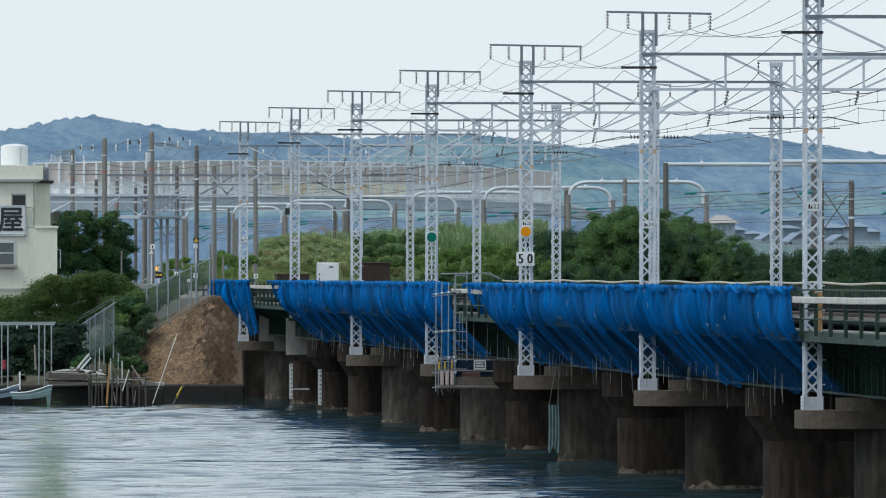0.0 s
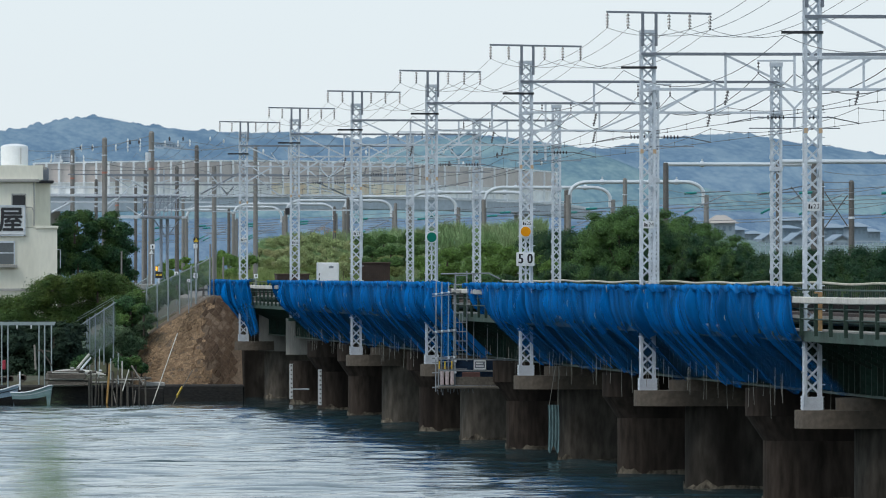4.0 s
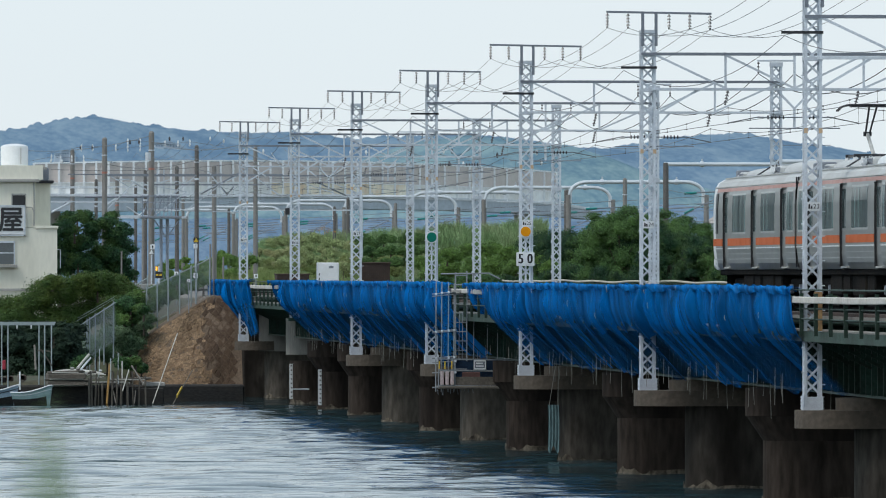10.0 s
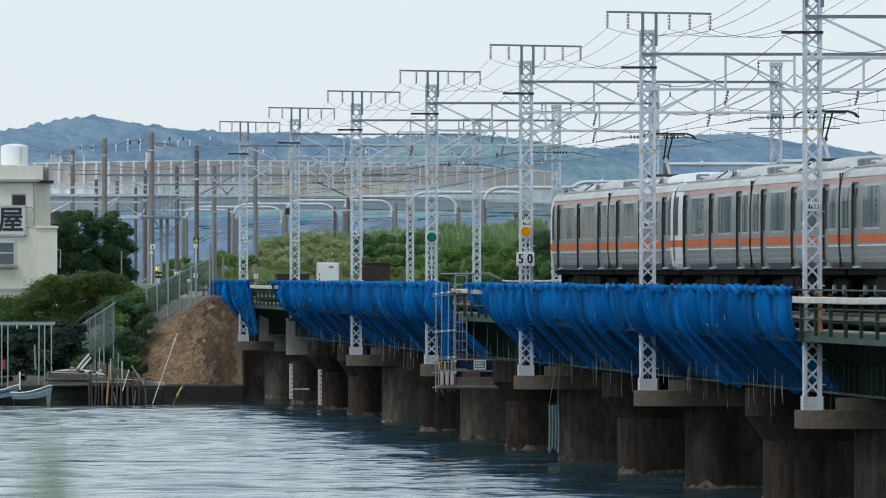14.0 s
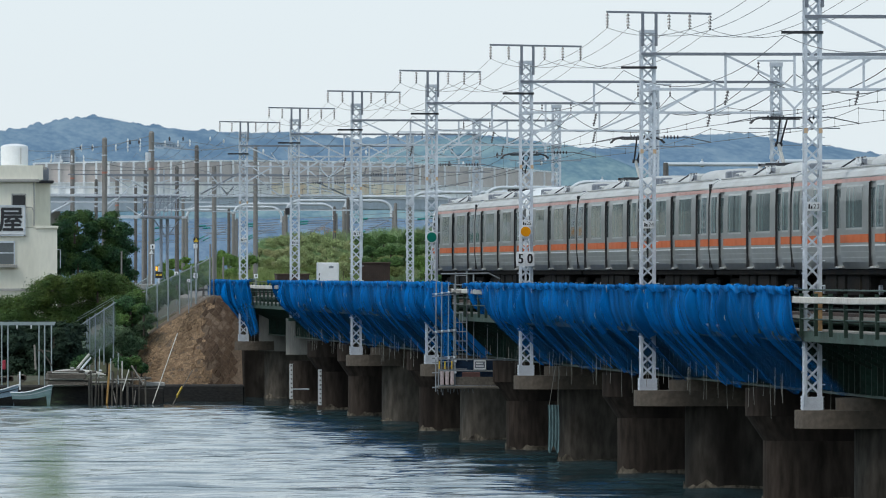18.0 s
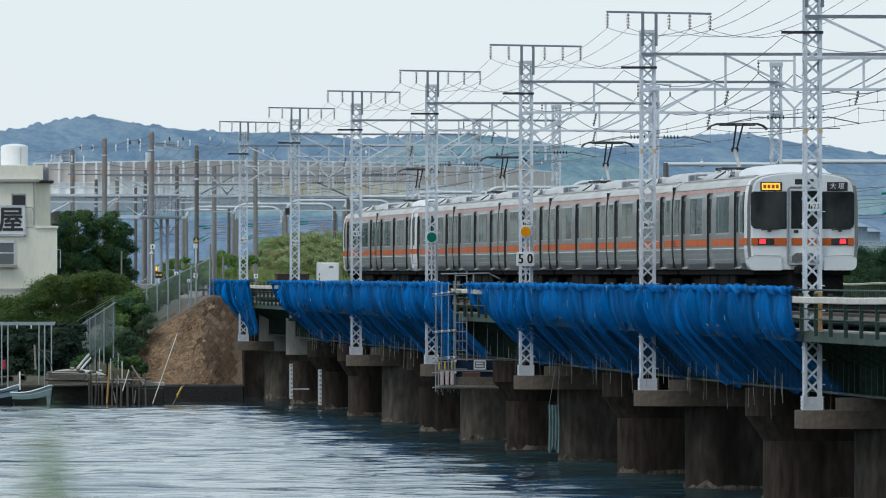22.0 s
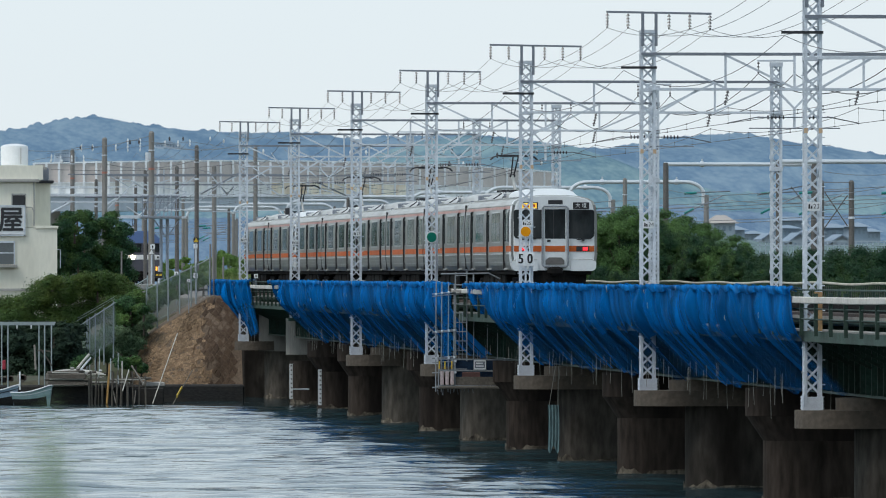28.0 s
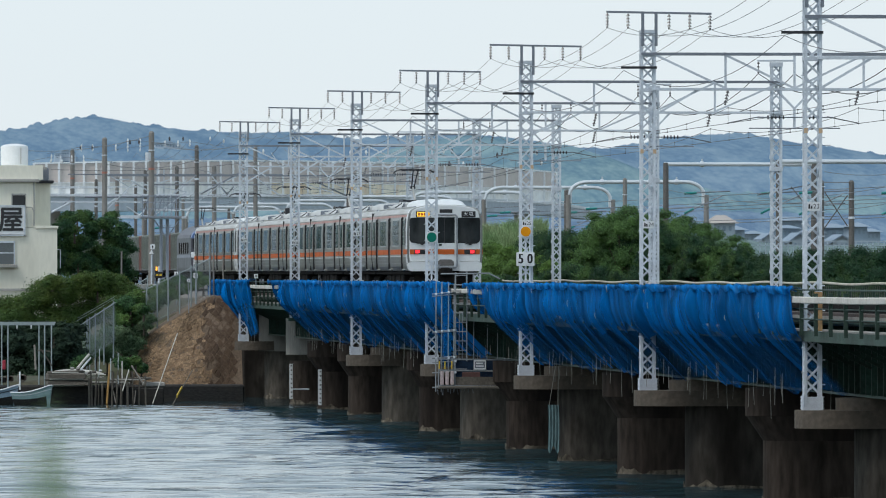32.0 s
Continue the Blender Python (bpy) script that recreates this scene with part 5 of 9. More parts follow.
        for s in (-1, 1):
            for q in range(4):
                part("intake_slot", MB().slab(s * 0.985 - 0.01, b + 0.06 + q * 0.29, 3.50, s * 0.985 + 0.01, b + 0.24 + q * 0.29, 3.36 + h, 0.004), GALV_DARK, ac)
            part("foot_rail", MB().slab(s * 1.06 - 0.05, a, 3.40, s * 1.06 + 0.05, b + 1.2, 3.47, 0.01), GALV_DARK, ac)
    for k in range(2):
        part("roof_vent", MB().slab(-0.55, -9.4 - k * 0.95, 3.48, 0.55, -8.75 - k * 0.95, 3.68, 0.05), ROOF_GREY, t)
    for y, w in ((-10.35, 0.2), (-0.75, 0.25)) if rear_cab else ((-10.35, 0.2), (-0.75, 0.25), (-19.0, 0.2)):
        part("roof_box", MB().slab(-0.92, y - w, 3.43, -0.55, y + w, 3.66, 0.03), GALV_DARK, t, "small dark roof box")
    for y in (-10.2, -9.4, -8.6):
        part("roof_insulator", MB().cyl((-0.82, y, 3.44), (-0.82, y, 3.70), 0.05, 8).cyl((-0.82, y, 3.54), (-0.82, y, 3.58), 0.085, 8), WHITE, t)
    part("roof_cable", MB().tube([(-1.1, -11.6, 3.46), (-0.82, -10.2, 3.70), (-0.82, -9.4, 3.68), (-0.82, -8.6, 3.70), (-1.1, -7.6, 3.46)], 0.022, 5), BLACK_STEEL, t, "black roof cable")
    part("roof_conduit", MB().cyl((-1.2, -0.6, 3.43), (-1.2, -18.8, 3.43), 0.02, 6), ROOF_GREY, t)
    if panto:
        pantograph(t, -3.6 if rear_cab else -4.7)
    # below the floor
    part("underframe", MB().slab(-1.3, -L + 0.1, 0.80, 1.3, -0.1, 0.97, 0.03), UNDER, t)
    for a, b, z in ((5.2, 7.6, 0.3), (7.9, 9.3, 0.38), (9.8, 12.4, 0.28), (12.8, 14.2, 0.35)):
        part("equipment_case", MB().slab(-1.22, -b, z, -0.3, -a, 0.82, 0.04).slab(0.3, -b, z, 1.22, -a, 0.82, 0.04), UNDER, t)
    bogie(t, -3.0)
    bogie(t, -L + 3.0)
    for end, cab in ((0.0, front_cab), (-L, rear_cab)):
        if cab:
            cab_end(t, pose(0, 0, 0, 0, 0, 180) @ pose(0, -0.12, 0) if end == 0 else pose(0, end + 0.1, 0))
            a, b = (end, end + 0.75) if end < 0 else (-2.12 if wide_cab else -0.58, 0.0)
            part("cab_side_panel", one_side(side_strip(0.97, 3.16, a, b, 0.005), -1), TRAIN_WHITE, t, "white painted cab side")
            part("cab_side_belt", one_side(side_strip(1.59, 1.785, a, b, 0.012), -1), ORANGE, t)
            wa, wb = (end + 0.80, end + 1.2) if end < 0 else (-0.95, -0.02) if wide_cab else (-1.1, -0.62)
            part("cab_side_window", one_side(side_strip(1.93, 3.02, wa, wb, 0.015), -1), SIDE_GLASS, t, "slim dark cab side window")
        else:
            s = 1 if end == 0 else -1
            g = MB().slab(-0.62, end, 1.0, 0.62, end + s * 0.22, 3.05, 0.05)
            part("gangway", g, RUBBER, t, "black gangway bellows")
            part("end_gutter", MB().box(-1.44, end - 0.012 if s > 0 else end, 1.0, -1.40, end if s > 0 else end + 0.012, 3.3), RUBBER, t)
    part("coupler_bar", MB().slab(-0.12, -L - 0.3, 0.75, 0.12, 0.18, 0.85, 0.02), UNDER, t)
    return t


TRAIN = []
car_kinds = [(True, False, False), (False, True, True), (True, False, False, True), (False, False, True), (False, False, False), (False, False, True), (False, False, False), (False, True, True)]
made_kinds = {}
for kind_key in car_kinds:
    if kind_key not in made_kinds:
        made_kinds[kind_key] = railcar(*kind_key)
        TRAIN.append(made_kinds[kind_key])
    else:
        TRAIN.append(copy_thing(made_kinds[kind_key], Matrix.Identity(4)))

# ---- freight train on the far track ----
LOCO_BLUE = material("loco_blue", (0.10, 0.17, 0.36), 0.4, 0, 1, 0.08)
LOCO_GREY = material("loco_grey", (0.075, 0.075, 0.095), 0.5, 0, 1, 0.12)
LOCO_SIDE = material("loco_side", (0.085, 0.095, 0.105), 0.45, 0, 1, 0.1)
BOX_GREEN = material("container_grey_green", (0.17, 0.195, 0.175), 0.6, 0, 0.8, 0.12, 0.1, 10, (0.12, 0.115, 0.10), 0.5)
BOX_RED = material("container_maroon", (0.22, 0.10, 0.085), 0.6, 0, 0.8, 0.12, 0.1, 10, (0.13, 0.08, 0.07), 0.5)


def locomotive():
    """Front at local y = 0, running towards negative y; the body lies at positive y."""
    t = thing("locomotive", "blue and grey electric freight locomotive with lit headlamps", "locomotive")
    part("body_shell", MB().prism([(-1.45, 0.95), (-1.48, 1.2), (-1.48, 3.1), (1.48, 3.1), (1.48, 1.2), (1.45, 0.95)], 0.15, 17.8), LOCO_SIDE, t)
    part("roof", MB().prism([(-1.48, 3.1), (-1.40, 3.3), (-0.95, 3.72), (-0.4, 3.92), (0.4, 3.92), (0.95, 3.72), (1.40, 3.3), (1.48, 3.1)], 1.6, 17.7), LOCO_GREY, t, "dark grey sloping roof")
    f = part("cab_front", MB().slab(-1.46, 0.0, 0.95, 1.46, 0.3, 3.15, 0.06), LOCO_GREY, t, "dark grey cab front")
    part("blue_visor", MB().prism([(-1.46, 3.05), (-1.36, 3.32), (-0.92, 3.72), (-0.4, 3.92), (0.4, 3.92), (0.92, 3.72), (1.36, 3.32), (1.46, 3.05)], -0.06, 1.6), LOCO_BLUE, f, "blue curved cab roof")
    for s in (-1, 1):
        part("windscreen", MB().slab(s * 0.72 - 0.66, -0.03, 2.38, s * 0.72 + 0.66, 0.02, 3.0, 0.03), CAB_GLASS, f)
        part("head_lamp", MB().disc((s * 0.70, -0.10, 2.02), 0.17, 0.06, 18), LAMP_HEAD, f, "bright headlamp")
        part("lamp_bezel", MB().disc((s * 0.70, -0.07, 2.02), 0.21, 0.04, 18), RUBBER, f)
        part("tail_lamp", MB().disc((s * 1.15, -0.07, 2.02), 0.08, 0.04, 12), RUBBER, f)
        part("step", MB().box(s * 1.2 - 0.2, -0.2, 0.3, s * 1.2 + 0.2, 0.1, 0.36), UNDER, f)
        part("handrail", MB().tube([(s * 1.3, -0.04, 1.1), (s * 1.3, -0.1, 1.15), (s * 1.3, -0.1, 1.7), (s * 1.3, -0.04, 1.75)], 0.02, 6), WHITE, f, "thin white handrail")
    part("white_band", MB().slab(-1.47, -0.05, 1.84, 1.47, 0.05, 2.19, 0.02), WHITE, f, "white band with headlamps")
    part("window_pillar", MB().slab(-0.05, -0.045, 2.36, 0.05, 0.02, 3.02, 0.01), LOCO_GREY, f)
    for a, b in ((3.0, 4.4), (5.6, 7.0), (8.2, 9.6), (10.8, 12.2), (13.4, 14.8)):
        part("side_louvre", MB().slab(-1.495, a, 2.1, -1.478, b, 2.8, 0.005), UNDER, t, "dark side louvre")
    part("side_band", MB().box(-1.492, 0.3, 1.84, -1.48, 17.5, 2.02), STEEL_MID, t)
    part("skirt", MB().slab(-1.3, -0.05, 0.25, 1.3, 0.3, 0.95, 0.05), UNDER, t, "grey snow plough")
    part("coupler", MB().slab(-0.2, -0.5, 0.7, 0.2, 0.2, 1.0, 0.03), UNDER, t)
    for y in (3.5, 9.0, 14.3):
        bogie(t, y)
    part("underframe", MB().slab(-1.3, 0.4, 0.6, 1.3, 17.6, 0.96, 0.05), UNDER, t)
    pantograph(t, 14.0)
    return t


def container_wagon(colours):
    t = thing("container_wagon", "flat wagon loaded with ribbed freight containers", "wagon", "freight wagons")
    part("flat_deck", MB().slab(-1.25, 0.3, 0.85, 1.25, 20.0, 1.05, 0.03), UNDER, t)
    bogie(t, 3.2)
    bogie(t, 17.0)
    for i, mat in enumerate(colours):
        y = 0.75 + i * 3.85
        m = MB().slab(-1.22, y, 1.05, 1.22, y + 3.7, 3.5, 0.03)
        c = part("container", m, mat, t, "grey-green freight container" if mat is BOX_GREEN else "maroon freight container")
        rib = MB()
        for k in range(9):
            rib.box(-1.245, y + 0.2 + k * 0.4, 1.15, -1.22, y + 0.3 + k * 0.4, 3.4)
        tagged(part("ribs", rib, mat, c), kind="stuff")
    return t


FREIGHT = [locomotive()]
wagon_a = container_wagon((BOX_GREEN, BOX_GREEN, BOX_GREEN, BOX_RED, BOX_GREEN))
wagon_b = container_wagon((BOX_GREEN, BOX_GREEN, BOX_GREEN, BOX_GREEN, BOX_GREEN))
FREIGHT += [wagon_a, wagon_b]
for i in range(7):
    FREIGHT.append(copy_thing((wagon_a, wagon_b)[i % 2], Matrix.Identity(4)))


# ---- foliage ----
# dark bases and yellow patches put crown shade and highlights into leaf colour
LEAF_DARK = material("dark_leaves", (0.026, 0.080, 0.036), 0.6, 0, 0.9, 0.4, 0, 6, (0.105, 0.180, 0.045), 0.9, island=0.5, trans=0.2, spec=0.25)
LEAF_DEEP = material("deep_green_leaves", (0.018, 0.056, 0.026), 0.6, 0, 0.9, 0.4, 0, 6, (0.085, 0.145, 0.036), 0.9, island=0.5, trans=0.2, spec=0.2)
LEAF_LIGHT = material("light_leaves", (0.085, 0.165, 0.045), 0.6, 0, 0.6, 0.4, 0, 6, (0.045, 0.105, 0.04), 0.9, island=0.5, trans=0.2, spec=0.25)
LEAF_IVY = material("ivy_leaves", (0.125, 0.225, 0.045), 0.55, 0, 0.8, 0.35, 0, 6, (0.06, 0.12, 0.03), 0.8, island=0.35, trans=0.2, spec=0.3)
FLOWER = material("orange_flowers", (0.36, 0.21, 0.07), 0.7, 0, 2, 0.2, island=0.3)
LEAF_MID = material("broad_leaves", (0.042, 0.108, 0.038), 0.6, 0, 0.8, 0.4, 0, 6, (0.135, 0.215, 0.05), 0.9, island=0.5, trans=0.2, spec=0.25)
LEAF_BUSH = material("shrub_leaves", (0.058, 0.110, 0.026), 0.6, 0, 0.7, 0.35, 0, 6, (0.135, 0.175, 0.036), 0.8, island=0.35, trans=0.2, spec=0.25)
LEAF_SCRUB = material("olive_scrub_leaves", (0.29, 0.36, 0.16), 0.65, 0, 0.4, 0.35, 0, 5, (0.36, 0.33, 0.17), 0.9, island=0.4, trans=0.2, spec=0.2)
LEAF_REED = material("reed_blades", (0.22, 0.33, 0.15), 0.7, 0, 0.15, 0.3, 0, 4, (0.34, 0.35, 0.20), 0.9, island=0.3, trans=0.25, spec=0.2)
LEAF_MUTED = material("muted_green_leaves", (0.085, 0.150, 0.080), 0.7, 0, 0.8, 0.35, 0, 6, (0.17, 0.23, 0.12), 0.8, island=0.4, trans=0.2, spec=0.2)
# shadow under the trees put into a near-black leaf colour
LEAF_SHADE = material("shadow_coloured_leaves", (0.024, 0.042, 0.030), 0.8, 0, 0.7, 0.3, 0, 6, (0.042, 0.065, 0.034), 0.8, island=0.3, spec=0.1)
LEAF_PALE = material("pale_shrub_leaves", (0.20, 0.27, 0.09), 0.65, 0, 0.5, 0.3, 0, 6, (0.23, 0.24, 0.10), 0.8, island=0.3, trans=0.2, spec=0.2)
BARK = material("bark", (0.075, 0.06, 0.045), 0.9, 0, 2, 0.3, 0.5, 12, None, 0.4, (1, 1, 0.3))


def leaf_cards(lumps, count, size, seed, mat, name="crown", inner=True):
    """A crown of many small leaf clumps on a set of lumps (centre, radii)."""
    rng = np.random.default_rng(seed)
    area = np.array([r[0] * r[2] + r[1] * r[2] + r[0] * r[1] for _, r in lumps])
    pick = rng.choice(len(lumps), count, p=area / area.sum())
    cen = np.array([c for c, _ in lumps])[pick]
    rad = np.array([r for _, r in lumps])[pick]
    d = rng.normal(size=(count, 3))
    d /= np.linalg.norm(d, axis=1)[:, None]
    d[:, 2] = np.where(d[:, 2] < -0.5, -d[:, 2], d[:, 2])
    depth = np.clip(rng.normal(0.97, 0.2, (count, 1)), 0.5, 1.6)
    pos = cen + rad * d * depth
    nrm = d + rng.normal(scale=0.55, size=(count, 3)) + np.array([0, 0, 0.35])
    nrm /= np.linalg.norm(nrm, axis=1)[:, None]
    a = np.cross(nrm, rng.normal(size=(count, 3)))
    a /= np.linalg.norm(a, axis=1)[:, None]
    b = np.cross(nrm, a)
    s = rng.uniform(0.6, 1.35, (count, 1)) * size
    w = s * rng.uniform(0.35, 0.7, (count, 1))
    bend = nrm * s * 0.25
    # five-sided bent clump: two triangles and a quad
    v = np.stack([pos - a * s * 0.9, pos - a * s * 0.1 + b * w - bend * 0.4, pos + a * s - bend, pos - a * s * 0.1 - b * w - bend * 0.4, pos + bend * 0.4], axis=1).reshape(-1, 3)
    base = np.arange(count)[:, None] * 5
    tris = np.concatenate([base + np.array([[0, 1, 4]]), base + np.array([[1, 2, 4]]), base + np.array([[2, 3, 4]]), base + np.array([[3, 0, 4]])])
    verts, faces = v.tolist(), tris.tolist()
    if inner:
        for c, r in lumps:
            k = len(verts)
            nu, nv = 9, 6
            for i in range(nu):
                for j in range(nv + 1):
                    th, ph = 2 * math.pi * i / nu, math.pi * j / nv
                    q = 0.66 + 0.1 * math.sin(i * 2.3 + j * 1.7 + c[0])
                    verts.append((c[0] + r[0] * q * math.sin(ph) * math.cos(th), c[1] + r[1] * q * math.sin(ph) * math.sin(th), c[2] + r[2] * q * math.cos(ph)))
            for i in range(nu):
                for j in range(nv):
                    faces.append((k + i * (nv + 1) + j, k + i * (nv + 1) + j + 1, k + ((i + 1) % nu) * (nv + 1) + j + 1, k + ((i + 1) % nu) * (nv + 1) + j))
    me = bpy.data.meshes.new(name)
    me.from_pydata(verts, [], faces)
    me.materials.append(mat)
    me.update()
    return me


def make_tree(label, h, spread, seed, mat, count, size, low=0.15):
    """A tree of height h with its foot at the origin."""
    rng = random.Random(seed)
    t = thing("tree", label, "tree", "trees behind the railway")
    tr = MB()
    tr.cyl((0, 0, -0.3), (0.1, 0, h * 0.35), 0.16 * h / 6, 9, 0.11 * h / 6).cyl((0.1, 0, h * 0.35), (0, 0.1, h * 0.75), 0.11 * h / 6, 8, 0.04)
    for k in range(7):
        a = k * 0.9 + rng.random()
        z = h * rng.uniform(0.25, 0.6)
        tr.cyl((0.05, 0, z), (math.cos(a) * spread * 0.6, math.sin(a) * spread * 0.6, z + h * 0.22), 0.06 * h / 6, 6, 0.02)
    part("trunk", tr, BARK, t)
    lumps = []
    n = 48
    for k in range(n):
        q = k / (n - 1)
        a = k * 2.4
        rr = spread * (0.12 + 0.82 * math.sqrt(max(0.0, 1 - (q * 0.98) ** 2.6))) * (0.5 + 0.5 * rng.random())
        z = h * (low + (0.95 - low) * q) - 0.4
        r = spread * rng.uniform(0.13, 0.32) * (1.1 - 0.3 * q)
        lumps.append(((math.cos(a) * rr, math.sin(a) * rr, z + rng.uniform(-0.25, 0.25)), (r * rng.uniform(0.8, 1.35), r * rng.uniform(0.8, 1.35), r * rng.uniform(0.55, 1.0))))
    part("crown", leaf_cards(lumps, count, size, seed, mat), mat, t)
    return t


def place_copies(src, spots):
    """Moves src to the first spot and copies it to the rest; a spot is x, y, z, turn, width scale, height scale."""
    for i, (x, y, z, turn, sx, sz) in enumerate(spots):
        m = pose(x, y, z, 0, 0, turn) @ Matrix.Diagonal((sx, sx, sz, 1))
        if i == 0:
            src.matrix_basis = m
        else:
            copy_thing(src, m)


def woods():
    rng = random.Random(8)
    kinds = [make_tree("dense broadleaved evergreen tree with a rounded leafy crown", 5.5, 2.6, 21, LEAF_DEEP, 46000, 0.05),
             make_tree("leafy green tree with an uneven crown on the bank", 5.5, 2.7, 22, LEAF_MID, 46000, 0.05),
             make_tree("bushy tree with lighter yellow-green upper leaves", 6.0, 2.3, 23, LEAF_LIGHT, 42000, 0.05)]
    prof = ((690, 462), (720, 452), (775, 432), (835, 428), (900, 425), (945, 398), (985, 386), (1025, 392), (1070, 378), (1110, 372), (1150, 374), (1195, 378), (1235, 395), (1275, 412), (1310, 425), (1350, 440), (1400, 442), (1450, 440), (1500, 437), (1545, 434), (1590, 430), (1640, 425))
    spots = [[], [], []]
    px = 690.0
    while px < 1650:
        top = np.interp(px, [p for p, _ in prof], [q for _, q in prof]) + rng.uniform(-2, 9)
        x = 48.5 + rng.uniform(-1, 2.5)
        y = x * 17290 / (px + 560)
        z = 5.6 + (484 - top) * y / 17290
        k = 1 if px < 930 else (0 if px > 1360 or (px < 1050 and rng.random() < 0.7) else rng.choice((0, 1, 2)))
        h = z - 2.9
        spots[k].append((x, y, 2.9, rng.uniform(0, 360), max(0.8, h / 5.5) * rng.uniform(0.9, 1.1), h / (5.7 if px < 1320 else 5.15)))
        px += rng.uniform(17, 28)
    px = 930.0
    while px < 1650:
        # a lower front row closes the foot of the wood
        x = 45.8 + rng.uniform(-0.5, 0.8)
        y = x * 17290 / (px + 560)
        k = 0 if px > 1300 else rng.choice((0, 0, 1))
        hh = rng.uniform(2.6, 3.9)
        spots[k].append((x, y, 2.4, rng.uniform(0, 360), max(0.75, hh / 5.0), hh / 5.5))
        px += rng.uniform(30, 42)
    for src, sp in zip(kinds, spots):
        place_copies(src, sp)


def blades(name, label, spots, count, h, seed, mat, lean=0.35, width=0.05):
    """Tall grass: bent blades scattered over boxes of ground (x0, x1, y0, y1, z, scale)."""
    rng = np.random.default_rng(seed)
    verts, faces = [], []
    tot = sum((b[1] - b[0]) * (b[3] - b[2]) for b in spots)
    for x0, x1, y0, y1, z, sc in spots:
        n = int(count * (x1 - x0) * (y1 - y0) / tot)
        for _ in range(n):
            x, y = rng.uniform(x0, x1), rng.uniform(y0, y1)
            hh = h * sc * rng.uniform(0.55, 1.15)
            a = rng.uniform(0, 6.28)
            dx, dy = math.cos(a) * hh * lean * rng.uniform(0.3, 1.0), math.sin(a) * hh * lean
            wx = width * rng.uniform(0.7, 1.4)
            k = len(verts)
            verts += [(x - wx, y, z), (x + wx, y, z), (x + dx * 0.35 + wx * 0.8, y + dy * 0.35, z + hh * 0.62), (x + dx * 0.35 - wx * 0.8, y + dy * 0.35, z + hh * 0.62), (x + dx, y + dy, z + hh * rng.uniform(0.82, 1.0))]
            faces += [(k, k + 1, k + 2, k + 3), (k + 3, k + 2, k + 4)]
    me = bpy.data.meshes.new(name)
    me.from_pydata(verts, [], faces)
    me.materials.append(mat)
    me.update()
    return tagged(new(name, me), label, "grass", kind="stuff")


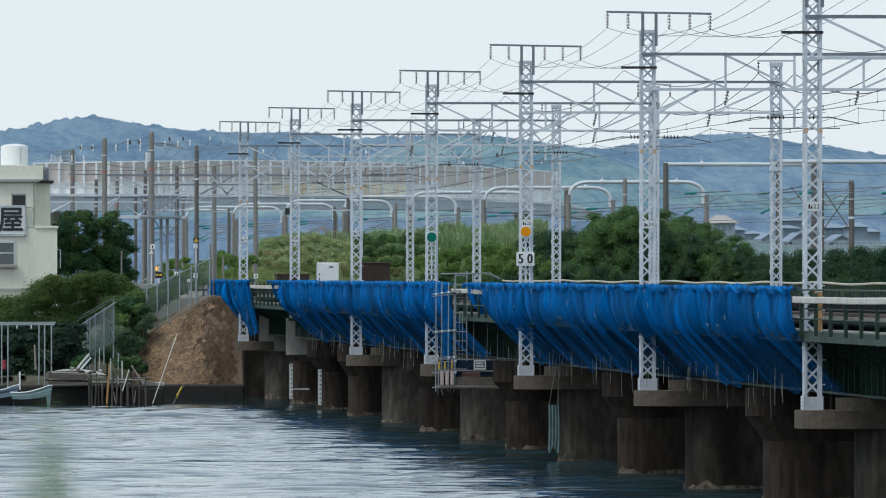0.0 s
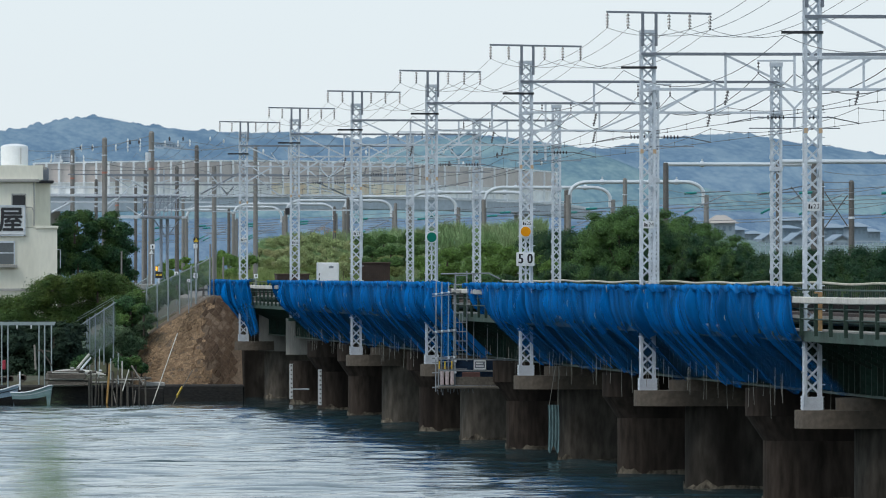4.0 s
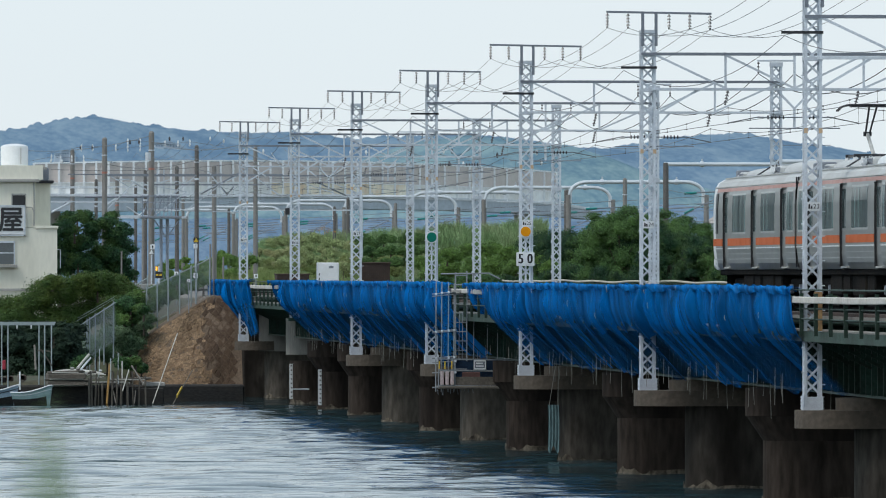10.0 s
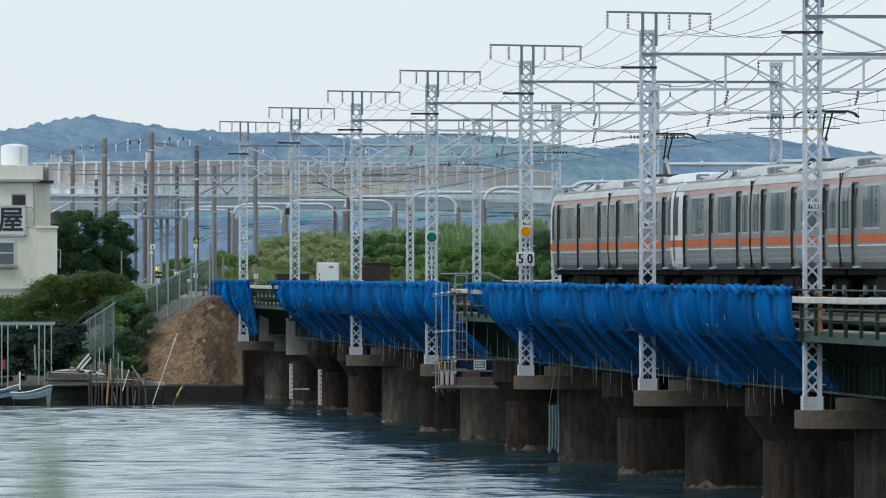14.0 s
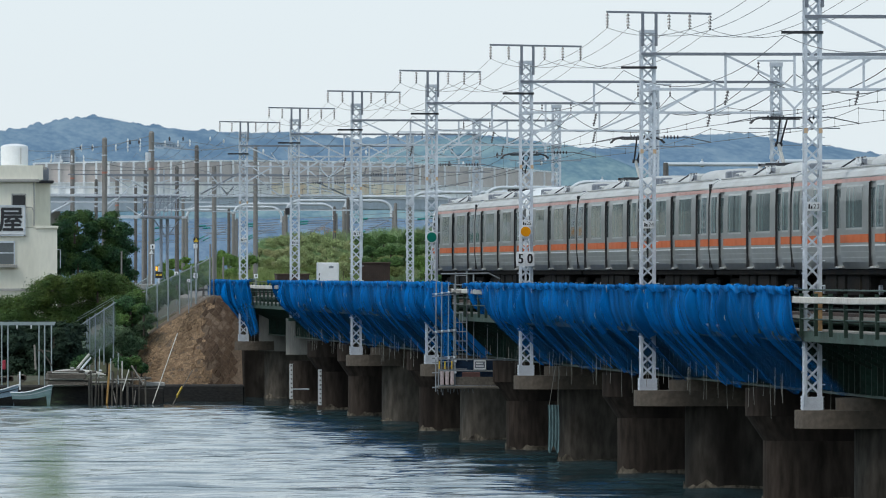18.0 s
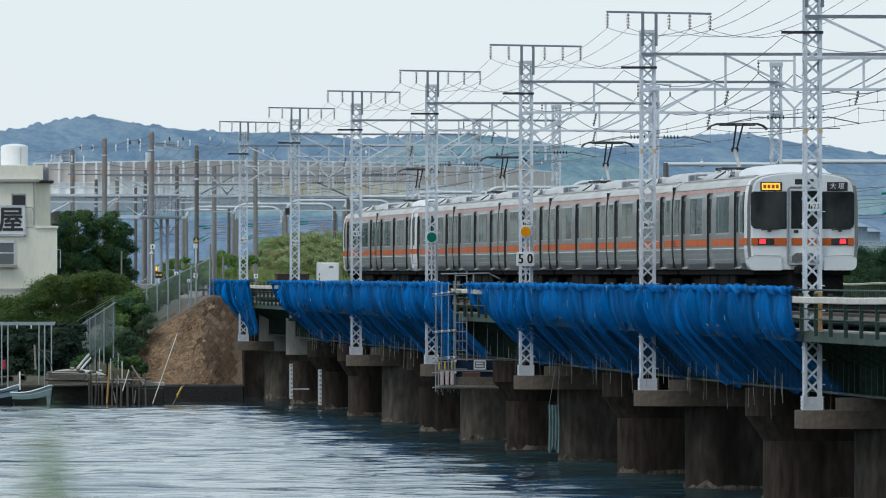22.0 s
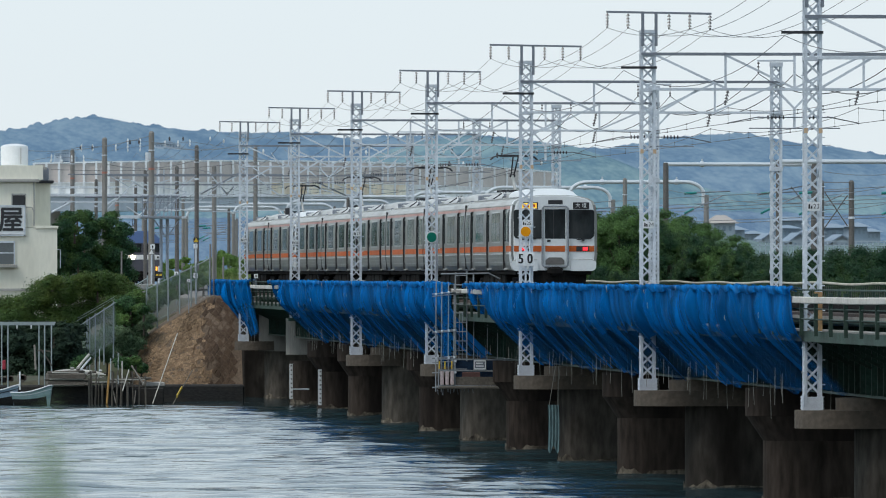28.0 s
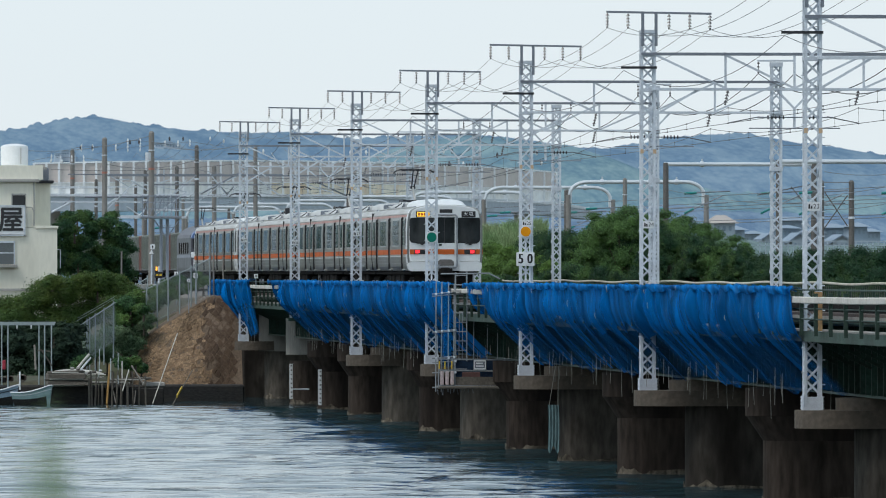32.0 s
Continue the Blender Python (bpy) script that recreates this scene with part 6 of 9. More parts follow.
def reeds():
    rng = random.Random(17)
    spots = []
    for px, top in ((462, 440), (480, 425), (500, 416), (530, 411), (560, 413), (600, 409), (640, 406), (680, 403), (720, 399), (760, 393), (800, 393), (840, 391), (880, 389), (915, 387), (945, 390)):
        for layer in range(5):
            x = 50.0 + layer * 1.1
            y = x * 17290 / (px + 560)
            z = 5.6 + (484 - top) * y / 17290 + rng.uniform(-0.35, 0.3)
            hw = 24 * y / 17290
            base = 2.6 + (z - 4.0) * layer / 4
            spots.append((x - hw, x + hw, y - 1, y + 1, base, min(1.4, (z - base) / 2.4) if layer == 4 else rng.uniform(0.8, 1.1)))
    blades("reeds", "tall pale green reeds behind the railway bank", spots, 46000, 2.4, 31, LEAF_REED, 0.45, 0.016)
    low = []
    for px, top in ((385, 462), (410, 458), (435, 462), (460, 456), (490, 462), (520, 470), (640, 470)):
        x = 41.0
        y = x * 17290 / (px + 560)
        z = 5.6 + (484 - top) * y / 17290
        low.append((x - 1.2, x + 1.2, y - 3, y + 3, 3.2, (z - 3.2) / 3.0))
    blades("tall_grass", "rank green grass along the railway bank", low, 16000, 2.4, 32, LEAF_PALE, 0.4, 0.014)
    lumps = []
    for px, py, r in ((288, 478, 12), (305, 470, 13), (322, 472, 12), (340, 478, 12), (360, 474, 14), (380, 470, 16), (398, 462, 16), (415, 466, 14), (430, 470, 14), (300, 488, 12), (330, 490, 12), (355, 488, 12), (385, 486, 14), (412, 486, 14), (445, 462, 12), (392, 452, 9), (328, 462, 8)):
        lumps += px_lumps(40.0 * 17290 / (px + 560), [(px, py, r)], rng)
    shrub("lineside_bushes", "yellow-green bushes beside the line beyond the bridge", lumps, 26000, 0.075, 52, LEAF_IVY)
    # rounded bushes among the reeds
    rows = []
    for px, py, r in ((462, 474, 14), (480, 470, 15), (500, 474, 14), (522, 470, 15), (545, 474, 14), (568, 470, 15), (612, 468, 16), (636, 472, 15), (660, 464, 17), (684, 468, 16), (706, 462, 17), (728, 468, 18), (655, 480, 16), (615, 484, 14), (560, 486, 14), (500, 488, 14), (470, 488, 14), (700, 482, 16)):
        y = 49.2 * 17290 / (px + 560)
        rows.append((px, py, r, y))
    lumps = []
    for px, py, r, y in rows:
        lumps += px_lumps(y, [(px, py, r)], rng)
    shrub("bank_bushes", "yellow-green bushes among the reeds behind the track", lumps, 34000, 0.055, 46, LEAF_PALE)
    lumps = []
    for px, py, r in ((745, 470, 16), (775, 462, 18), (800, 455, 20), (835, 450, 22), (868, 446, 22), (900, 452, 20), (925, 456, 18), (760, 485, 18), (800, 480, 22), (840, 476, 24), (880, 474, 24), (915, 478, 22), (950, 470, 20), (975, 478, 20)):
        lumps += px_lumps(47.0 * 17290 / (px + 560), [(px, py, r)], rng)
    shrub("ivy_thicket", "bright yellow-green ivy thicket beside the track", lumps, 42000, 0.05, 48, LEAF_IVY)
    # taller scrub that breaks up the reeds
    lumps = []
    for px in range(462, 640, 13):
        top = 428 - 12 * math.sin((px - 462) / 57.0) ** 2 + rng.uniform(-5, 6) + max(0, 490 - px) * 0.5
        for k in range(3):
            lumps += px_lumps((49.4 - 0.4 * k) * 17290 / (px + 560), [(px + rng.uniform(-5, 5), top + 10 + 19 * k, rng.uniform(9, 14))], rng)
    shrub("reed_scrub", "olive and tan scrub grown through with reeds", lumps, 80000, 0.05, 57, LEAF_SCRUB)
    lumps = []
    for px in range(640, 765, 14):
        top = 424 - 8 * math.sin((px - 640) / 40.0) + rng.uniform(-6, 8)
        for k in range(3):
            lumps += px_lumps((49.2 - 0.4 * k) * 17290 / (px + 560), [(px + rng.uniform(-5, 5), top + 8 + 20 * k, rng.uniform(9, 15))], rng)
    shrub("green_scrub", "green scrub standing before the reeds", lumps, 60000, 0.05, 58, LEAF_LIGHT)
    lumps = []
    for px, py, r in ((566, 408, 5), (574, 406, 6), (583, 409, 5), (592, 412, 4), (578, 414, 5)):
        lumps += px_lumps(50.0 * 17290 / (px + 560), [(px, py, r)], rng)
    f = thing("flowering_reed_clump", "small clump of orange flower heads above the reeds", "flowers")
    part("flower_heads", leaf_cards(lumps, 420, 0.03, 49, FLOWER, "flower_heads", False), FLOWER, f)
    for c, r in lumps[::6]:
        part("stem", MB().cyl((c[0], c[1], c[2] - 2.2), c, 0.02, 5), LEAF_REED, f)


def shrub(name, label, lumps, count, size, seed, mat, category="bush"):
    t = thing(name, label, category, "shore bushes")
    for c, r in lumps[:: max(1, len(lumps) // 6)]:
        part("stem", MB().cyl((c[0], c[1], c[2] - r[2] - 0.5), c, 0.07, 6, 0.03), BARK, t)
    part("foliage", leaf_cards(lumps, count, size, seed, mat, "foliage"), mat, t)


def px_lumps(y, rows, rng):
    """Lumps from rows of (across, height, radius) in the oblique coordinates of the shore."""
    out = []
    for px, py, rp in rows:
        yy = y + rng.uniform(-1.5, 1.5)
        x = px_to_x(px, yy)
        z = 5.6 + (484 - py) * yy / 17290
        r = rp * yy / 17290
        out.append(((x, yy, z), (r * 0.85, r, r * 0.75)))
        for _ in range(5):
            a, e = rng.uniform(0, 6.28), rng.uniform(-0.2, 1.3)
            q = r * rng.uniform(0.3, 0.5)
            out.append(((x + r * 0.75 * math.cos(a) * math.cos(e), yy - abs(r * 0.8 * math.sin(a) * math.cos(e)), z + r * 0.65 * math.sin(e)), (q * rng.uniform(0.9, 1.5), q, q * rng.uniform(0.5, 0.9))))
    return out


def shore_plants():
    rng = random.Random(4)
    # dark tree beside the building
    rows = []
    for i in range(26):
        q = i / 25
        cx = 160 + 62 * math.sin(i * 2.4) * (0.35 + 0.65 * math.sin(math.pi * (0.15 + 0.75 * (1 - q))))
        rows.append((cx, 485 - 98 * q, 24 - 7 * q))
    rows += [(215, 475, 22), (228, 490, 18), (200, 455, 22), (110, 410, 18), (120, 390, 17)]
    shrub("shore_tree", "dark dense evergreen tree beside the cream building", px_lumps(512, rows, rng), 60000, 0.055, 41, LEAF_DARK, "tree")
    # sprawling shrub on the slope
    rows = [(30, 560, 40), (75, 530, 38), (120, 520, 36), (165, 515, 34), (205, 515, 30), (235, 525, 22), (60, 590, 40), (110, 575, 44), (160, 560, 40), (200, 550, 30), (20, 610, 40), (80, 625, 40), (125, 610, 36), (150, 500, 22), (180, 498, 20), (90, 505, 22), (10, 580, 30), (50, 545, 26), (225, 512, 16)]
    shrub("slope_shrub", "sprawling olive-green shrub covering the slope below the building", px_lumps(492, rows, rng), 70000, 0.055, 42, LEAF_BUSH)
    rows = [(222, 545, 22), (240, 530, 18), (235, 565, 22), (215, 570, 18), (250, 550, 14)]
    shrub("fence_shrub", "dark green shrub growing through the chain-link fence", px_lumps(484, rows, rng), 9000, 0.06, 43, LEAF_MID)
    rows = [(215, 645, 14), (232, 648, 16), (250, 655, 13), (240, 640, 12), (150, 640, 14), (135, 650, 12)]
    shrub("bank_shrub", "small green bush at the foot of the stone bank", px_lumps(470, rows, rng), 6000, 0.06, 44, LEAF_MID)
    # dark lumps fill the shadow below the slope's foliage
    rows = [(px, py, 24) for py in (590, 612, 634, 652, 668) for px in range(-20, 135, 22)]
    shrub("shaded_thicket", "dark thicket coloured as shadow behind the mooring", px_lumps(474, rows, rng), 14000, 0.085, 47, LEAF_SHADE)
    rows = [(268, 545, 16), (285, 532, 16), (302, 524, 15), (320, 515, 14), (340, 508, 13), (360, 500, 12), (275, 520, 14), (295, 508, 14), (318, 498, 12), (350, 490, 10)]
    shrub("fence_undergrowth", "low green undergrowth behind the chain-link fence", px_lumps(491, rows, rng), 16000, 0.05, 50, LEAF_MID)
    rows = [(195, 600, 26), (170, 620, 26), (215, 600, 24), (190, 630, 24), (150, 625, 20), (225, 620, 20)]
    shrub("bank_undergrowth", "muted green undergrowth on the bank behind the fence", px_lumps(482, rows, rng), 10000, 0.06, 45, LEAF_MUTED)
    rows = [(245, 592, 18), (256, 578, 14), (240, 612, 18), (262, 566, 13), (246, 632, 14), (230, 590, 20), (228, 628, 16)]
    shrub("bank_edge_scrub", "low green scrub at the landward edge of the stone bank", px_lumps(484.5, rows, rng), 12000, 0.05, 51, LEAF_MUTED)


woods()
reeds()
shore_plants()


# ---- cream building on the shore ----
def building():
    t = thing("shore_building", "cream rendered two-storey building with a flat roof and a shop sign", "building")
    Y = 500.0
    X = lambda px: px_to_x(px, Y)
    Z = lambda py: 5.6 + (484 - py) * Y / 17290
    part("upper_wall", MB().box(6, Y, Z(402), X(64), Y + 9, Z(322)), CREAM, t)
    part("parapet", MB().box(6, Y - 0.02, Z(318), X(64) + 0.35, Y + 9, Z(293)), CREAM, t)
    part("roof_slab", MB().slab(6, Y - 0.25, Z(323), X(64) + 0.15, Y + 9.2, Z(317), 0.03), CONC_LIGHT, t, "grey overhanging roof edge")
    part("stair_block", MB().box(X(64), Y + 2.2, Z(404), X(92), Y + 9, Z(322)), CREAM, t)
    part("stair_roof", MB().slab(X(64), Y + 1.9, Z(324), X(98), Y + 9.2, Z(319), 0.03), BLACK_STEEL, t, "dark thin roof edge")
    part("lower_wall", MB().box(6, Y - 0.12, 0.5, X(101), Y + 10, Z(403)), CREAM, t)
    part("lower_cornice", MB().slab(X(62), Y - 0.2, Z(405), X(103), Y + 10.1, Z(400), 0.02), CREAM, t)
    part("floor_band", MB().box(6, Y - 0.2, Z(515), X(101) + 0.03, Y, Z(511)), CONC_LIGHT, t)
    part("base_course", MB().slab(5, Y - 0.9, 0.4, X(30), Y, Z(540), 0.05), CONC_LIGHT, t)
    w = part("window", MB().box(X(22), Y - 0.03, Z(366), X(45), Y + 0.05, Z(346)), BLACK, t, "small dark upper window")
    part("window_frame", MB().box(X(20), Y - 0.06, Z(346), X(46), Y, Z(343)).box(X(20), Y - 0.06, Z(369), X(22), Y, Z(343)), CONC_LIGHT, w)
    w = part("window", MB().box(X(-30), Y - 0.16, Z(468), X(24), Y - 0.1, Z(430)), ROOM_GLASS, t, "wide grey lower window")
    part("window_frame", MB().box(X(24), Y - 0.19, Z(470), X(26), Y - 0.1, Z(428)).box(X(-30), Y - 0.19, Z(430), X(26), Y - 0.1, Z(427)), GALV, w)
    part("window_sill", MB().slab(X(-30), Y - 0.4, Z(474), X(30), Y - 0.1, Z(469), 0.02), CONC_LIGHT, w)
    part("window_rail", MB().box(X(-30), Y - 0.18, Z(449), X(24), Y - 0.14, Z(447)), GALV, w)
    part("drainpipe", MB().cyl((X(60), Y - 0.06, Z(400)), (X(60), Y - 0.06, Z(322)), 0.035, 8), CONC_LIGHT, t)
    part("vent_pipe", MB().tube([(X(46), Y - 0.1, Z(367)), (X(56), Y - 0.1, Z(367)), (X(60), Y - 0.1, Z(376)), (X(60), Y - 0.1, Z(400))], 0.03, 6), CONC_LIGHT, t)
    part("parapet_post", MB().cyl((X(72), Y + 1, Z(320)), (X(72), Y + 1, Z(298)), 0.05, 8).box(X(64), Y + 0.9, Z(300), X(84), Y + 1.2, Z(296)), CONC_LIGHT, t)
    part("roof_machine", MB().slab(X(70), Y + 3, Z(321), X(90), Y + 4, Z(296), 0.04), GALV_DARK, t, "grey machine on the roof")
    part("railing", MB().tube([(X(108), Y + 1, Z(475)), (X(108), Y + 1, Z(442)), (X(101), Y + 1, Z(442))], 0.025, 6), GALV, t)
    s = thing("shop_sign", "white framed shop sign with a large black character", "sign", at=None)
    part("board", MB().slab(X(-120), Y - 0.22, Z(415), X(44), Y - 0.10, Z(364), 0.02), WHITE, s)
    part("frame_rim", MB().box(X(-120), Y - 0.25, Z(366), X(44) + 0.02, Y - 0.1, Z(363.5)).box(X(42), Y - 0.25, Z(418), X(44) + 0.02, Y - 0.1, Z(364)).box(X(-120), Y - 0.25, Z(418), X(44), Y - 0.1, Z(415.5)), GALV, s)
    ch = text_mesh("屋", 1.34, BLACK, 0.01)
    part("character", ch, BLACK, s, "heavy black character", Matrix.Translation((X(19), Y - 0.24, Z(391.5))) @ FACING)
    me = ch
    for dx, dz in ((0.03, 0.0), (-0.03, 0.0), (0.0, 0.03), (0.0, -0.03)):
        part("character", me, BLACK, s, "", Matrix.Translation((X(19) + dx, Y - 0.236, Z(391.5) + dz)) @ FACING)
    k = thing("water_tank", "white cylindrical rooftop water tank", "water tank", at=(X(30.5), Y + 4.5, Z(293)))
    prof = [(0.70, 0.0), (0.71, 0.15), (0.71, 0.95), (0.69, 1.05), (0.5, 1.12), (0.2, 1.16)]
    m = MB()
    n = 28
    for (ra, za), (rb, zb) in zip(prof[:-1], prof[1:]):
        m.add([(ra * math.cos(2 * math.pi * i / n), ra * math.sin(2 * math.pi * i / n), za) for i in range(n)] + [(rb * math.cos(2 * math.pi * i / n), rb * math.sin(2 * math.pi * i / n), zb) for i in range(n)],
              [(i, (i + 1) % n, n + (i + 1) % n, n + i) for i in range(n)])
    m.cyl((0, 0, 1.14), (0, 0, 1.17), 0.22, 14)
    part("shell", m, WHITE, k, smooth=False)
    part("seam", MB().box(0.3, -0.68, 0.1, 0.33, -0.62, 0.95), CONC_LIGHT, k)
    part("stand", MB().cyl((0, 0, -0.3), (0, 0, 0.02), 0.6, 20), CONC_LIGHT, k)


building()


# ---- stone-faced bank at the bridge end ----
def stone_bank():
    t = thing("stone_bank", "rounded brown masonry bank at the end of the bridge", "embankment", kind="structure")
    tops = ((22.2, 0.5), (22.4, 1.3), (22.6, 2.0), (23.0, 2.57), (23.8, 3.1), (24.9, 3.8), (26.1, 4.46), (28.2, 4.5))

    def spot(u, v):
        # u across from the landward end to the bridge, v up the face
        x = 22.2 + 5.4 * u
        top = float(np.interp(x, [q[0] for q in tops], [q[1] for q in tops]))
        z = -0.7 + (top + 0.7) * v
        bulge = 0.25 * math.sin(u * 9) * math.sin(v * 7)
        return Vector((x, 480.5 + 0.7 * (z + 0.7) + 9.0 * max(0.0, 0.45 - u) ** 1.7 + bulge, z))
    core = MB().sheet(lambda u, v: spot(u, v), 40, 20)
    core.sheet(lambda u, v: spot(u, 1.0) + Vector((0, 9.0 * v, 0.05 * v)), 40, 1)
    part("bank_core", core, MORTAR, t, smooth=True)
    rng = random.Random(12)
    # coursed rubble towards the land, blocks set on their corners beside the bridge
    cells = []
    W, H = 6.0, 4.6
    grid = {}

    def knot(i, j, kind):
        if (i, j, kind) not in grid:
            grid[i, j, kind] = (rng.uniform(-0.10, 0.10), rng.uniform(-0.08, 0.08))
        return grid[i, j, kind]
    for j in range(26):
        for i in range(22):
            c = []
            for di, dj in ((0, 0), (1, 0), (1, 1), (0, 1)):
                e = knot(i + di, j + dj, 0)
                c.append(((i + di + 0.5 * (j % 2)) * 0.20 + e[0] * 0.7, (j + dj) * 0.175 + e[1] * 0.7))
            cells.append((c, 0))
    for j in range(-13, 26):
        for i in range(0, 38):
            c = []
            for di, dj in ((0, 0), (1, 0), (1, 1), (0, 1)):
                e = knot(i + di, j + dj, 1)
                p, q = (i + di) * 0.27 + e[0] * 0.6, (j + dj) * 0.27 + e[1] * 0.6
                c.append(((p - q) * 0.7071 + 3.6, (p + q) * 0.7071))
            cells.append((c, 1))
    rest, count = {0: MB(), 1: MB()}, 0
    for c, kind in sorted(cells, key=lambda q: q[0][0][1]):
        mx, my = sum(q[0] for q in c) / 4, sum(q[1] for q in c) / 4
        edge = 3.9 + 0.35 * math.sin(my * 1.7) + rng.uniform(-0.35, 0.35)
        if not (0.05 < mx < W - 0.5 and 0.1 < my < H - 0.05) or (mx > edge) != (kind == 1):
            continue
        out = rng.uniform(0.006, 0.022) if kind else rng.uniform(0.006, 0.035)
        base = [spot(min(1, max(0, q[0] / W)), min(1, max(0, q[1] / H))) for q in c]
        mid = sum(base, Vector()) / 4
        nrm = (base[1] - base[0]).cross(base[3] - base[0]).normalized()
        if nrm.y > 0:
            nrm = -nrm
        tip = Vector((rng.uniform(-0.03, 0.03), 0, rng.uniform(-0.03, 0.03)))
        ring = [mid + (p - mid) * 0.99 - nrm * 0.05 for p in base] + [mid + (p - mid) * 0.93 + nrm * out * 0.5 for p in base] + [mid + tip + (p - mid) * 0.55 + nrm * out * rng.uniform(0.8, 1.2) for p in base]
        faces = [(a, (a + 1) % 4, 4 + (a + 1) % 4, 4 + a) for a in range(4)] + [(4 + a, 4 + (a + 1) % 4, 8 + (a + 1) % 4, 8 + a) for a in range(4)] + [(8, 9, 10, 11)]
        count += 1
        if count <= 300:
            part("stone", MB().add(ring, faces), STONE_BROWN_SHADED if kind else STONE, t)
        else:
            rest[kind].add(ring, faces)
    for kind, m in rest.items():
        tagged(part("upper_stones", m, UPPER_STONE_BROWN_SHADED if kind else UPPER_STONE, t), kind="stuff")


stone_bank()


# ---- fences ----
FENCE_POST = material("dull_fence_post", (0.31, 0.36, 0.37), 0.6, 0.1, 2, 0.15)
def fence(name, label, pts, height, post_at, mesh_step=0.16):
    """A chain-link fence along the points (x, y, z at its foot)."""
    t = thing(name, label, "fence")
    for q in post_at:
        a, b = pts[0], pts[-1]
        p = Vector(a).lerp(Vector(b), q)
        part("post", MB().cyl((p.x, p.y, p.z - 0.8), (p.x, p.y, p.z + height + 0.12), 0.034, 8), FENCE_POST, t)
    a, b = Vector(pts[0]), Vector(pts[-1])
    up = Vector((0, 0, height))
    part("top_rail", MB().cyl(a + up, b + up, 0.03, 6), FENCE_POST, t)
    part("bottom_rail", MB().cyl(a + Vector((0, 0, 0.1)), b + Vector((0, 0, 0.1)), 0.008, 6), FENCE_POST, t)
    m = MB()
    L = (b - a).length
    n = int(L / mesh_step)
    k = int(height / mesh_step)
    for i in range(-k, n):
        for s in (0, 1):
            i0, i1 = i, i + k
            z0, z1 = (0.0, height) if s == 0 else (height, 0.0)
            q0, q1 = i0 * mesh_step / L, i1 * mesh_step / L
            c0, c1 = max(0.0, q0), min(1.0, q1)
            if c1 <= c0:
                continue
            za, zb = z0 + (z1 - z0) * (c0 - q0) / (q1 - q0), z0 + (z1 - z0) * (c1 - q0) / (q1 - q0)
            m.beam(a.lerp(b, c0) + Vector((0, 0, za)), a.lerp(b, c1) + Vector((0, 0, zb)), 0.0095, 0.0095)
    tagged(part("chain_link", m, FENCE_POST, t, "grey chain-link netting"), kind="stuff")
    return t


def shore_fences():
    def P(px, py, y):
        return (px_to_x(px, y), y, 5.6 + (484 - py) * y / 17290)
    fence("upper_fence", "grey chain-link fence climbing the top of the stone bank", [P(259, 578, 485), P(372, 524, 485)], 1.85, (0.0, 0.17, 0.34, 0.52, 0.70, 0.78, 0.99), 0.13)
    fence("lower_fence", "grey chain-link fence stepping up the overgrown slope", [P(137, 648, 478), P(204, 604, 480)], 1.9, (0.0, 0.25, 0.32, 0.47, 0.7, 0.95), 0.13)
    fence("middle_fence", "weathered chain-link fence behind the shrub", [P(207, 590, 494), P(262, 556, 494)], 1.85, (0.0, 0.3, 0.6, 0.98), 0.15)
    m = thing("barbed_wire_arm", "thin wire strands above the slope fence", "wire strand")
    for dz in (0.12, 0.24):
        part("strand", MB().tube([P(137, 572 - dz * 36, 478), P(203, 534 - dz * 36, 480)], 0.008, 4), FENCE_POST, m)


shore_fences()


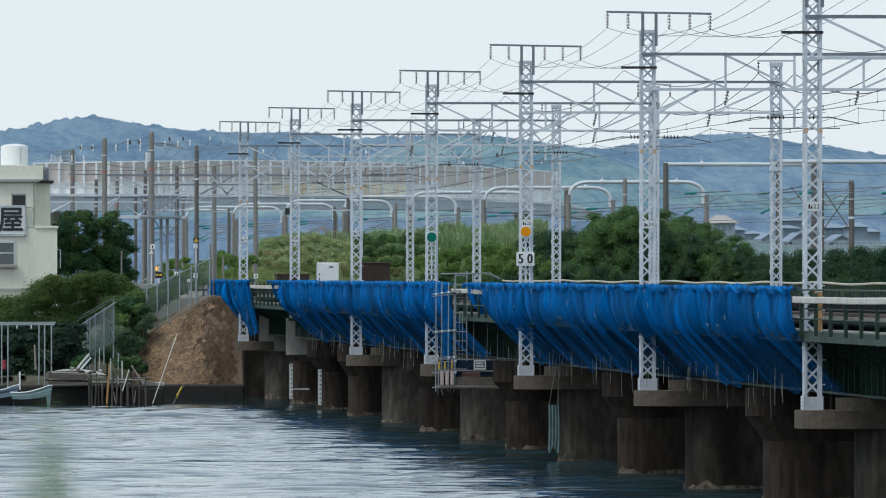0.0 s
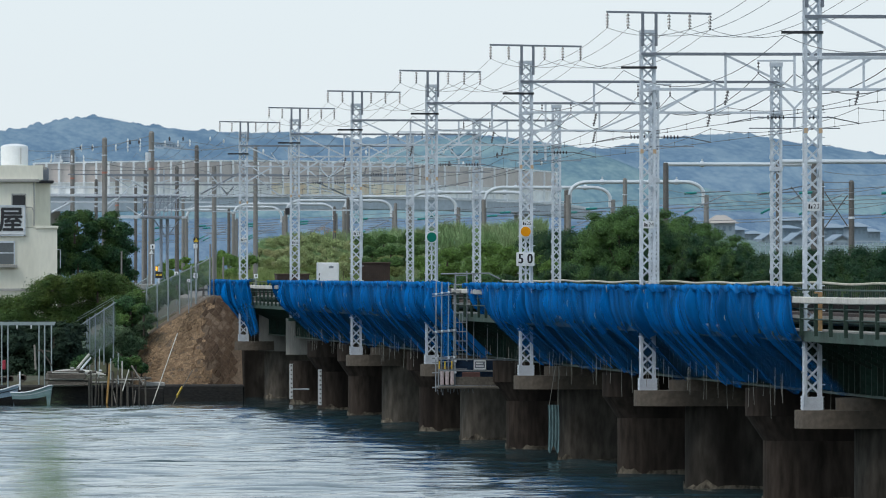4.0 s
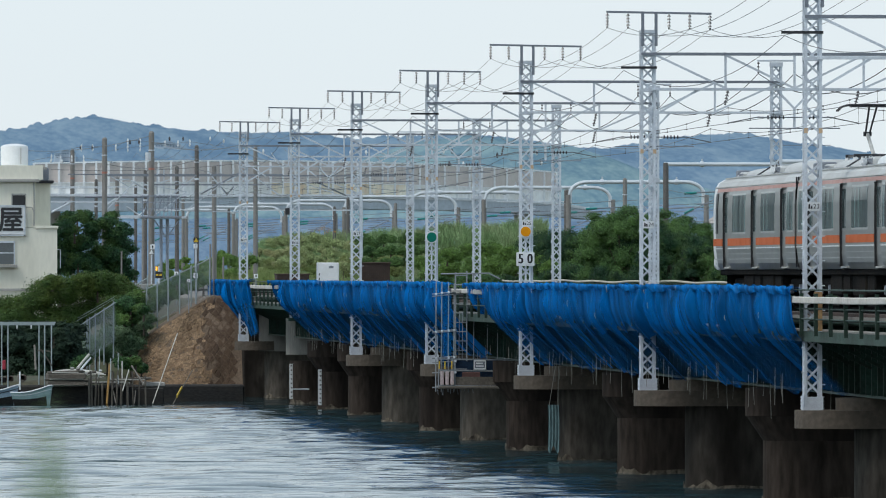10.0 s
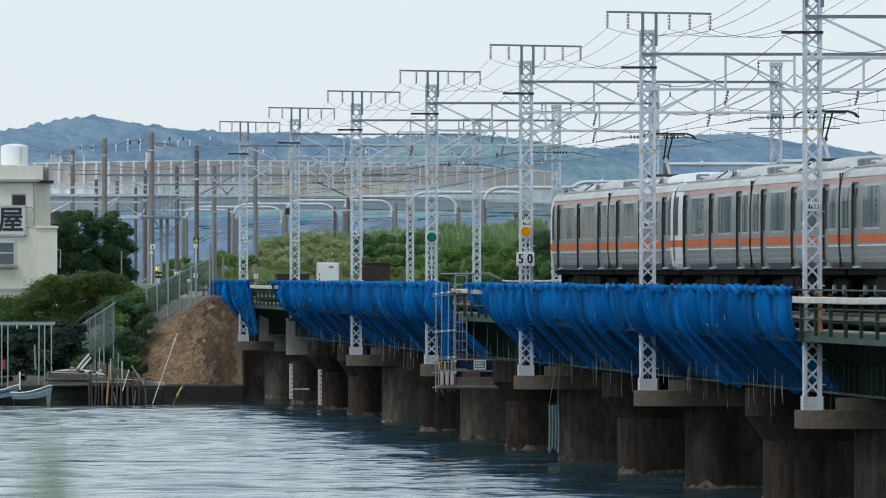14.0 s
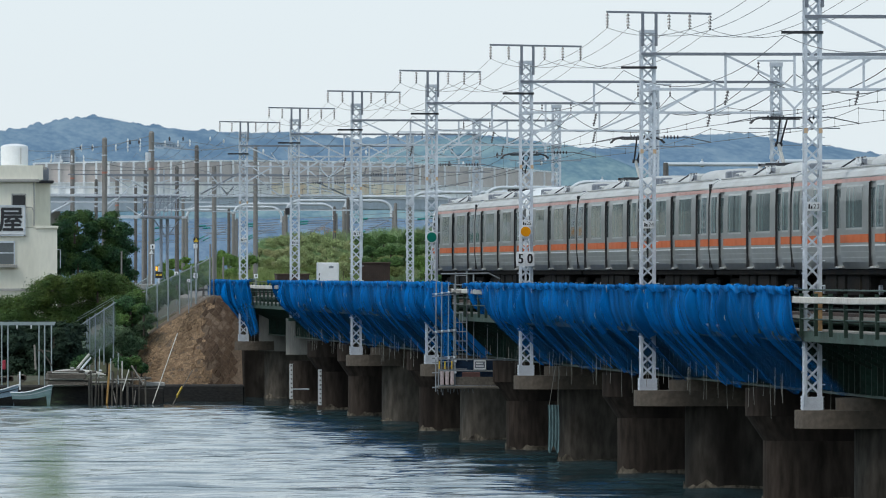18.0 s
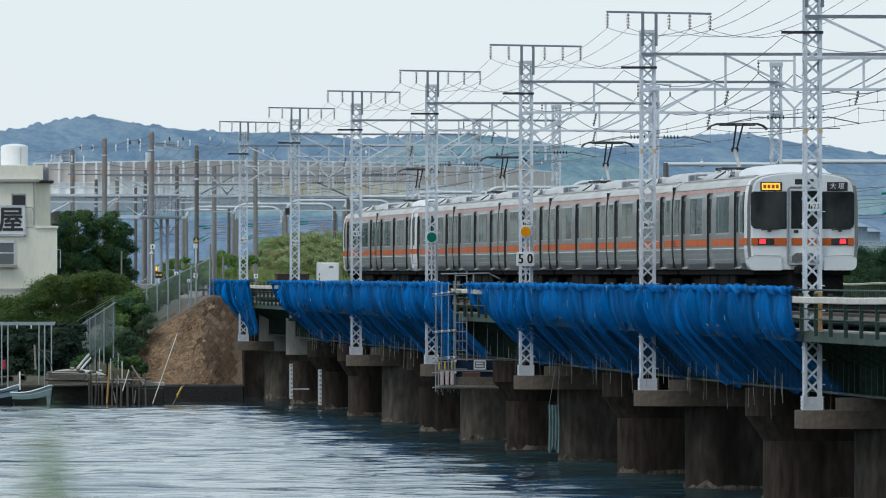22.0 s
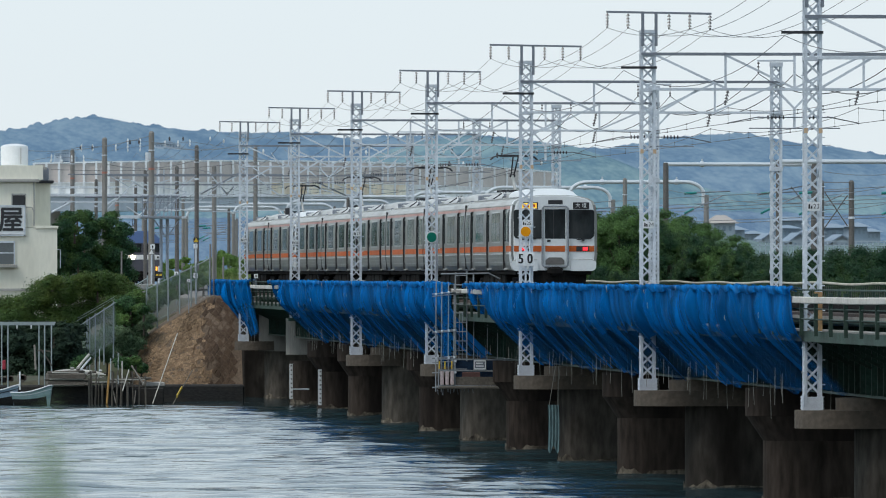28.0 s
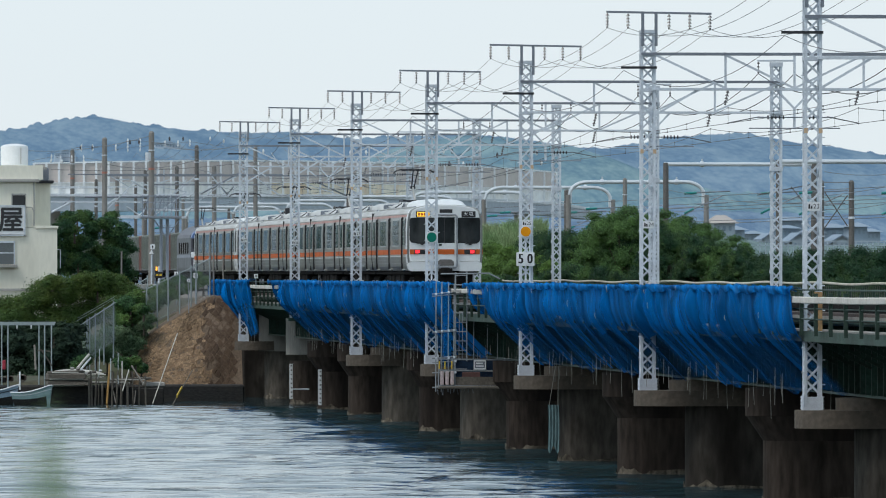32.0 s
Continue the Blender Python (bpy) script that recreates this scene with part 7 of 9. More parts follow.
# ---- jetty, boat and shore clutter ----
def shore_clutter():
    def P(px, py, y):
        return Vector((px_to_x(px, y), y, 5.6 + (484 - py) * y / 17290))
    Y = 455.0
    # boat
    def small_boat(label, bow_px, y, length, beam, turn, paint, rim):
        b = thing("rowing_boat", label, "boat", "moored boats")
        bow = Vector((px_to_x(bow_px, y), y, 0))
        place = Matrix.Translation(bow) @ Matrix.Rotation(radians(turn), 4, "Z")

        def hull(u, v, grow=0.0):
            # u from the stern to the bow, v from rim to rim under the keel
            half = beam * 0.5 * (0.80 + 0.4 * u if u < 0.5 else math.sqrt(max(0.0, 1 - ((u - 0.5) / 0.5) ** 2.2))) + grow
            a = math.pi * (v - 0.5)
            rise = 0.07 + 0.34 * max(0.0, (u - 0.25) / 0.75) ** 2.2
            z = -0.56 + (0.58 + rise) * abs(math.sin(a)) ** 1.6 + 0.30 * max(0.0, u - 0.8) * (1 - abs(math.sin(a)))
            return place @ Vector((-length * (1 - u) + 0.10 * abs(math.sin(a)) * u, half * math.sin(a), z))
        part("hull", MB().sheet(hull, 26, 16), paint, b, smooth=True)
        for side in (0.0, 1.0):
            part("gunwale", MB().tube([hull(u / 22, side, 0.02) for u in range(23)], 0.032, 6), WHITE, b, "white painted gunwale")
            part("rubbing_strake", MB().tube([hull(u / 22, 0.16 if side == 0.0 else 0.84, 0.015) for u in range(23)], 0.016, 5), rim, b)
        # dark reflection under the boat put into the lower hull's colour
        part("bottom_reflection", MB().sheet(lambda u, v: hull(0.93 * u, 0.27 + 0.46 * v, 0.012), 20, 8), DARK_WALL, b, "dark bottom standing for the reflection below the hull", smooth=True)
        part("transom", MB().add([hull(0.0, v / 8) for v in range(9)], [tuple(range(9))]), paint, b)
        for u in (0.25, 0.55):
            p, q = hull(u, 0.06), hull(u, 0.94)
            part("thwart", MB().beam(p, q, 0.22, 0.04), PALE_WOOD, b)
        return b
    teal = material("teal_boat_paint", (0.34, 0.47, 0.47), 0.5, 0, 1.6, 0.15, 0, 10, (0.10, 0.20, 0.20), 0.7, (1, 1, 2))
    blue = material("pale_boat_paint", (0.36, 0.46, 0.55), 0.5, 0, 1.6, 0.15, 0, 10, (0.14, 0.22, 0.32), 0.7, (1, 1, 2))
    small_boat("small teal and white wooden boat moored at the quay", 88, 451.0, 1.95, 0.95, -38, teal, WHITE)
    small_boat("small blue and white wooden boat moored at the quay", 29, 453.0, 2.1, 0.95, -30, blue, BLACK)
    red = single("red_bundle", MB().slab(P(4, 655, 456).x, 455.8, P(4, 655, 456).z, P(10, 655, 456).x, 456.0, P(4, 637, 456).z, 0.05), material("faded_red_cloth", (0.35, 0.03, 0.05), 0.8), "faded red cloth bundle hanging by the gantry", "bundle")
    b2 = thing("white_post", "slim white post standing by the boat", "post", at=None)
    part("shaft", MB().cyl(P(35, 690, 452), P(35, 658, 452), 0.04, 8), WHITE, b2)
    # pipe gantry
    g = thing("pipe_gantry", "pale grey pipe frame standing over the mooring", "frame")
    for px, y in ((3, 459), (14, 457), (69, 459), (79, 457), (91, 461)):
        part("post", MB().cyl(P(px, 690, y), P(px, 573, y), 0.033, 8), FENCE_POST, g)
    part("top_beam", MB().beam(P(-20, 574, 457), P(97, 574, 457), 0.06, 0.10), FENCE_POST, g)
    part("back_beam", MB().beam(P(-20, 571, 461), P(99, 571, 461), 0.05, 0.06), FENCE_POST, g)
    part("cross_bar", MB().beam(P(66, 620, 458), P(90, 622, 458), 0.05, 0.05).beam(P(72, 618, 458), P(92, 648, 458), 0.05, 0.05), OLD_WOOD, g)
    for px in (30, 55):
        part("hook", MB().cyl(P(px, 575, 457), P(px, 582, 457), 0.03, 6), WHITE, g)
    # jetty
    j = thing("jetty", "ramshackle grey timber jetty on dark piles", "jetty")
    for k, (pa, pb, py) in enumerate(((84, 150, 658), (80, 158, 670), (85, 160, 681), (150, 232, 675), (195, 268, 671))):
        y = 452.0 + k * 1.2
        a, b_ = P(pa, py, y), P(pb, py, y)
        part("plank", MB().slab(a.x, y - 0.2, a.z - 0.12, b_.x, y + 0.9, a.z, 0.03), OLD_WOOD, j, "", Matrix.Translation((a.x, y, a.z)) @ Matrix.Rotation(radians((-2.2, 1.4, -1.2, 2.0, -2.6)[k]), 4, "Y") @ Matrix.Translation((-a.x, -y, -a.z)))
        part("plank_edge", MB().box(a.x + 0.2, y - 0.24, a.z - 0.06, b_.x - 0.3, y - 0.2, a.z - 0.01), PALE_WOOD, j)
    rng = random.Random(3)
    part("stone_step", MB().slab(P(80, 690, 455).x, 454.6, -0.9, P(157, 690, 455).x, 456.5, P(80, 684, 455).z, 0.05), DARK_WALL, j, "dark wet masonry step")
    part("upper_step", MB().slab(P(84, 690, 457).x, 456.4, -0.9, P(152, 690, 457).x, 459.5, P(80, 661, 457).z, 0.05), OLD_WOOD, j)
    for px in (158, 163, 168, 174, 181, 198, 206, 214, 226, 236, 246, 258):
        y = 453 + rng.uniform(-1, 2)
        top = rng.uniform(655, 682)
        part("timber_post", MB().cyl(P(px, 722, y), P(px + rng.uniform(-3, 3), top, y), rng.uniform(0.025, 0.06), 7), OLD_WOOD, j)
    part("fascia", MB().slab(P(88, 690, 456).x, 456, -0.8, P(290, 690, 456).x, 456.6, 0.25, 0.05), DARK_WALL, j, "dark stained fascia")
    part("concrete_edge", MB().slab(P(255, 676, 457).x, 456.8, 0.3, P(292, 676, 457).x, 459, 0.5, 0.04), CONC_LIGHT, j)
    # leaning poles and boards
    for a, b_, r, mat, lab in (((270, 715), (314, 590), 0.024, PALE_WOOD, "long pale bamboo pole leaning on the bank"), 
                               ((189, 716), (194, 646), 0.055, material("ochre_stake", (0.23, 0.125, 0.02), 0.7, 0, 3, 0.3), "ochre wooden mooring post in the water"), ((217, 692), (228, 655), 0.03, PALE_WOOD, "bleached stick standing on the jetty"),
                               ((255, 682), (233, 648), 0.04, OLD_WOOD, "weathered stick leaning on the jetty"), ((137, 652), (157, 628), 0.06, PALE_WOOD, "bleached board propped on the jetty"),
                               ((143, 654), (160, 634), 0.05, WHITE, "white board propped on the jetty"), ((209, 680), (209, 625), 0.016, FENCE_POST, "thin grey pole on the shore"),
                               ((196, 672), (196, 635), 0.02, FENCE_POST, "thin grey pole on the shore"), ((216, 670), (216, 640), 0.025, PALE_WOOD, "thin pale stake on the shore"), ((175, 668), (176, 618), 0.016, FENCE_POST, "thin grey pole on the shore"),
                               ((63, 655), (61, 612), 0.05, OLD_WOOD, "dark weathered stake by the gantry"), ((205, 714), (200, 690), 0.03, OLD_WOOD, "dark stick in the water"), ((238, 714), (240, 690), 0.03, OLD_WOOD, "dark stick in the water")):
        single("pole" if r < 0.05 else "stake", MB().cyl(P(*a, 451.5), P(*b_, 456.5), r, 7), mat, lab, "pole", "shore poles")
    o = thing("oar", "old wooden oar with a yellow blade leaning on the wall", "oar", "shore poles")
    part("shaft", MB().cyl(P(306, 716, 451.5), P(341, 655, 456.5), 0.024, 7), OLD_WOOD, o)
    part("blade", MB().beam(P(313, 702, 452), P(322, 686, 453.2), 0.05, 0.13), YELLOW, o, "yellow painted blade")
    # upturned pale boats and heaps on the shore
    h = thing("upturned_skiff", "bleached upturned skiff lying on the jetty", "boat")
    c = P(140, 656, 458)
    part("hull", MB().sheet(lambda u, v: (c.x + (u - 0.5) * 2.5, 458 + 0.5 * math.cos(math.pi * v) * math.sin(math.pi * max(0.03, min(0.97, u))) ** 0.5, c.z - 0.1 + 0.22 * math.sin(math.pi * v) * math.sin(math.pi * max(0.03, min(0.97, u))) ** 0.5 - 0.12 * u), 16, 8), PALE_WOOD, h, smooth=True)
    heap = thing("net_heap", "pale heap of nets and floats on the jetty", "heap")
    for i in range(9):
        pa = P(92 + i * 10 + rng.uniform(-4, 4), 655 + rng.uniform(-4, 5) + i * 1.2, 456.8)
        ang, ln = rng.uniform(-0.5, 0.35), rng.uniform(0.2, 0.55)
        single("driftwood", MB().beam(pa, pa + Vector((ln * math.cos(ang), 0.1, ln * math.sin(ang) * 0.6)), 0.07, 0.03), rng.choice((WHITE, PALE_WOOD, CONC_LIGHT)), "bleached scrap board lying on the jetty heap", "board", "jetty scrap")
    for i in range(7):
        p = P(130 + i * 9 + rng.uniform(-3, 3), 655 + rng.uniform(-3, 6), 457.5)
        r = rng.uniform(0.04, 0.10)
        part("float", MB().cyl((p.x - r, p.y, p.z), (p.x + r, p.y, p.z), r * 0.8, 9, r * 0.6), rng.choice((WHITE, PALE_WOOD, CONC_LIGHT, OLD_WOOD)), heap)
    for i in range(7):
        p = P(rng.uniform(2, 60), rng.uniform(660, 672), 460)
        single("shore_box", MB().slab(p.x - 0.15, 460, p.z - 0.25, p.x + 0.15, 460.4, p.z, 0.03), rng.choice((OLD_WOOD, UNDER, BROWN_IRON)), "small weathered box among the shore clutter", "box", "shore boxes")


shore_clutter()
# tide staffs on two piers
for px, y, top, bot in ((515, 456.0, 644, 706), (566, 436.0, 654, 717)):
    s = thing("tide_staff", "white painted tide gauge board with black marks on a pier", "tide gauge", "tide staffs")
    x = px_to_x(px, y - 1.3)
    z1, z0 = 5.6 + (484 - top) * y / 17290, 5.6 + (484 - bot) * y / 17290
    part("board", MB().box(x - 0.08, y - 1.32, z0, x + 0.08, y - 1.28, z1), WHITE, s)
    marks = MB()
    for k in range(8):
        zz = z0 + (z1 - z0) * (k + 0.4) / 8
        marks.box(x - 0.01, y - 1.335, zz, x + 0.06, y - 1.32, zz + 0.06)
    tagged(part("markings", marks, BLACK, s), kind="stuff")
    if px < 540:
        part("bracket_bar", MB().cyl((x, y - 1.25, z0 + 0.45), (x + 0.85, y - 1.25, z0 + 0.45), 0.035, 6), PIPE_WHITE, s)


SCREEN_WHITE = material("bright_white_screen_paint", (0.88, 0.90, 0.92), 0.5, 0, 1, 0.04)


# ---- curved viaduct behind the railway ----
def viaduct():
    t = thing("road_viaduct", "pale concrete viaduct with a tall panelled screen curving behind the railway", "viaduct")
    keys = ((60, 1120, 291, 346, 374), (200, 1120, 288, 346, 374), (340, 1125, 286, 347, 372), (480, 1134, 286, 347, 370), (640, 1146, 288, 349, 370), (780, 1162, 293, 352, 372), (900, 1180, 299, 356, 376), (985, 1194, 306, 361, 382), (1045, 1206, 318, 370, 388))

    def at(px):
        y = np.interp(px, [k[0] for k in keys], [k[1] for k in keys])
        vals = [np.interp(px, [k[0] for k in keys], [k[c] for k in keys]) for c in (2, 3, 4)]
        return px_to_x(px, y), float(y), [5.6 + (484 - v) * y / 17290 for v in vals]
    xs = [60 + 985 * i / 60 for i in range(61)]
    ends = [at(v) for v in xs]

    def strip(ring_of):
        m = MB()
        rings = [ring_of(*e) for e in ends]
        n = len(rings[0])
        m.add([v for r in rings for v in r], [(i * n + j, (i + 1) * n + j, (i + 1) * n + (j + 1) % n, i * n + (j + 1) % n) for i in range(len(rings) - 1) for j in range(n)])
        return m
    deck = strip(lambda x, y, z: [(x, y, z[2]), (x, y, z[1] + 0.05), (x, y + 11, z[1] + 0.05), (x, y + 11, z[2])])
    cop = strip(lambda x, y, z: [(x, y - 0.25, z[1] - 0.12), (x, y - 0.25, z[1] + 0.2), (x, y + 0.2, z[1] + 0.2), (x, y + 0.2, z[1] - 0.12)])
    part("deck_girder", deck, material("viaduct_grey", (0.43, 0.49, 0.55), 0.8, 0, 0.2, 0.1, 0, 2), t, "grey box girder")
    part("kerb", cop, PIPE_WHITE, t)
    panel_mat = material("screen_panel", (0.86, 0.88, 0.885), 0.6, 0, 0.22, 0.10, 0, 3, (0.70, 0.66, 0.56), 0.6, (1, 1, 0.5), randomly=0.08)
    upper_mat = material("screen_upper_panel", (0.68, 0.61, 0.57), 0.4, 0, 0.25, 0.08, 0, 3, (0.60, 0.51, 0.46), 0.5, randomly=0.08, clear=0.22)
    stained_mat = material("rust_stained_panel", (0.88, 0.83, 0.70), 0.6, 0, 0.35, 0.10, 0, 3, (0.62, 0.40, 0.20), 0.9, (1, 1, 0.35), randomly=0.10)
    ps = [60 + 925 * i / 42 for i in range(43)]
    for a, b in zip(ps[:-1], ps[1:]):
        xa, ya, za = at(a + 0.6)
        xb, yb, zb = at(b - 0.6)
        ma, mb_ = za[1] + (za[0] - za[1]) * 0.40, zb[1] + (zb[0] - zb[1]) * 0.40
        part("mid_rail", MB().beam((xa, ya - 0.08, ma), (xb, yb - 0.08, mb_), 0.1, 0.09), SCREEN_WHITE, t)
        for (l0, l1, r0, r1, mat, nm) in ((za[1] + 0.2, ma - 0.03, zb[1] + 0.2, mb_ - 0.03, stained_mat if 465 < a < 700 else panel_mat, "lower_panel"), (ma + 0.03, za[0], mb_ + 0.03, zb[0], upper_mat, "upper_panel")):
            m = MB().add([(xa, ya, l0), (xb, yb, r0), (xb, yb, r1), (xa, ya, l1), (xa, ya + 0.06, l0), (xb, yb + 0.06, r0), (xb, yb + 0.06, r1), (xa, ya + 0.06, l1)],
                         [(0, 1, 2, 3), (4, 7, 6, 5), (0, 3, 7, 4), (1, 5, 6, 2), (3, 2, 6, 7), (0, 4, 5, 1)])
            part(nm, m, mat, t)
    for px in ps:
        x, y, z = at(px)
        part("screen_post", MB().box(x - 0.12, y - 0.3, z[1], x + 0.12, y + 0.1, z[0] + 0.14), SCREEN_WHITE, t, "pale screen post")
    for a, b in zip(xs[:-5:4], xs[4:-1:4]):
        if b > 990:
            break
        xa, ya, za = at(a)
        xb, yb, zb = at(b)
        part("top_rail", MB().beam((xa, ya - 0.1, za[0] + 0.1), (xb, yb - 0.1, zb[0] + 0.1), 0.16, 0.15), SCREEN_WHITE, t)
    for px in (95, 930):
        x, y, z = at(px)
        part("viaduct_column", MB().box(x - 0.9, y + 3, 1.5, x + 0.9, y + 6, z[2]), CONC_LIGHT, t)


viaduct()


# ---- pipe portals of the parallel line ----
def line_x(y):
    """The parallel line draws in towards the railway with distance."""
    return 61.8 - 2.0 * (y - 681) / 48.4


def pipe_portals():
    for k in range(10):
        y = 585 + 48.2 * k
        XL, W = line_x(y), 9.5
        XR = XL + W
        straight = k < 2
        top = (12.33, 12.70)[k] if straight else 12.0 + 0.03 * (k - 2)
        t = thing("pipe_portal", "pale straight pipe portal on brown columns" if straight else "pale pipe portal with rounded corners carrying overhead line fittings", "catenary portal", "pipe portals", (0, y, 0))
        r = 0.85
        if straight:
            pts = [(XL - 0.1, 0, top), (XR + 0.2, 0, top)]
        else:
            pts = [(XL + 0.1, 0, top - 1.5)]
            for i in range(9):
                a = math.pi - math.pi / 2 * i / 8
                pts.append((XL + 0.1 + r * 1.5 * (1 + math.cos(a)), 0, top - r + r * math.sin(a)))
            for i in range(9):
                a = math.pi / 2 - math.pi / 2 * i / 8
                pts.append((XR - r * 1.5 * (1 - math.cos(a)), 0, top - r + r * math.sin(a)))
            pts.append((XR, 0, top - 1.5))
        part("beam_pipe", MB().tube(pts, 0.13, 8), PIPE_WHITE, t, smooth=False)
        for px in (0.25, 0.8):
            part("pipe_clamp", MB().cyl((XL + W * px - 0.12, 0, top), (XL + W * px + 0.12, 0, top), 0.19, 8).cyl((XL + W * px, 0, top), (XL + W * px, 0, top + 0.35), 0.05, 6), PIPE_WHITE, t)
        for x in (XL, XR + 0.2):
            part("column", MB().cyl((x, 0, 1.0), (x, 0, top + 0.1 if straight else top - 0.9), 0.22, 10, 0.18), POLE_BROWN if straight else POLE_CONC, t)
        for cx in (XL + 2.4, XL + 7.4):
            part("insulator_rod", MB().cyl((cx - 1.2, -0.1, top - 1.9), (cx - 0.4, -0.1, top - 1.85), 0.09, 7), TEAL, t, "teal insulator")
            part("cantilever", MB().cyl((cx - 0.4, -0.1, top - 1.85), (cx + 1.8, -0.1, top - 1.75), 0.045, 6).cyl((cx - 0.4, -0.1, top - 2.6), (cx + 1.6, -0.1, top - 2.5), 0.04, 6).cyl((cx - 1.2, -0.1, top - 3.2), (cx + 1.4, -0.1, top - 2.0), 0.04, 6), GALV_DARK, t)
            part("strut_insulator", MB().cyl((cx - 1.2, -0.1, top - 3.2), (cx - 0.6, -0.1, top - 2.9), 0.08, 7), TEAL, t)
    for dx, z in ((2.4, 9.9), (7.4, 9.9), (2.4, 9.0), (7.4, 9.0), (0.5, 10.5), (9.6, 10.5)):
        single("parallel_wire", MB().cyl((line_x(430) + dx, 430, z), (line_x(1100) + dx, 1100, z), 0.02, 4), WIRE, "thin dark overhead wire of the parallel line", "wire", "parallel line wires")


pipe_portals()


# ---- bracing and strung insulators among the line-side poles ----
def pole_bracing():
    def P(px, py, y):
        return Vector((px_to_x(px, y), y, 5.6 + (484 - py) * y / 17290))
    t = thing("pole_bracing", "thin steel beams and pale stays tying the line-side poles", "bracing")
    for a, b, r, mat in (((120, 309), (500, 309), 0.045, GALV_DARK), ((330, 327), (500, 327), 0.045, GALV_DARK), ((91, 376), (127, 357), 0.07, PIPE_WHITE), ((182, 367), (224, 340), 0.07, PIPE_WHITE), ((191, 309), (231, 333), 0.03, GALV), ((355, 344), (422, 307), 0.05, GALV_DARK), ((300, 350), (345, 313), 0.03, GALV), ((391, 331), (402, 344), 0.04, GALV_DARK), ((413, 331), (402, 344), 0.04, GALV_DARK), ((250, 325), (330, 340), 0.03, GALV), ((205, 345), (320, 345), 0.04, GALV), ((280, 372), (430, 376), 0.035, GALV), ((95, 333), (200, 333), 0.03, GALV), ((90, 357), (190, 357), 0.045, GALV), ((150, 349), (330, 349), 0.06, GALV_DARK), ((185, 383), (262, 383), 0.07, PIPE_WHITE), ((205, 357), (232, 357), 0.06, PIPE_WHITE), ((224, 366), (258, 389), 0.05, PIPE_WHITE), ((240, 387), (256, 372), 0.05, PIPE_WHITE), ((196, 390), (213, 397), 0.06, PIPE_WHITE), ((205, 318), (228, 318), 0.05, GALV), ((232, 320), (262, 338), 0.04, GALV), ((262, 330), (300, 318), 0.035, GALV), ((318, 372), (345, 372), 0.05, PIPE_WHITE), ((290, 300), (290, 346), 0.04, GALV), ((278, 300), (278, 346), 0.04, GALV), ((322, 352), (344, 352), 0.06, PIPE_WHITE), ((385, 349), (412, 349), 0.06, PIPE_WHITE), ((450, 312), (500, 350), 0.05, GALV_DARK), ((560, 322), (612, 346), 0.05, GALV_DARK)):
        part("stay" if mat is PIPE_WHITE else "brace", MB().cyl(P(*a, 640), P(*b, 641), r, 6), mat, t)
    w = thing("insulator_string", "white glass insulators strung on thin feeder wires", "insulators")
    rows = ((91, 278), (107, 280), (127, 279), (148, 280)), ((144, 260), (164, 260), (205, 260), (226, 249), (248, 249)), ((226, 261), (248, 260), (292, 253), (315, 253), (336, 251))
    for row in rows:
        pts = [P(row[0][0] - 60, row[0][1] + 12, 719)] + [P(px, py, 719) for px, py in row] + [P(row[-1][0] + 60, row[-1][1] + 8, 719)]
        part("feeder_wire", MB().tube(pts, 0.012, 4), WIRE, w)
        for px, py in row:
            p = P(px, py, 719)
            part("insulator", MB().cyl(p + Vector((0, 0, -0.02)), p + Vector((0, 0, 0.12)), 0.07, 9, 0.05).cyl(p + Vector((0, 0, -0.26)), p + Vector((0, 0, -0.12)), 0.07, 9, 0.05).cyl(p + Vector((0, 0, -0.34)), p + Vector((0, 0, 0.2)), 0.03, 6), WHITE, w)


pole_bracing()


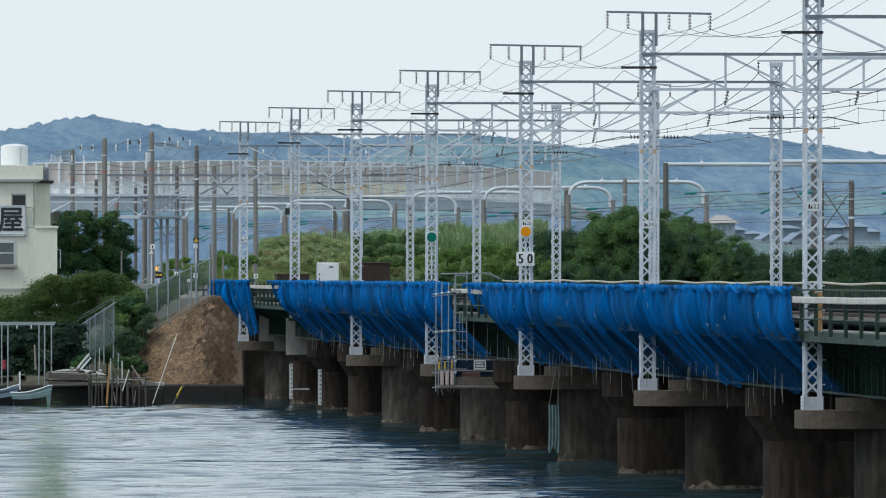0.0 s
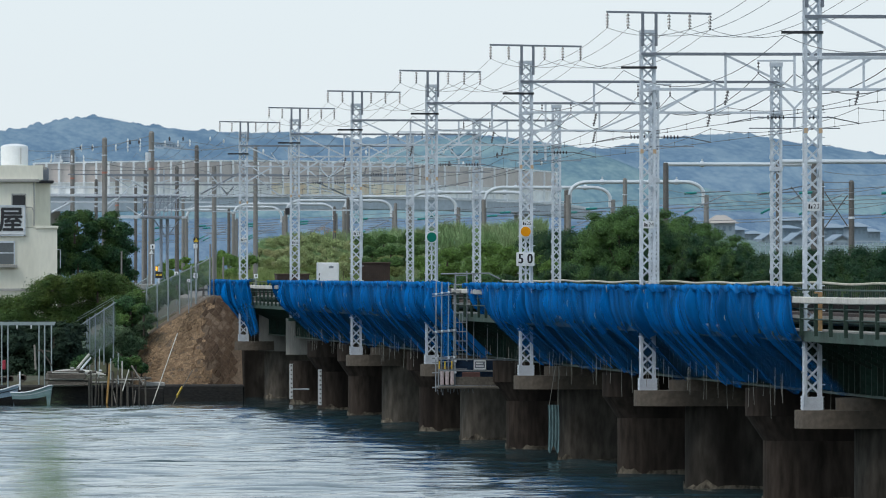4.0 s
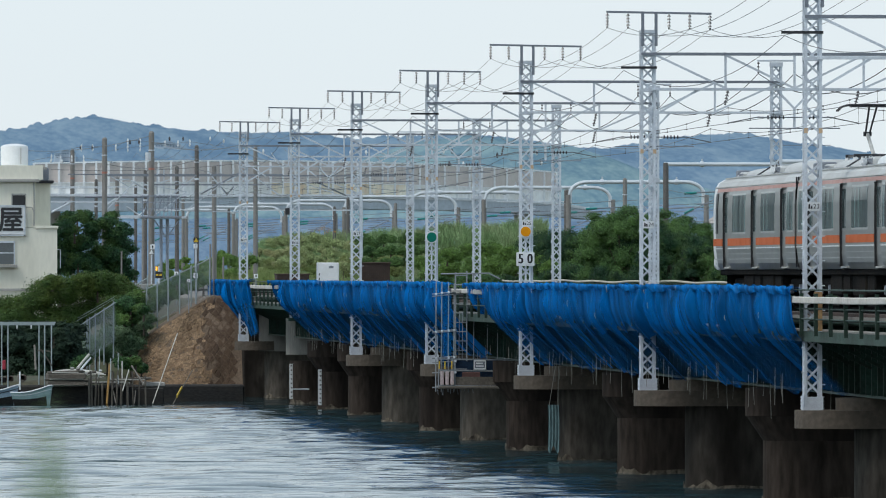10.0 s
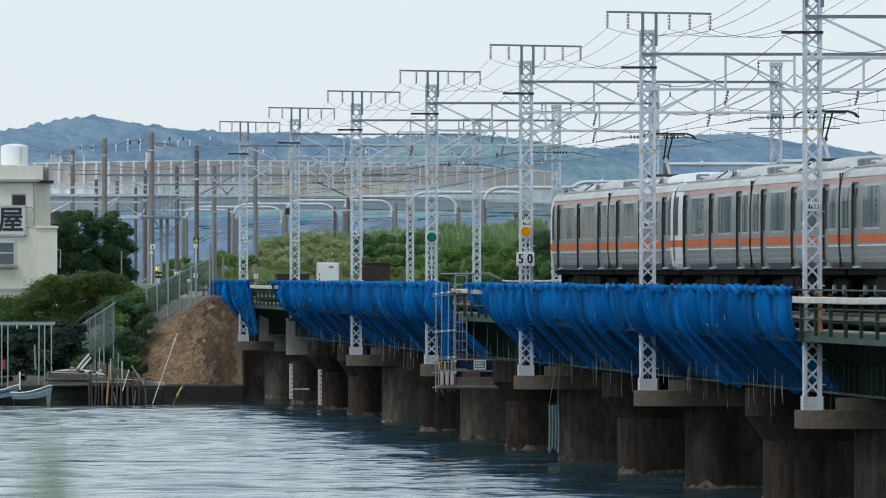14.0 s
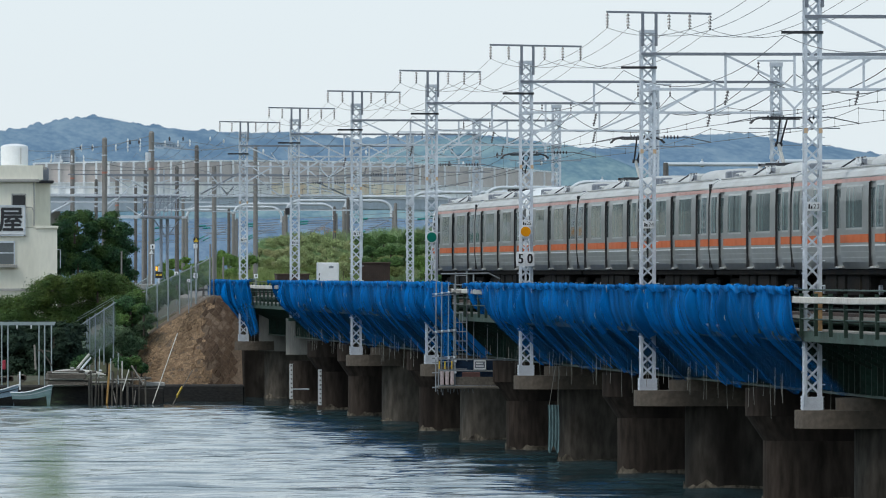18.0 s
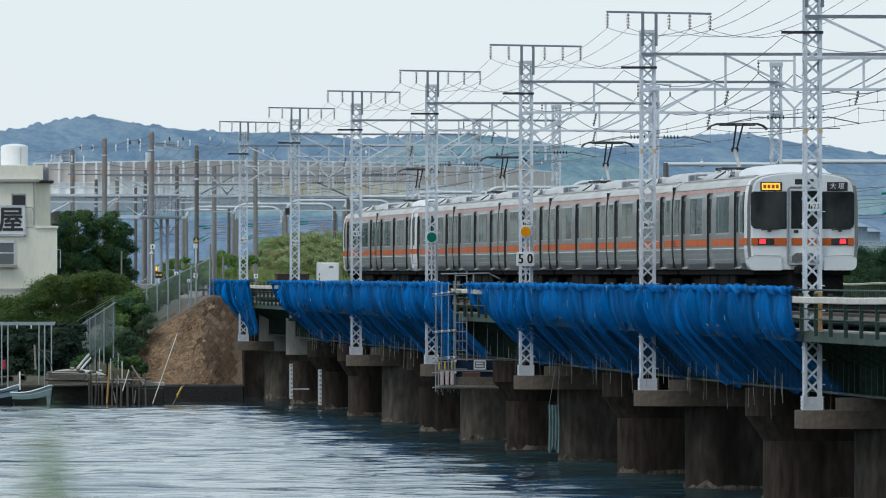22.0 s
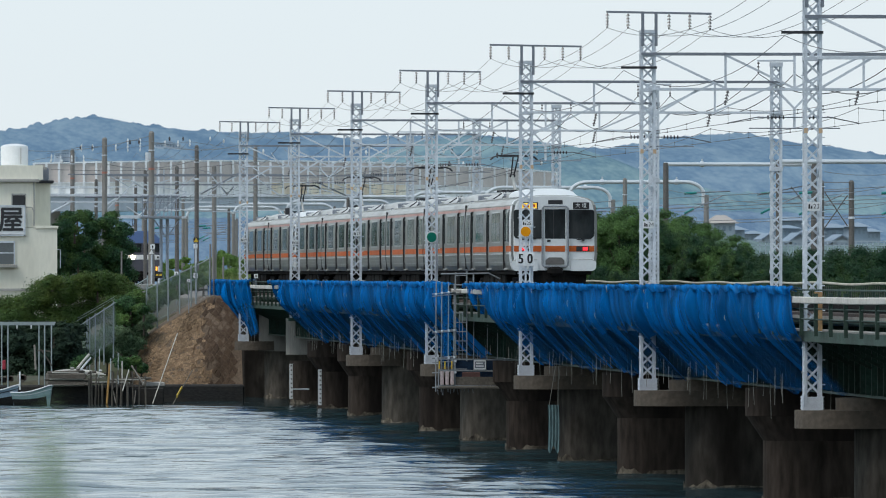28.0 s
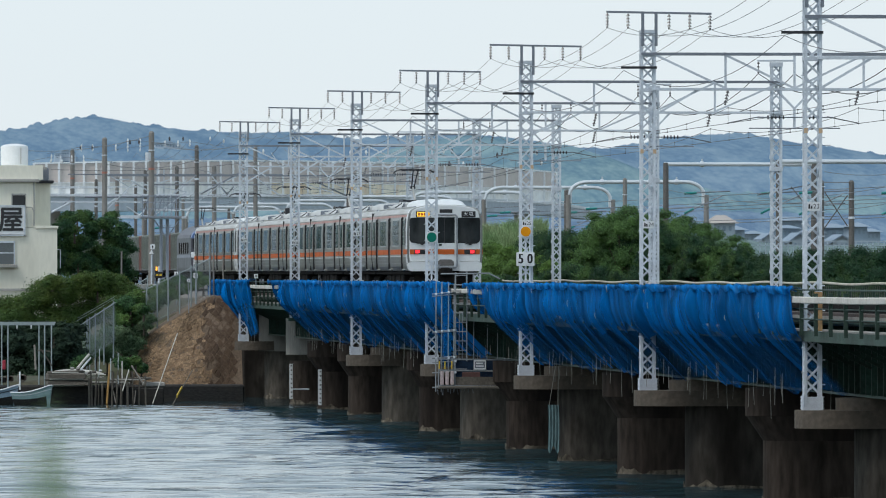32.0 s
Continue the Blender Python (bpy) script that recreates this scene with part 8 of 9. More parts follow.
# ---- line-side poles beyond the bridge ----
def concrete_poles():
    def P(px, py, y):
        return Vector((px_to_x(px, y), y, 5.6 + (484 - py) * y / 17290))
    rows = ((268, 236, 560, 0.17, POLE_CONC), (185, 247, 600, 0.17, POLE_CONC), (128, 267, 720, 0.17, POLE_CONC), (348, 260, 620, 0.14, POLE_BROWN), (257, 304, 700, 0.13, POLE_BROWN), (313, 297, 680, 0.14, POLE_BROWN),
            (170, 320, 780, 0.14, POLE_BROWN), (207, 316, 740, 0.15, POLE_CONC), (379, 296, 700, 0.17, POLE_CONC), (452, 262, 690, 0.16, POLE_CONC), (240, 330, 790, 0.13, POLE_BROWN), (405, 372, 760, 0.13, POLE_BROWN),
            (324, 350, 780, 0.13, POLE_CONC), (592, 368, 780, 0.13, POLE_BROWN), (616, 352, 800, 0.15, POLE_BROWN), (700, 362, 780, 0.14, POLE_CONC), (1507, 322, 560, 0.17, POLE_BROWN), (1455, 322, 562, 0.12, POLE_BROWN), (1003, 338, 700, 0.2, POLE_BROWN), (1106, 318, 640, 0.15, POLE_CONC))
    for px, py, y, r, mat in rows:
        p = P(px, py, y)
        t = thing("concrete_pole", "grey concrete line-side pole with fittings" if mat is POLE_CONC else "brown weathered line-side pole with fittings", "pole", "line-side poles", (p.x, y, 0))
        part("shaft", MB().cyl((0, 0, 1.5), (0, 0, p.z), r * 1.15, 12, r * 0.92), mat, t)
        part("cap", MB().cyl((0, 0, p.z), (0, 0, p.z + 0.12), r, 12, r * 0.5), mat, t)
        if py < 325:
            part("band", MB().cyl((0, 0, p.z - 2.1), (0, 0, p.z - 1.98), r * 1.06, 12), ORANGE_PALE if mat is POLE_CONC else GALV, t, "painted band")
            part("band", MB().cyl((0, 0, p.z - 1.0), (0, 0, p.z - 0.94), r * 1.08, 12), GALV, t)
    # cross beams between the poles
    fr = thing("lineside_gantry", "grey steel beams and braces strung between line-side poles", "steel frame")
    part("foot_post", MB().cyl(P(640, 520, 690), P(640, 346, 690), 0.08, 8), GALV, fr)
    for a, b, py, y, w in ((185, 348, 311, 610, 0.10), (268, 700, 311, 640, 0.10), (268, 452, 327, 640, 0.10), (90, 268, 331, 700, 0.08), (90, 640, 346, 690, 0.16), (200, 330, 385, 560, 0.12), (100, 320, 345, 600, 0.1), (90, 380, 358, 760, 0.12), (420, 620, 372, 760, 0.1), (880, 1000, 357, 720, 0.08), (1384, 1470, 256, 420, 0.03), (1452, 1510, 322, 560, 0.06)):
        part("cross_beam", MB().beam(P(a, py, y), P(b, py, y), w, w), GALV_DARK if py < 330 else GALV, fr)
    for a, b, y in (((190, 370), (240, 320), 600), ((268, 385), (330, 340), 560), ((330, 372), (400, 320), 640), ((90, 380), (125, 352), 700), ((300, 350), (330, 318), 640), ((345, 345), (420, 312), 640), ((370, 305), (400, 345), 640), ((450, 312), (500, 350), 640), ((540, 325), (600, 345), 640), ((575, 322), (622, 285), 640), ((585, 322), (640, 345), 640), ((430, 285), (470, 312), 500), ((525, 285), (560, 312), 520), ((480, 270), (500, 300), 640), ((1460, 340), (1500, 400), 560), ((1500, 345), (1458, 405), 560), ((1340, 345), (1440, 325), 620), ((1400, 330), (1440, 380), 620)):
        part("brace_rod", MB().beam(P(*a, y), P(*b, y), 0.06, 0.06), POLE_BROWN if a[0] > 1300 else GALV if y < 650 else GALV_DARK, fr)
    # lattice platform between two poles
    t = thing("lattice_platform", "grey steel lattice frame with a platform between poles", "steel frame")
    for px in (252, 262, 275, 283, 290, 297, 304, 312):
        part("upright", MB().beam(P(px, 386, 558), P(px, 345, 558), 0.05, 0.05), STEEL_MID, t)
    for py in (347, 358, 370):
        part("bar", MB().beam(P(248, py, 558), P(318, py, 558), 0.05, 0.05), STEEL_MID, t)
    for k in range(5):
        part("diagonal", MB().beam(P(252 + k * 12, 384, 558), P(264 + k * 12, 348, 558), 0.04, 0.04), STEEL_MID, t)
    part("platform", MB().slab(P(248, 387, 558).x, 557, P(248, 387, 558).z, P(320, 384, 558).x, 559, P(248, 383, 558).z, 0.02), GALV_DARK, t)
    part("funnel_brace", MB().beam(P(272, 388, 558), P(294, 420, 558), 0.06, 0.06).beam(P(318, 388, 558), P(296, 420, 558), 0.06, 0.06), STEEL_MID, t)
    part("twin_post", MB().cyl(P(285, 500, 558), P(285, 388, 558), 0.09, 8), STEEL_MID, t)
    part("twin_post", MB().cyl(P(296, 500, 558), P(296, 388, 558), 0.09, 8), STEEL_MID, t)
    # small fittings
    rng = random.Random(5)
    for px, py, y in ((258, 275, 560), (262, 280, 560), (230, 252, 600), (246, 252, 600), (300, 246, 620), (324, 246, 620), (372, 246, 640), (396, 250, 640), (424, 252, 640), (142, 262, 700), (163, 262, 700), (205, 260, 650), (90, 286, 700), (110, 286, 700), (150, 290, 700), (466, 268, 600), (620, 270, 560), (648, 270, 560), (785, 268, 520), (800, 268, 520), (795, 290, 520), (820, 290, 520), (880, 275, 480), (950, 270, 480), (965, 270, 480), (958, 288, 480)):
        p = P(px, py, y)
        part("line_insulator", MB().cyl(p, p + Vector((0, 0, 0.15)), 0.07, 8, 0.03).cyl(p + Vector((0, 0, -0.12)), p, 0.03, 8, 0.06), WHITE if rng.random() < 0.6 else INSUL, fr)
    part("transformer", MB().cyl(P(262, 285, 559), P(262, 270, 559), 0.16, 12), GALV, fr, "grey can-shaped transformer")
    part("signal_box", MB().slab(P(505, 380, 470).x, 470, P(505, 380, 470).z, P(516, 368, 470).x, 470.4, P(505, 368, 470).z, 0.03), BLACK_STEEL, fr, "black signal box on an arm")
    # long wires
    for a, b, y0, y1, sag in (((0, 262), (268, 240), 640, 560, 0.5), ((90, 300), (460, 285), 640, 640, 0.3), ((268, 250), (430, 255), 560, 480, 0.4), ((185, 290), (348, 283), 600, 620, 0.4), ((348, 300), (764, 280), 620, 520, 0.8), ((380, 330), (931, 300), 700, 480, 1.0), ((430, 270), (640, 300), 500, 700, 0.5), ((640, 330), (990, 268), 640, 420, 0.8), ((1340, 350), (1568, 330), 560, 520, 0.2), ((1180, 335), (1440, 360), 640, 560, 0.3), ((1460, 370), (1568, 360), 540, 520, 0.1), ((1460, 303), (1568, 308), 540, 520, 0.1)):
        pts = sag_points([P(*a, y0), P(*b, y1)], sag)
        single("service_wire", MB().tube(pts, 0.016, 4), WIRE, "thin dark service wire strung between poles", "wire", "service wires")


concrete_poles()


# ---- trackside signs, cabinets and crossing ----
def trackside():
    def P(px, py, y):
        return Vector((px_to_x(px, y), y, 5.6 + (484 - py) * y / 17290))
    # white cabinet
    y = 569.0
    a, b = P(563, 500, y), P(600, 465, y)
    c = thing("equipment_cabinet", "white steel lineside equipment cabinet with a dark label", "cabinet")
    part("housing", MB().slab(a.x, y, 4.0, b.x, y + 0.9, b.z, 0.03), WHITE, c)
    part("door", MB().slab(a.x + 0.28, y - 0.03, 4.3, b.x - 0.05, y, b.z - 0.08, 0.01), WHITE, c)
    part("label", MB().box(P(582, 475, y).x, y - 0.036, P(582, 475, y).z, P(590, 472, y).x, y - 0.03, P(582, 471, y).z), GALV_DARK, c, "small dark label")
    part("side_pipe", MB().cyl((a.x - 0.06, y, 4.0), (a.x - 0.06, y, b.z), 0.04, 6), GALV, c)
    y = 536.0
    for pa, pb, top, yy, lab in ((640, 690, 466, 536.0, "tall brown corrugated iron box beside the track"), (490, 547, 486, 556.0, "low dark corrugated iron box beside the track")):
        a, b = P(pa, 500, yy), P(pb, top, yy)
        c = thing("iron_box", lab, "box", "corrugated boxes")
        part("casing", MB().box(a.x, yy, 3.9, b.x, yy + 2, b.z), BROWN_IRON, c)
        n = 14
        for i in range(n):
            x = a.x + (b.x - a.x) * (i + 0.5) / n
            part("rib", MB().box(x - 0.025, yy - 0.04, 3.9, x + 0.025, yy, b.z - 0.02), BROWN_IRON, c)
        part("lid", MB().slab(a.x - 0.05, yy - 0.08, b.z - 0.03, b.x + 0.05, yy + 2, b.z + 0.05, 0.02), BROWN_IRON, c)
    # kilometre board
    p = P(565, 483, 440.0)
    c = thing("gradient_post", "narrow white trackside post with bars", "marker post", at=(p.x, 440.0, 0))
    part("board", MB().box(-0.05, 0, 4.2, 0.05, 0.05, 5.6 + 13 * 440 / 17290), WHITE, c)
    part("bars", MB().box(-0.02, -0.01, 5.1, 0.03, 0, 5.2).box(-0.02, -0.01, 5.3, 0.03, 0, 5.4).box(-0.02, -0.01, 5.5, 0.03, 0, 5.6), BLACK, c)
    for px, py, w, yy in ((453, 489, 7, 455.0), (346, 488, 8, 486.0), (312, 485, 7, 500.0), (346, 436, 7, 618.0), (270, 437, 8, 557.0), (334, 497, 5, 480.0)):
        p = P(px, py, yy)
        hw = w / 2 * yy / 17290
        c = thing("plate_marker", "small white marker plate on a slim post", "marker", "marker plates", (p.x, yy, p.z))
        part("plate", MB().slab(-hw, -0.03, -hw * 1.1, hw, 0, hw * 1.1, 0.01), WHITE, c)
        part("bar", MB().box(-hw * 0.3, -0.035, -hw * 0.6, hw * 0.3, -0.03, hw * 0.6), BLACK, c)
        part("post", MB().cyl((0, 0.03, -hw), (0, 0.03, -0.5 if px == 453 else -1.6), 0.022, 6), STEEL_MID, c)
    # warning triangles
    for px, py, yy, mat in ((347, 425, 616.0, YELLOW), (268, 446, 555.0, WHITE)):
        p = P(px, py, yy)
        s = 5 * yy / 17290
        c = thing("warning_triangle", "small triangular warning plate on a pole" if mat is WHITE else "yellow triangular warning plate on a black ground", "sign", "warning plates", (p.x, yy, p.z))
        if mat is YELLOW:
            part("ground", MB().box(-s * 0.9, -0.01, -s * 0.9, s * 0.9, 0.3, s * 0.9), BLACK, c)
        part("triangle", MB().prism([(-s * 0.85, -s * 0.7), (s * 0.85, -s * 0.7), (0, s * 0.8)], -0.05, -0.012), mat, c)
        part("post", MB().cyl((0, 0.1, -s), (0, 0.1, -2.4), 0.045, 6), GALV, c)
    # level crossing signal
    yy = 545.0
    c = thing("crossing_signal", "level crossing signal with black and yellow boards and an amber lamp", "signal")
    p = P(281, 487, yy)
    part("post", MB().cyl((p.x, yy, 3.0), (p.x, yy, p.z + 0.5), 0.05, 8), GALV, c)
    hw = 6.5 * yy / 17290
    part("board", MB().box(p.x - hw, yy - 0.05, p.z - 0.18, p.x + hw, yy, p.z + 0.18), BLACK, c, "black board")
    part("bar", MB().box(p.x - hw * 0.8, yy - 0.06, p.z - 0.05, p.x - hw * 0.15, yy - 0.05, p.z + 0.05), YELLOW, c)
    part("bar", MB().box(p.x + hw * 0.15, yy - 0.06, p.z - 0.05, p.x + hw * 0.8, yy - 0.05, p.z + 0.05), YELLOW, c)
    q = P(277, 476, yy)
    part("lamp", MB().cyl((q.x, yy, q.z - 0.1), (q.x, yy, q.z + 0.12), 0.05, 10), LAMP_AMBER, c, "amber lamp")
    # lineside low wall and stakes on the bank
    single("bank_wall", MB().slab(P(225, 512, 500).x, 500, P(300, 512, 500).z, P(372, 505, 500).x, 500.5, P(300, 503, 500).z, 0.03), CONC_LIGHT, "low pale concrete trough wall along the bank", "wall")
    for px, top, yy in ((215, 445, 505), (378, 438, 490), (395, 455, 505), (437, 470, 505), (372, 432, 492)):
        p = P(px, top, yy)
        single("stake", MB().cyl((p.x, yy, 3.0), (p.x, yy, p.z), 0.045, 7), POLE_CONC, "slim grey stake on the railway bank", "stake", "bank stakes")
    # discs and speed board on the bridge masts
    for y, px, py, mat, lab in ((356.6, 764, 420, SIGN_GREEN, "round green disc signal with a white rim on a mast"), (316.4, 930.5, 410, SIGN_ORANGE, "round orange disc signal with a white rim on a mast")):
        x = px_to_x(px, y - 0.35)
        z = 5.6 + (484 - py) * y / 17290
        k = y / 17290
        c = thing("disc_signal", lab, "signal", "disc signals", (x, y - 0.32, z))
        part("rim", MB().disc((0, 0, 0), 10.6 * k, 0.03, 36), WHITE, c, "white rim")
        part("face", MB().disc((0, -0.012, 0), 8.8 * k, 0.012, 36), mat, c)
        part("post", MB().box(-0.03, 0.03, -1.7, 0.03, 0.07, 0.1), GALV, c)
        part("conduit", MB().cyl((0.14, 0.05, -1.7), (0.14, 0.05, -0.1), 0.03, 6), GALV, c)
    y = 316.4
    k = y / 17290
    for px, ch in ((922, "5"), (938, "0")):
        x, z = px_to_x(px, y - 0.4), 5.6 + (484 - 459) * k
        c = thing("speed_board", "white speed board with a black numeral", "sign", "speed boards", (x, y - 0.36, z))
        part("board", MB().slab(-8.0 * k, -0.02, -12 * k, 8.0 * k, 0.02, 12 * k, 0.01), WHITE, c)
        for dx in (-0.014, 0.0, 0.014):
            part("numeral", text_mesh(ch, 0.40, BLACK, 0.004), BLACK, c, "black numeral" if dx == 0 else "", Matrix.Translation((dx, -0.026 - abs(dx) * 0.1, 0)) @ FACING @ Matrix.Diagonal((0.85, 1.1, 1, 1)))


trackside()


def hillside_houses():
    """Pale houses in clearings on the far hillside."""
    # haze is mixed into these wall, roof and pane colours
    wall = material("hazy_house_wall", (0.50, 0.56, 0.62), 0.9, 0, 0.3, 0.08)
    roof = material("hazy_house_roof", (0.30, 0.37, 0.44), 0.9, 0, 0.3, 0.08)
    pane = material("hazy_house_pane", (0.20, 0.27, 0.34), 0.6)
    for px, py, w, h, crest in ((282, 252, 16, 10, 225), (297, 250, 18, 12, 227), (312, 254, 16, 9, 228), (103, 271, 13, 7, 213), (116, 267, 16, 8, 212), (128, 270, 11, 6, 211), (852, 250, 14, 7, 236)):
        top = 5.6 + (484 - crest) * 3450 / 17290
        y = 3300.0
        for _ in range(8):
            # where the slope stands as high as the house's foot
            q = min(0.98, (5.6 + (484 - py - h) * y / 17290) / top)
            y = 3000 + 500 * math.asin(q) / (math.pi / 2) / 1.12
        k = y / 17290
        x, z = px_to_x(px, y - 6), 5.6 + (484 - py - h) * k
        W, H = w * k / 2, h * k
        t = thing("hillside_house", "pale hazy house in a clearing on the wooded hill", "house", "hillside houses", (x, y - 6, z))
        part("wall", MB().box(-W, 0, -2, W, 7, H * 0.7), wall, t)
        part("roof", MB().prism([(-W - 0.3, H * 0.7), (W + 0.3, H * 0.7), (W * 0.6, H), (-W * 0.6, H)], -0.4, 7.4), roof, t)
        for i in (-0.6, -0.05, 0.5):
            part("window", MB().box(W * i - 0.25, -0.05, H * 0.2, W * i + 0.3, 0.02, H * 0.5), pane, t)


hillside_houses()


def far_suburb():
    """Hazy houses behind the trees, with a pale fence before them."""
    # bluish haze put into the pane, pale wall and slate colours
    pane = material("hazed_window", (0.24, 0.31, 0.37), 0.5)
    pale = material("hazed_pale_wall", (0.38, 0.45, 0.51), 0.9, 0, 0.3, 0.06)
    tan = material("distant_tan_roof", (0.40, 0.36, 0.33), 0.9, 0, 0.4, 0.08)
    slate = material("hazed_slate_roof", (0.23, 0.295, 0.37), 0.9, 0, 0.4, 0.08)
    for px, py, w, roof_h, yy, roof, gable in ((1282, 380, 38, 15, 960, tan, False), (1303, 399, 30, 8, 975, slate, False), (1403, 383, 56, 8, 1010, slate, False), (1398, 398, 30, 6, 985, slate, False),
                                               (1415, 414, 26, 11, 950, slate, True), (1442, 404, 28, 7, 980, slate, False), (1476, 395, 46, 8, 1000, slate, False), (1490, 417, 30, 9, 945, slate, True), (1521, 393, 28, 8, 990, slate, False),
                                               (1338, 408, 24, 6, 1100, slate, False), (1362, 415, 18, 6, 1050, slate, True), (1545, 404, 26, 6, 1200, slate, False)):
        k = yy / 17290
        x, top = px_to_x(px, yy), 5.6 + (484 - py) * k
        W, eave = w * k / 2, top - roof_h * k
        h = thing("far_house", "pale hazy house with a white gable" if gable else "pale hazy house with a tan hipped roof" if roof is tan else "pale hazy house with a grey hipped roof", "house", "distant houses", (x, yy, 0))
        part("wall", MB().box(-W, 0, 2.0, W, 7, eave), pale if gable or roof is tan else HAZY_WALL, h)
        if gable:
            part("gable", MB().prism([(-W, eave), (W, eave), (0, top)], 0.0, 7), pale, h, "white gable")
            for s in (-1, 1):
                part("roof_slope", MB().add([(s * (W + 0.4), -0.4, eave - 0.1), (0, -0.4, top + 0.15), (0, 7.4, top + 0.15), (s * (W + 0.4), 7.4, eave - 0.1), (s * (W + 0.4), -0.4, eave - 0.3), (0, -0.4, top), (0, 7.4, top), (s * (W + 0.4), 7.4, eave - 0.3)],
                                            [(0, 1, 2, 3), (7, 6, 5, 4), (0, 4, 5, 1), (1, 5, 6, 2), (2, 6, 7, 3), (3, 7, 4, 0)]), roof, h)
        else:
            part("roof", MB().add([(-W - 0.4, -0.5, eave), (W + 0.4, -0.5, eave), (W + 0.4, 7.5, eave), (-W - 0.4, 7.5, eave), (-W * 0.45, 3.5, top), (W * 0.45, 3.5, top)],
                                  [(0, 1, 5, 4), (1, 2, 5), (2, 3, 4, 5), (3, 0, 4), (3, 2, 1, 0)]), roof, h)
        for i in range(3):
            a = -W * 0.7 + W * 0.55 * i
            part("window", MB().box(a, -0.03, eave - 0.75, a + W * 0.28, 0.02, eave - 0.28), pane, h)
    # the greenery's base colour holds its distance haze
    ridge("suburb_greenery", 880, 30, ((1180, 436), (1250, 418), (1300, 421), (1345, 426), (1380, 431), (1420, 432), (1470, 433), (1520, 431), (1560, 428), (1620, 430)), material("hazed_greenery", (0.10, 0.155, 0.155), 0.95, 0, 0.3, 0.3, 0, 1.5, (0.16, 0.22, 0.23), 0.7), "hazy low greenery in front of the distant houses", 21, 0.25)
    f = thing("suburb_fence", "pale thin railing in front of the distant houses", "fence")
    y = 866.0
    k = y / 17290
    for i in range(25):
        x = px_to_x(1345 + i * 10, y)
        part("post", MB().box(x - 0.04, y, 2.0, x + 0.04, y + 0.08, 5.6 + (484 - 426) * k), pale, f)
    for py in (427, 434):
        part("rail", MB().box(px_to_x(1340, y), y - 0.05, 5.6 + (484 - py) * k - 0.04, px_to_x(1592, y), y, 5.6 + (484 - py) * k + 0.04), pale, f)


far_suburb()




# ---- suspended work platform with ladder ----
def scaffold():
    yy = 336.5
    k = yy / 17290

    def P(px, py, y=yy):
        return Vector((px_to_x(px, y), y, 5.6 + (484 - py) * y / 17290))
    t = thing("work_scaffold", "galvanised tube scaffold with a ladder and a hanging work platform", "scaffold")
    for px in (771, 781, 793, 803):
        part("upright_tube", MB().cyl(P(px, 694), P(px + 1.0, 498 + (px - 771) * 0.15), 0.022, 7), SCAFFOLD, t)
    for py in (520, 524, 587, 589, 634, 642, 660, 686):
        part("ledger_tube", MB().cyl(P(765, py + 1), P(808, py - 3), 0.02, 7), SCAFFOLD, t)
    for px, py in ((772, 521), (782, 519), (794, 518), (804, 517), (772, 588), (782, 587), (794, 586), (804, 585), (772, 635), (794, 634), (804, 633), (806, 660), (893, 660), (806, 640), (893, 640)):
        part("coupler", MB().slab(P(px - 1.8, py).x, yy - 0.06, P(px, py + 2).z, P(px + 1.8, py).x, yy + 0.05, P(px, py - 2).z, 0.01), GALV, t, "pale tube coupler")
    for px in (785, 812, 818, 838, 862, 880):
        part("hanger_rod", MB().cyl(P(px, 640, yy + 0.8), P(px + 1, 552, yy + 0.8), 0.012, 5), SCAFFOLD, t)
    rg = random.Random(5)
    for i in range(11):
        px = 774 + i * 6 + rg.uniform(-2, 2)
        part("loose_end", MB().cyl(P(px, 690), P(px + rg.uniform(-2, 2), 694 + rg.uniform(0, 7)), 0.012, 5), GALV_DARK, t)
    part("blue_strip", MB().slab(P(783, 650, yy + 0.4).x, yy + 0.3, P(783, 650).z, P(800, 650).x, yy + 0.34, P(783, 520).z, 0.01), BLUE_SHEET, t, "blue sheet behind the tubes")
    lad = part("ladder", MB().cyl(P(806, 640), P(806, 485), 0.025, 7), SCAFFOLD, t, "grey steel ladder")
    part("ladder_stile", MB().cyl(P(826, 640), P(826, 480), 0.025, 7), SCAFFOLD, lad)
    for i in range(11):
        part("rung", MB().cyl(P(806, 488 + i * 16.6), P(826, 488 + i * 16.6), 0.018, 6), SCAFFOLD, lad)
    part("landing", MB().slab(P(800, 518).x, yy - 0.25, P(800, 518).z, P(829, 512).x, yy + 0.5, P(800, 513).z, 0.015), CONC_LIGHT, t, "pale landing plate")
    RAG = material("pinkish_rag", (0.52, 0.43, 0.43), 0.8, 0, 4, 0.2)
    # platform basket
    for py, w in ((636, 0.05), (656, 0.05), (684, 0.07)):
        part("basket_rail", MB().beam(P(775, py), P(912, py + 2), w, w), SCAFFOLD, t)
    for px in (776, 800, 805, 893, 911):
        part("basket_post", MB().beam(P(px, 686), P(px, 634), 0.045, 0.045), SCAFFOLD, t)
    part("floor_board", MB().slab(P(776, 688).x, yy - 0.5, P(776, 689).z, P(912, 684).x, yy + 1.2, P(776, 684).z, 0.02), OLD_WOOD, t)
    part("kick_board", MB().slab(P(806, 682).x, yy + 0.02, P(806, 683).z, P(910, 668).x, yy + 0.06, P(806, 668).z, 0.01), OLD_WOOD, t, "brown kick board")
    part("net_panel", MB().box(P(806, 668).x, yy + 0.1, P(806, 668).z, P(910, 640).x, yy + 0.12, P(806, 637).z), material("navy_netting", (0.004, 0.022, 0.055), 0.8, 0, 2, 0.4, 0, 12, (0.012, 0.05, 0.11), 0.7), t, "dark blue netting panel")
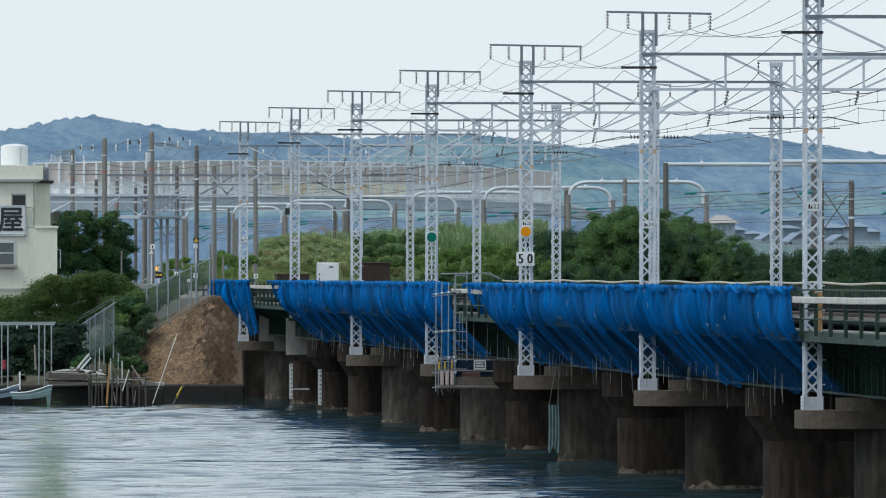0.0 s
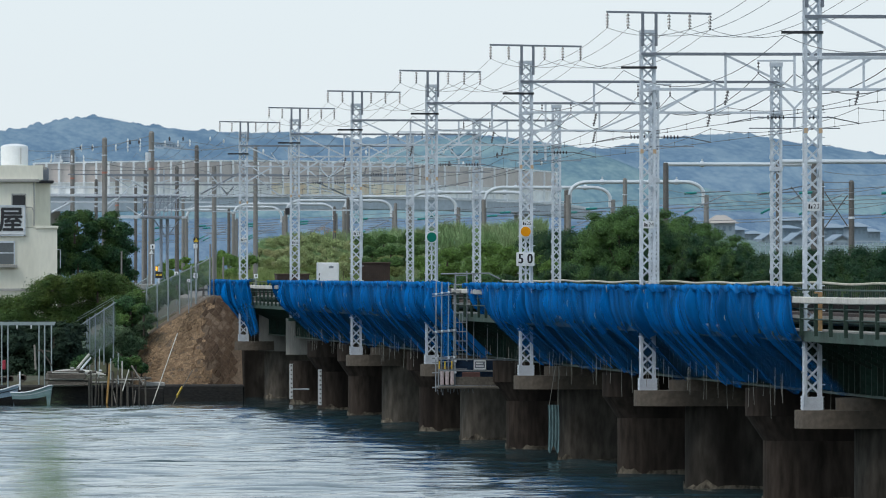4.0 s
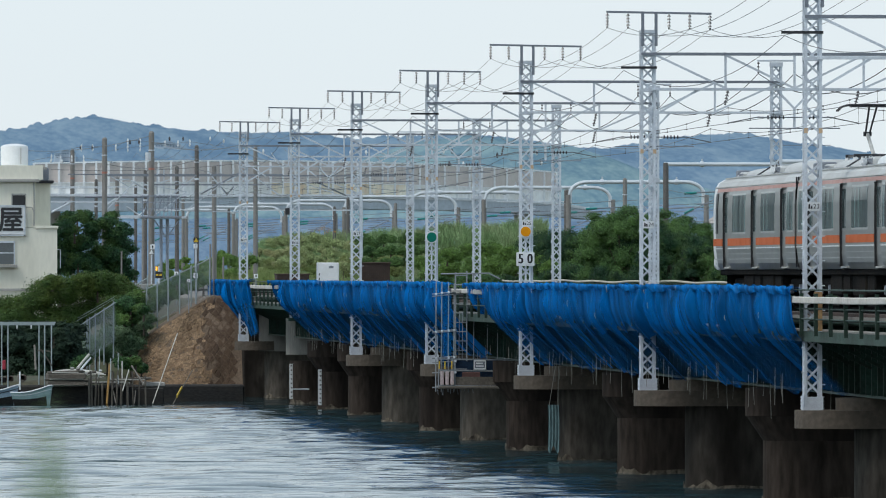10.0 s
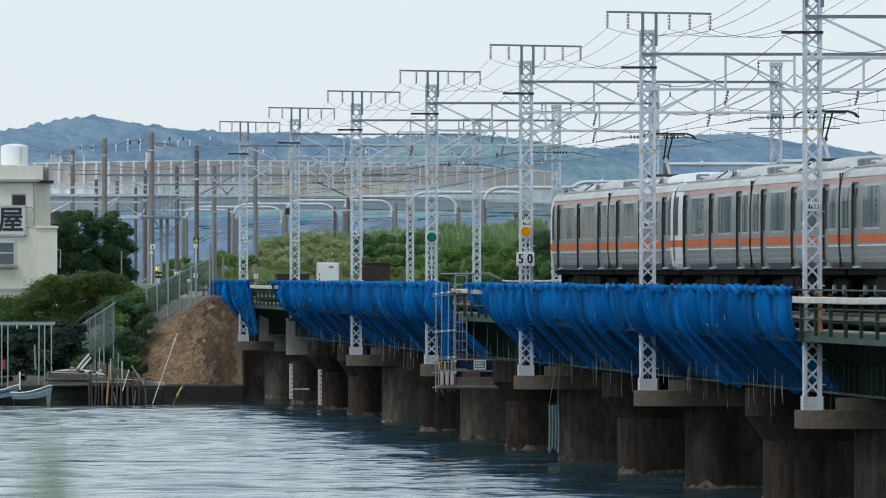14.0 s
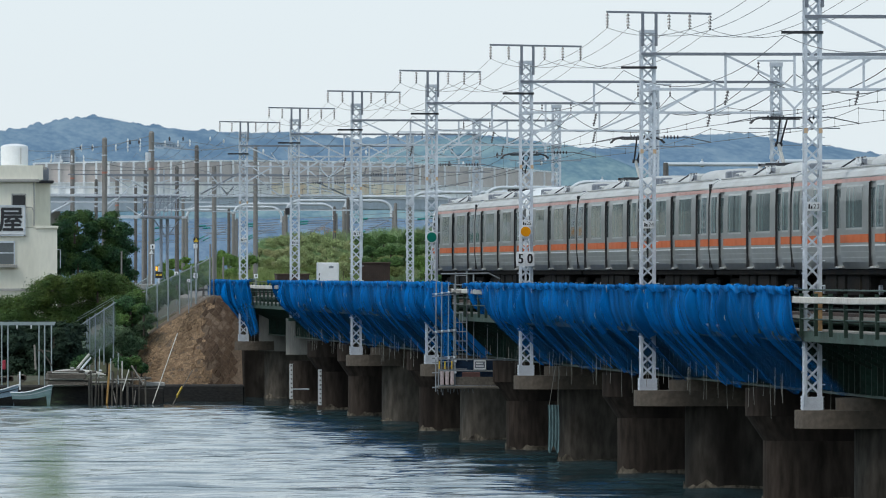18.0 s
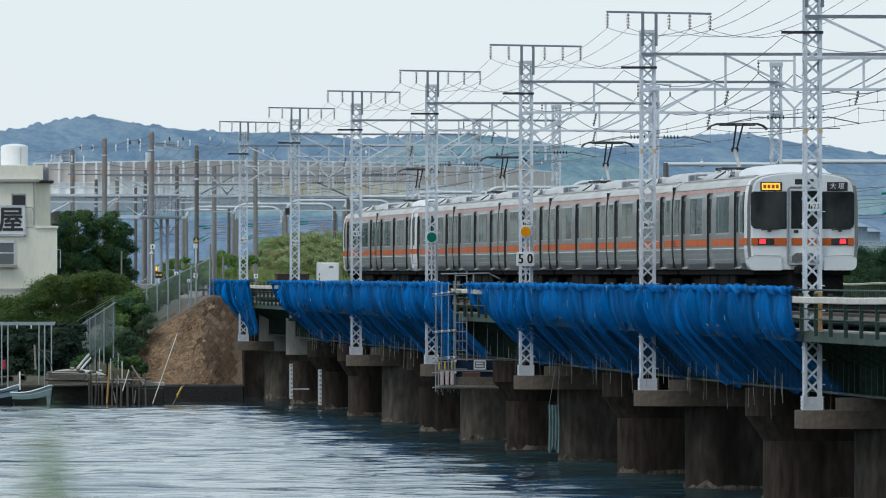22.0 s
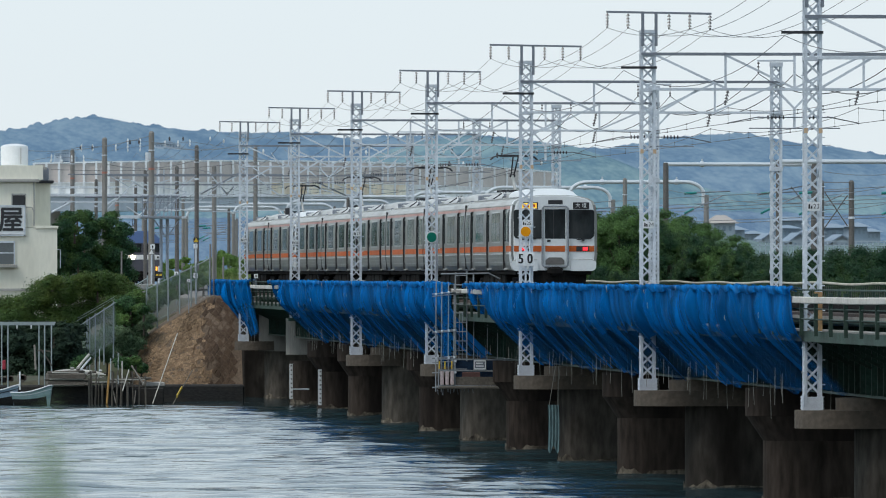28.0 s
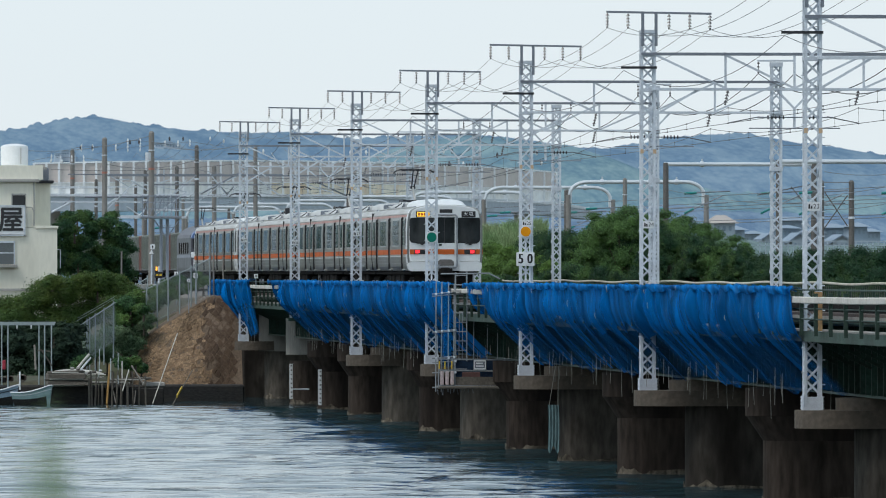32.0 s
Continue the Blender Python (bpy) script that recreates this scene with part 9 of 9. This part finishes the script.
    s = part("notice_board", MB().slab(P(838, 655).x, yy - 0.05, P(838, 654).z, P(860, 638).x, yy - 0.02, P(838, 638).z, 0.01), GALV_DARK, t, "framed notice board with bars")
    part("notice_rim", MB().box(P(838, 640).x, yy - 0.06, P(838, 640.5).z, P(860, 638).x, yy - 0.05, P(838, 638).z).box(P(838, 654).x, yy - 0.06, P(838, 655).z, P(860, 652).x, yy - 0.05, P(838, 652.5).z).box(P(838, 654).x, yy - 0.06, P(838, 654).z, P(840, 640).x, yy - 0.05, P(838, 638).z).box(P(858, 654).x, yy - 0.06, P(838, 654).z, P(860, 640).x, yy - 0.05, P(838, 638).z), WHITE, s)
    part("notice_bar", MB().box(P(842, 650).x, yy - 0.06, P(842, 650).z, P(856, 646).x, yy - 0.05, P(842, 647.5).z).box(P(842, 645).x, yy - 0.06, P(842, 645).z, P(854, 642).x, yy - 0.05, P(842, 642.5).z), WHITE, s)
    part("side_plate", MB().slab(P(898, 655).x, yy - 0.04, P(898, 655).z, P(911, 638).x, yy - 0.01, P(898, 638).z, 0.01), SCAFFOLD, t)
    part("maroon_cloth", MB().slab(P(818, 672).x, yy + 0.07, P(818, 672).z, P(850, 660).x, yy + 0.1, P(818, 660).z, 0.01), BOX_RED, t)
    part("white_label", MB().box(P(876, 668).x, yy - 0.03, P(876, 668).z, P(890, 660).x, yy - 0.01, P(876, 659).z), SCAFFOLD, t)
    for i, (px, col) in enumerate(((776, YELLOW), (786, YELLOW), (798, YELLOW), (779, WHITE), (788, WHITE), (797, WHITE))):
        py0, py1 = (654, 640) if col is YELLOW else (682, 658)
        part("ribbon", MB().slab(P(px, py0).x, yy - 0.08, P(px, py0).z, P(px + (2.4 if col is YELLOW else 6.0), py1).x, yy - 0.05, P(px, py1).z, 0.01), col if col is YELLOW else RAG, t, "hanging safety ribbon" if col is YELLOW else "pale rag tied to the scaffold")
    part("top_handrail", MB().tube([P(780, 485), P(865, 484), P(885, 494)], 0.03, 6).tube([P(806, 500), P(806, 482)], 0.03, 6).tube([P(838, 500), P(838, 484)], 0.03, 6), SCAFFOLD, t)
    part("stay_wire", MB().cyl(P(908, 640), P(908, 615), 0.015, 5), SCAFFOLD, t)


scaffold()


# ---- out-of-focus grass close to the lens ----
def near_grass():
    t = thing("foreground_grass", "pale green grass blades growing close to the lens", "grass")
    mat = material("near_grass_blade", (0.20, 0.32, 0.13), 0.6, 0, 3, 0.1, trans=0.3)
    rng = random.Random(6)
    for i in range(54):
        x = 0.476 + 0.094 * (i + rng.random()) / 54
        y = 14.0 + rng.uniform(-0.3, 0.3)
        top = 5.30 + 0.14 * math.sin(math.pi * (i + 0.7) / 54.5) + rng.uniform(-0.03, 0.01)
        w = rng.uniform(0.0025, 0.0045)
        m = MB()
        m.sheet(lambda u, v: (x + (u - 0.5) * 2 * w * (1 - v ** 3) + 0.012 * v * v * math.sin(i), y + 0.002 * math.cos(u * 6.28), 4.0 + (top - 4.0) * v), 2, 8)
        part("blade", m, mat, t)


near_grass()


def motions():
    front = ((0.0, 139.9), (9.0, 253.3), (13.0, 303.7), (19.0, 379.1), (24.0, 441.2), (28.0, 490.6), (30.0, 514.8), (32.0, 538.5))
    for i, car in enumerate(TRAIN):
        walk(car, [(t, pose(TRACK_A, y - PITCH * i, RAIL)) for t, y in front])
    nose = ((0.0, 1381.0), (28.0, 711.0), (29.0, 687.0), (30.0, 662.0), (31.0, 638.0), (32.0, 614.0))
    for i, car in enumerate(FREIGHT):
        back = 0 if i == 0 else 18.6 + 20.6 * (i - 1)
        walk(car, [(t, pose(TRACK_B, y + back, RAIL)) for t, y in nose])
    # the tide drifts slowly across
    walk(water, [(0.0, pose(0, 0, 0)), (32.0, pose(-9.0, 0, 0))])


motions()
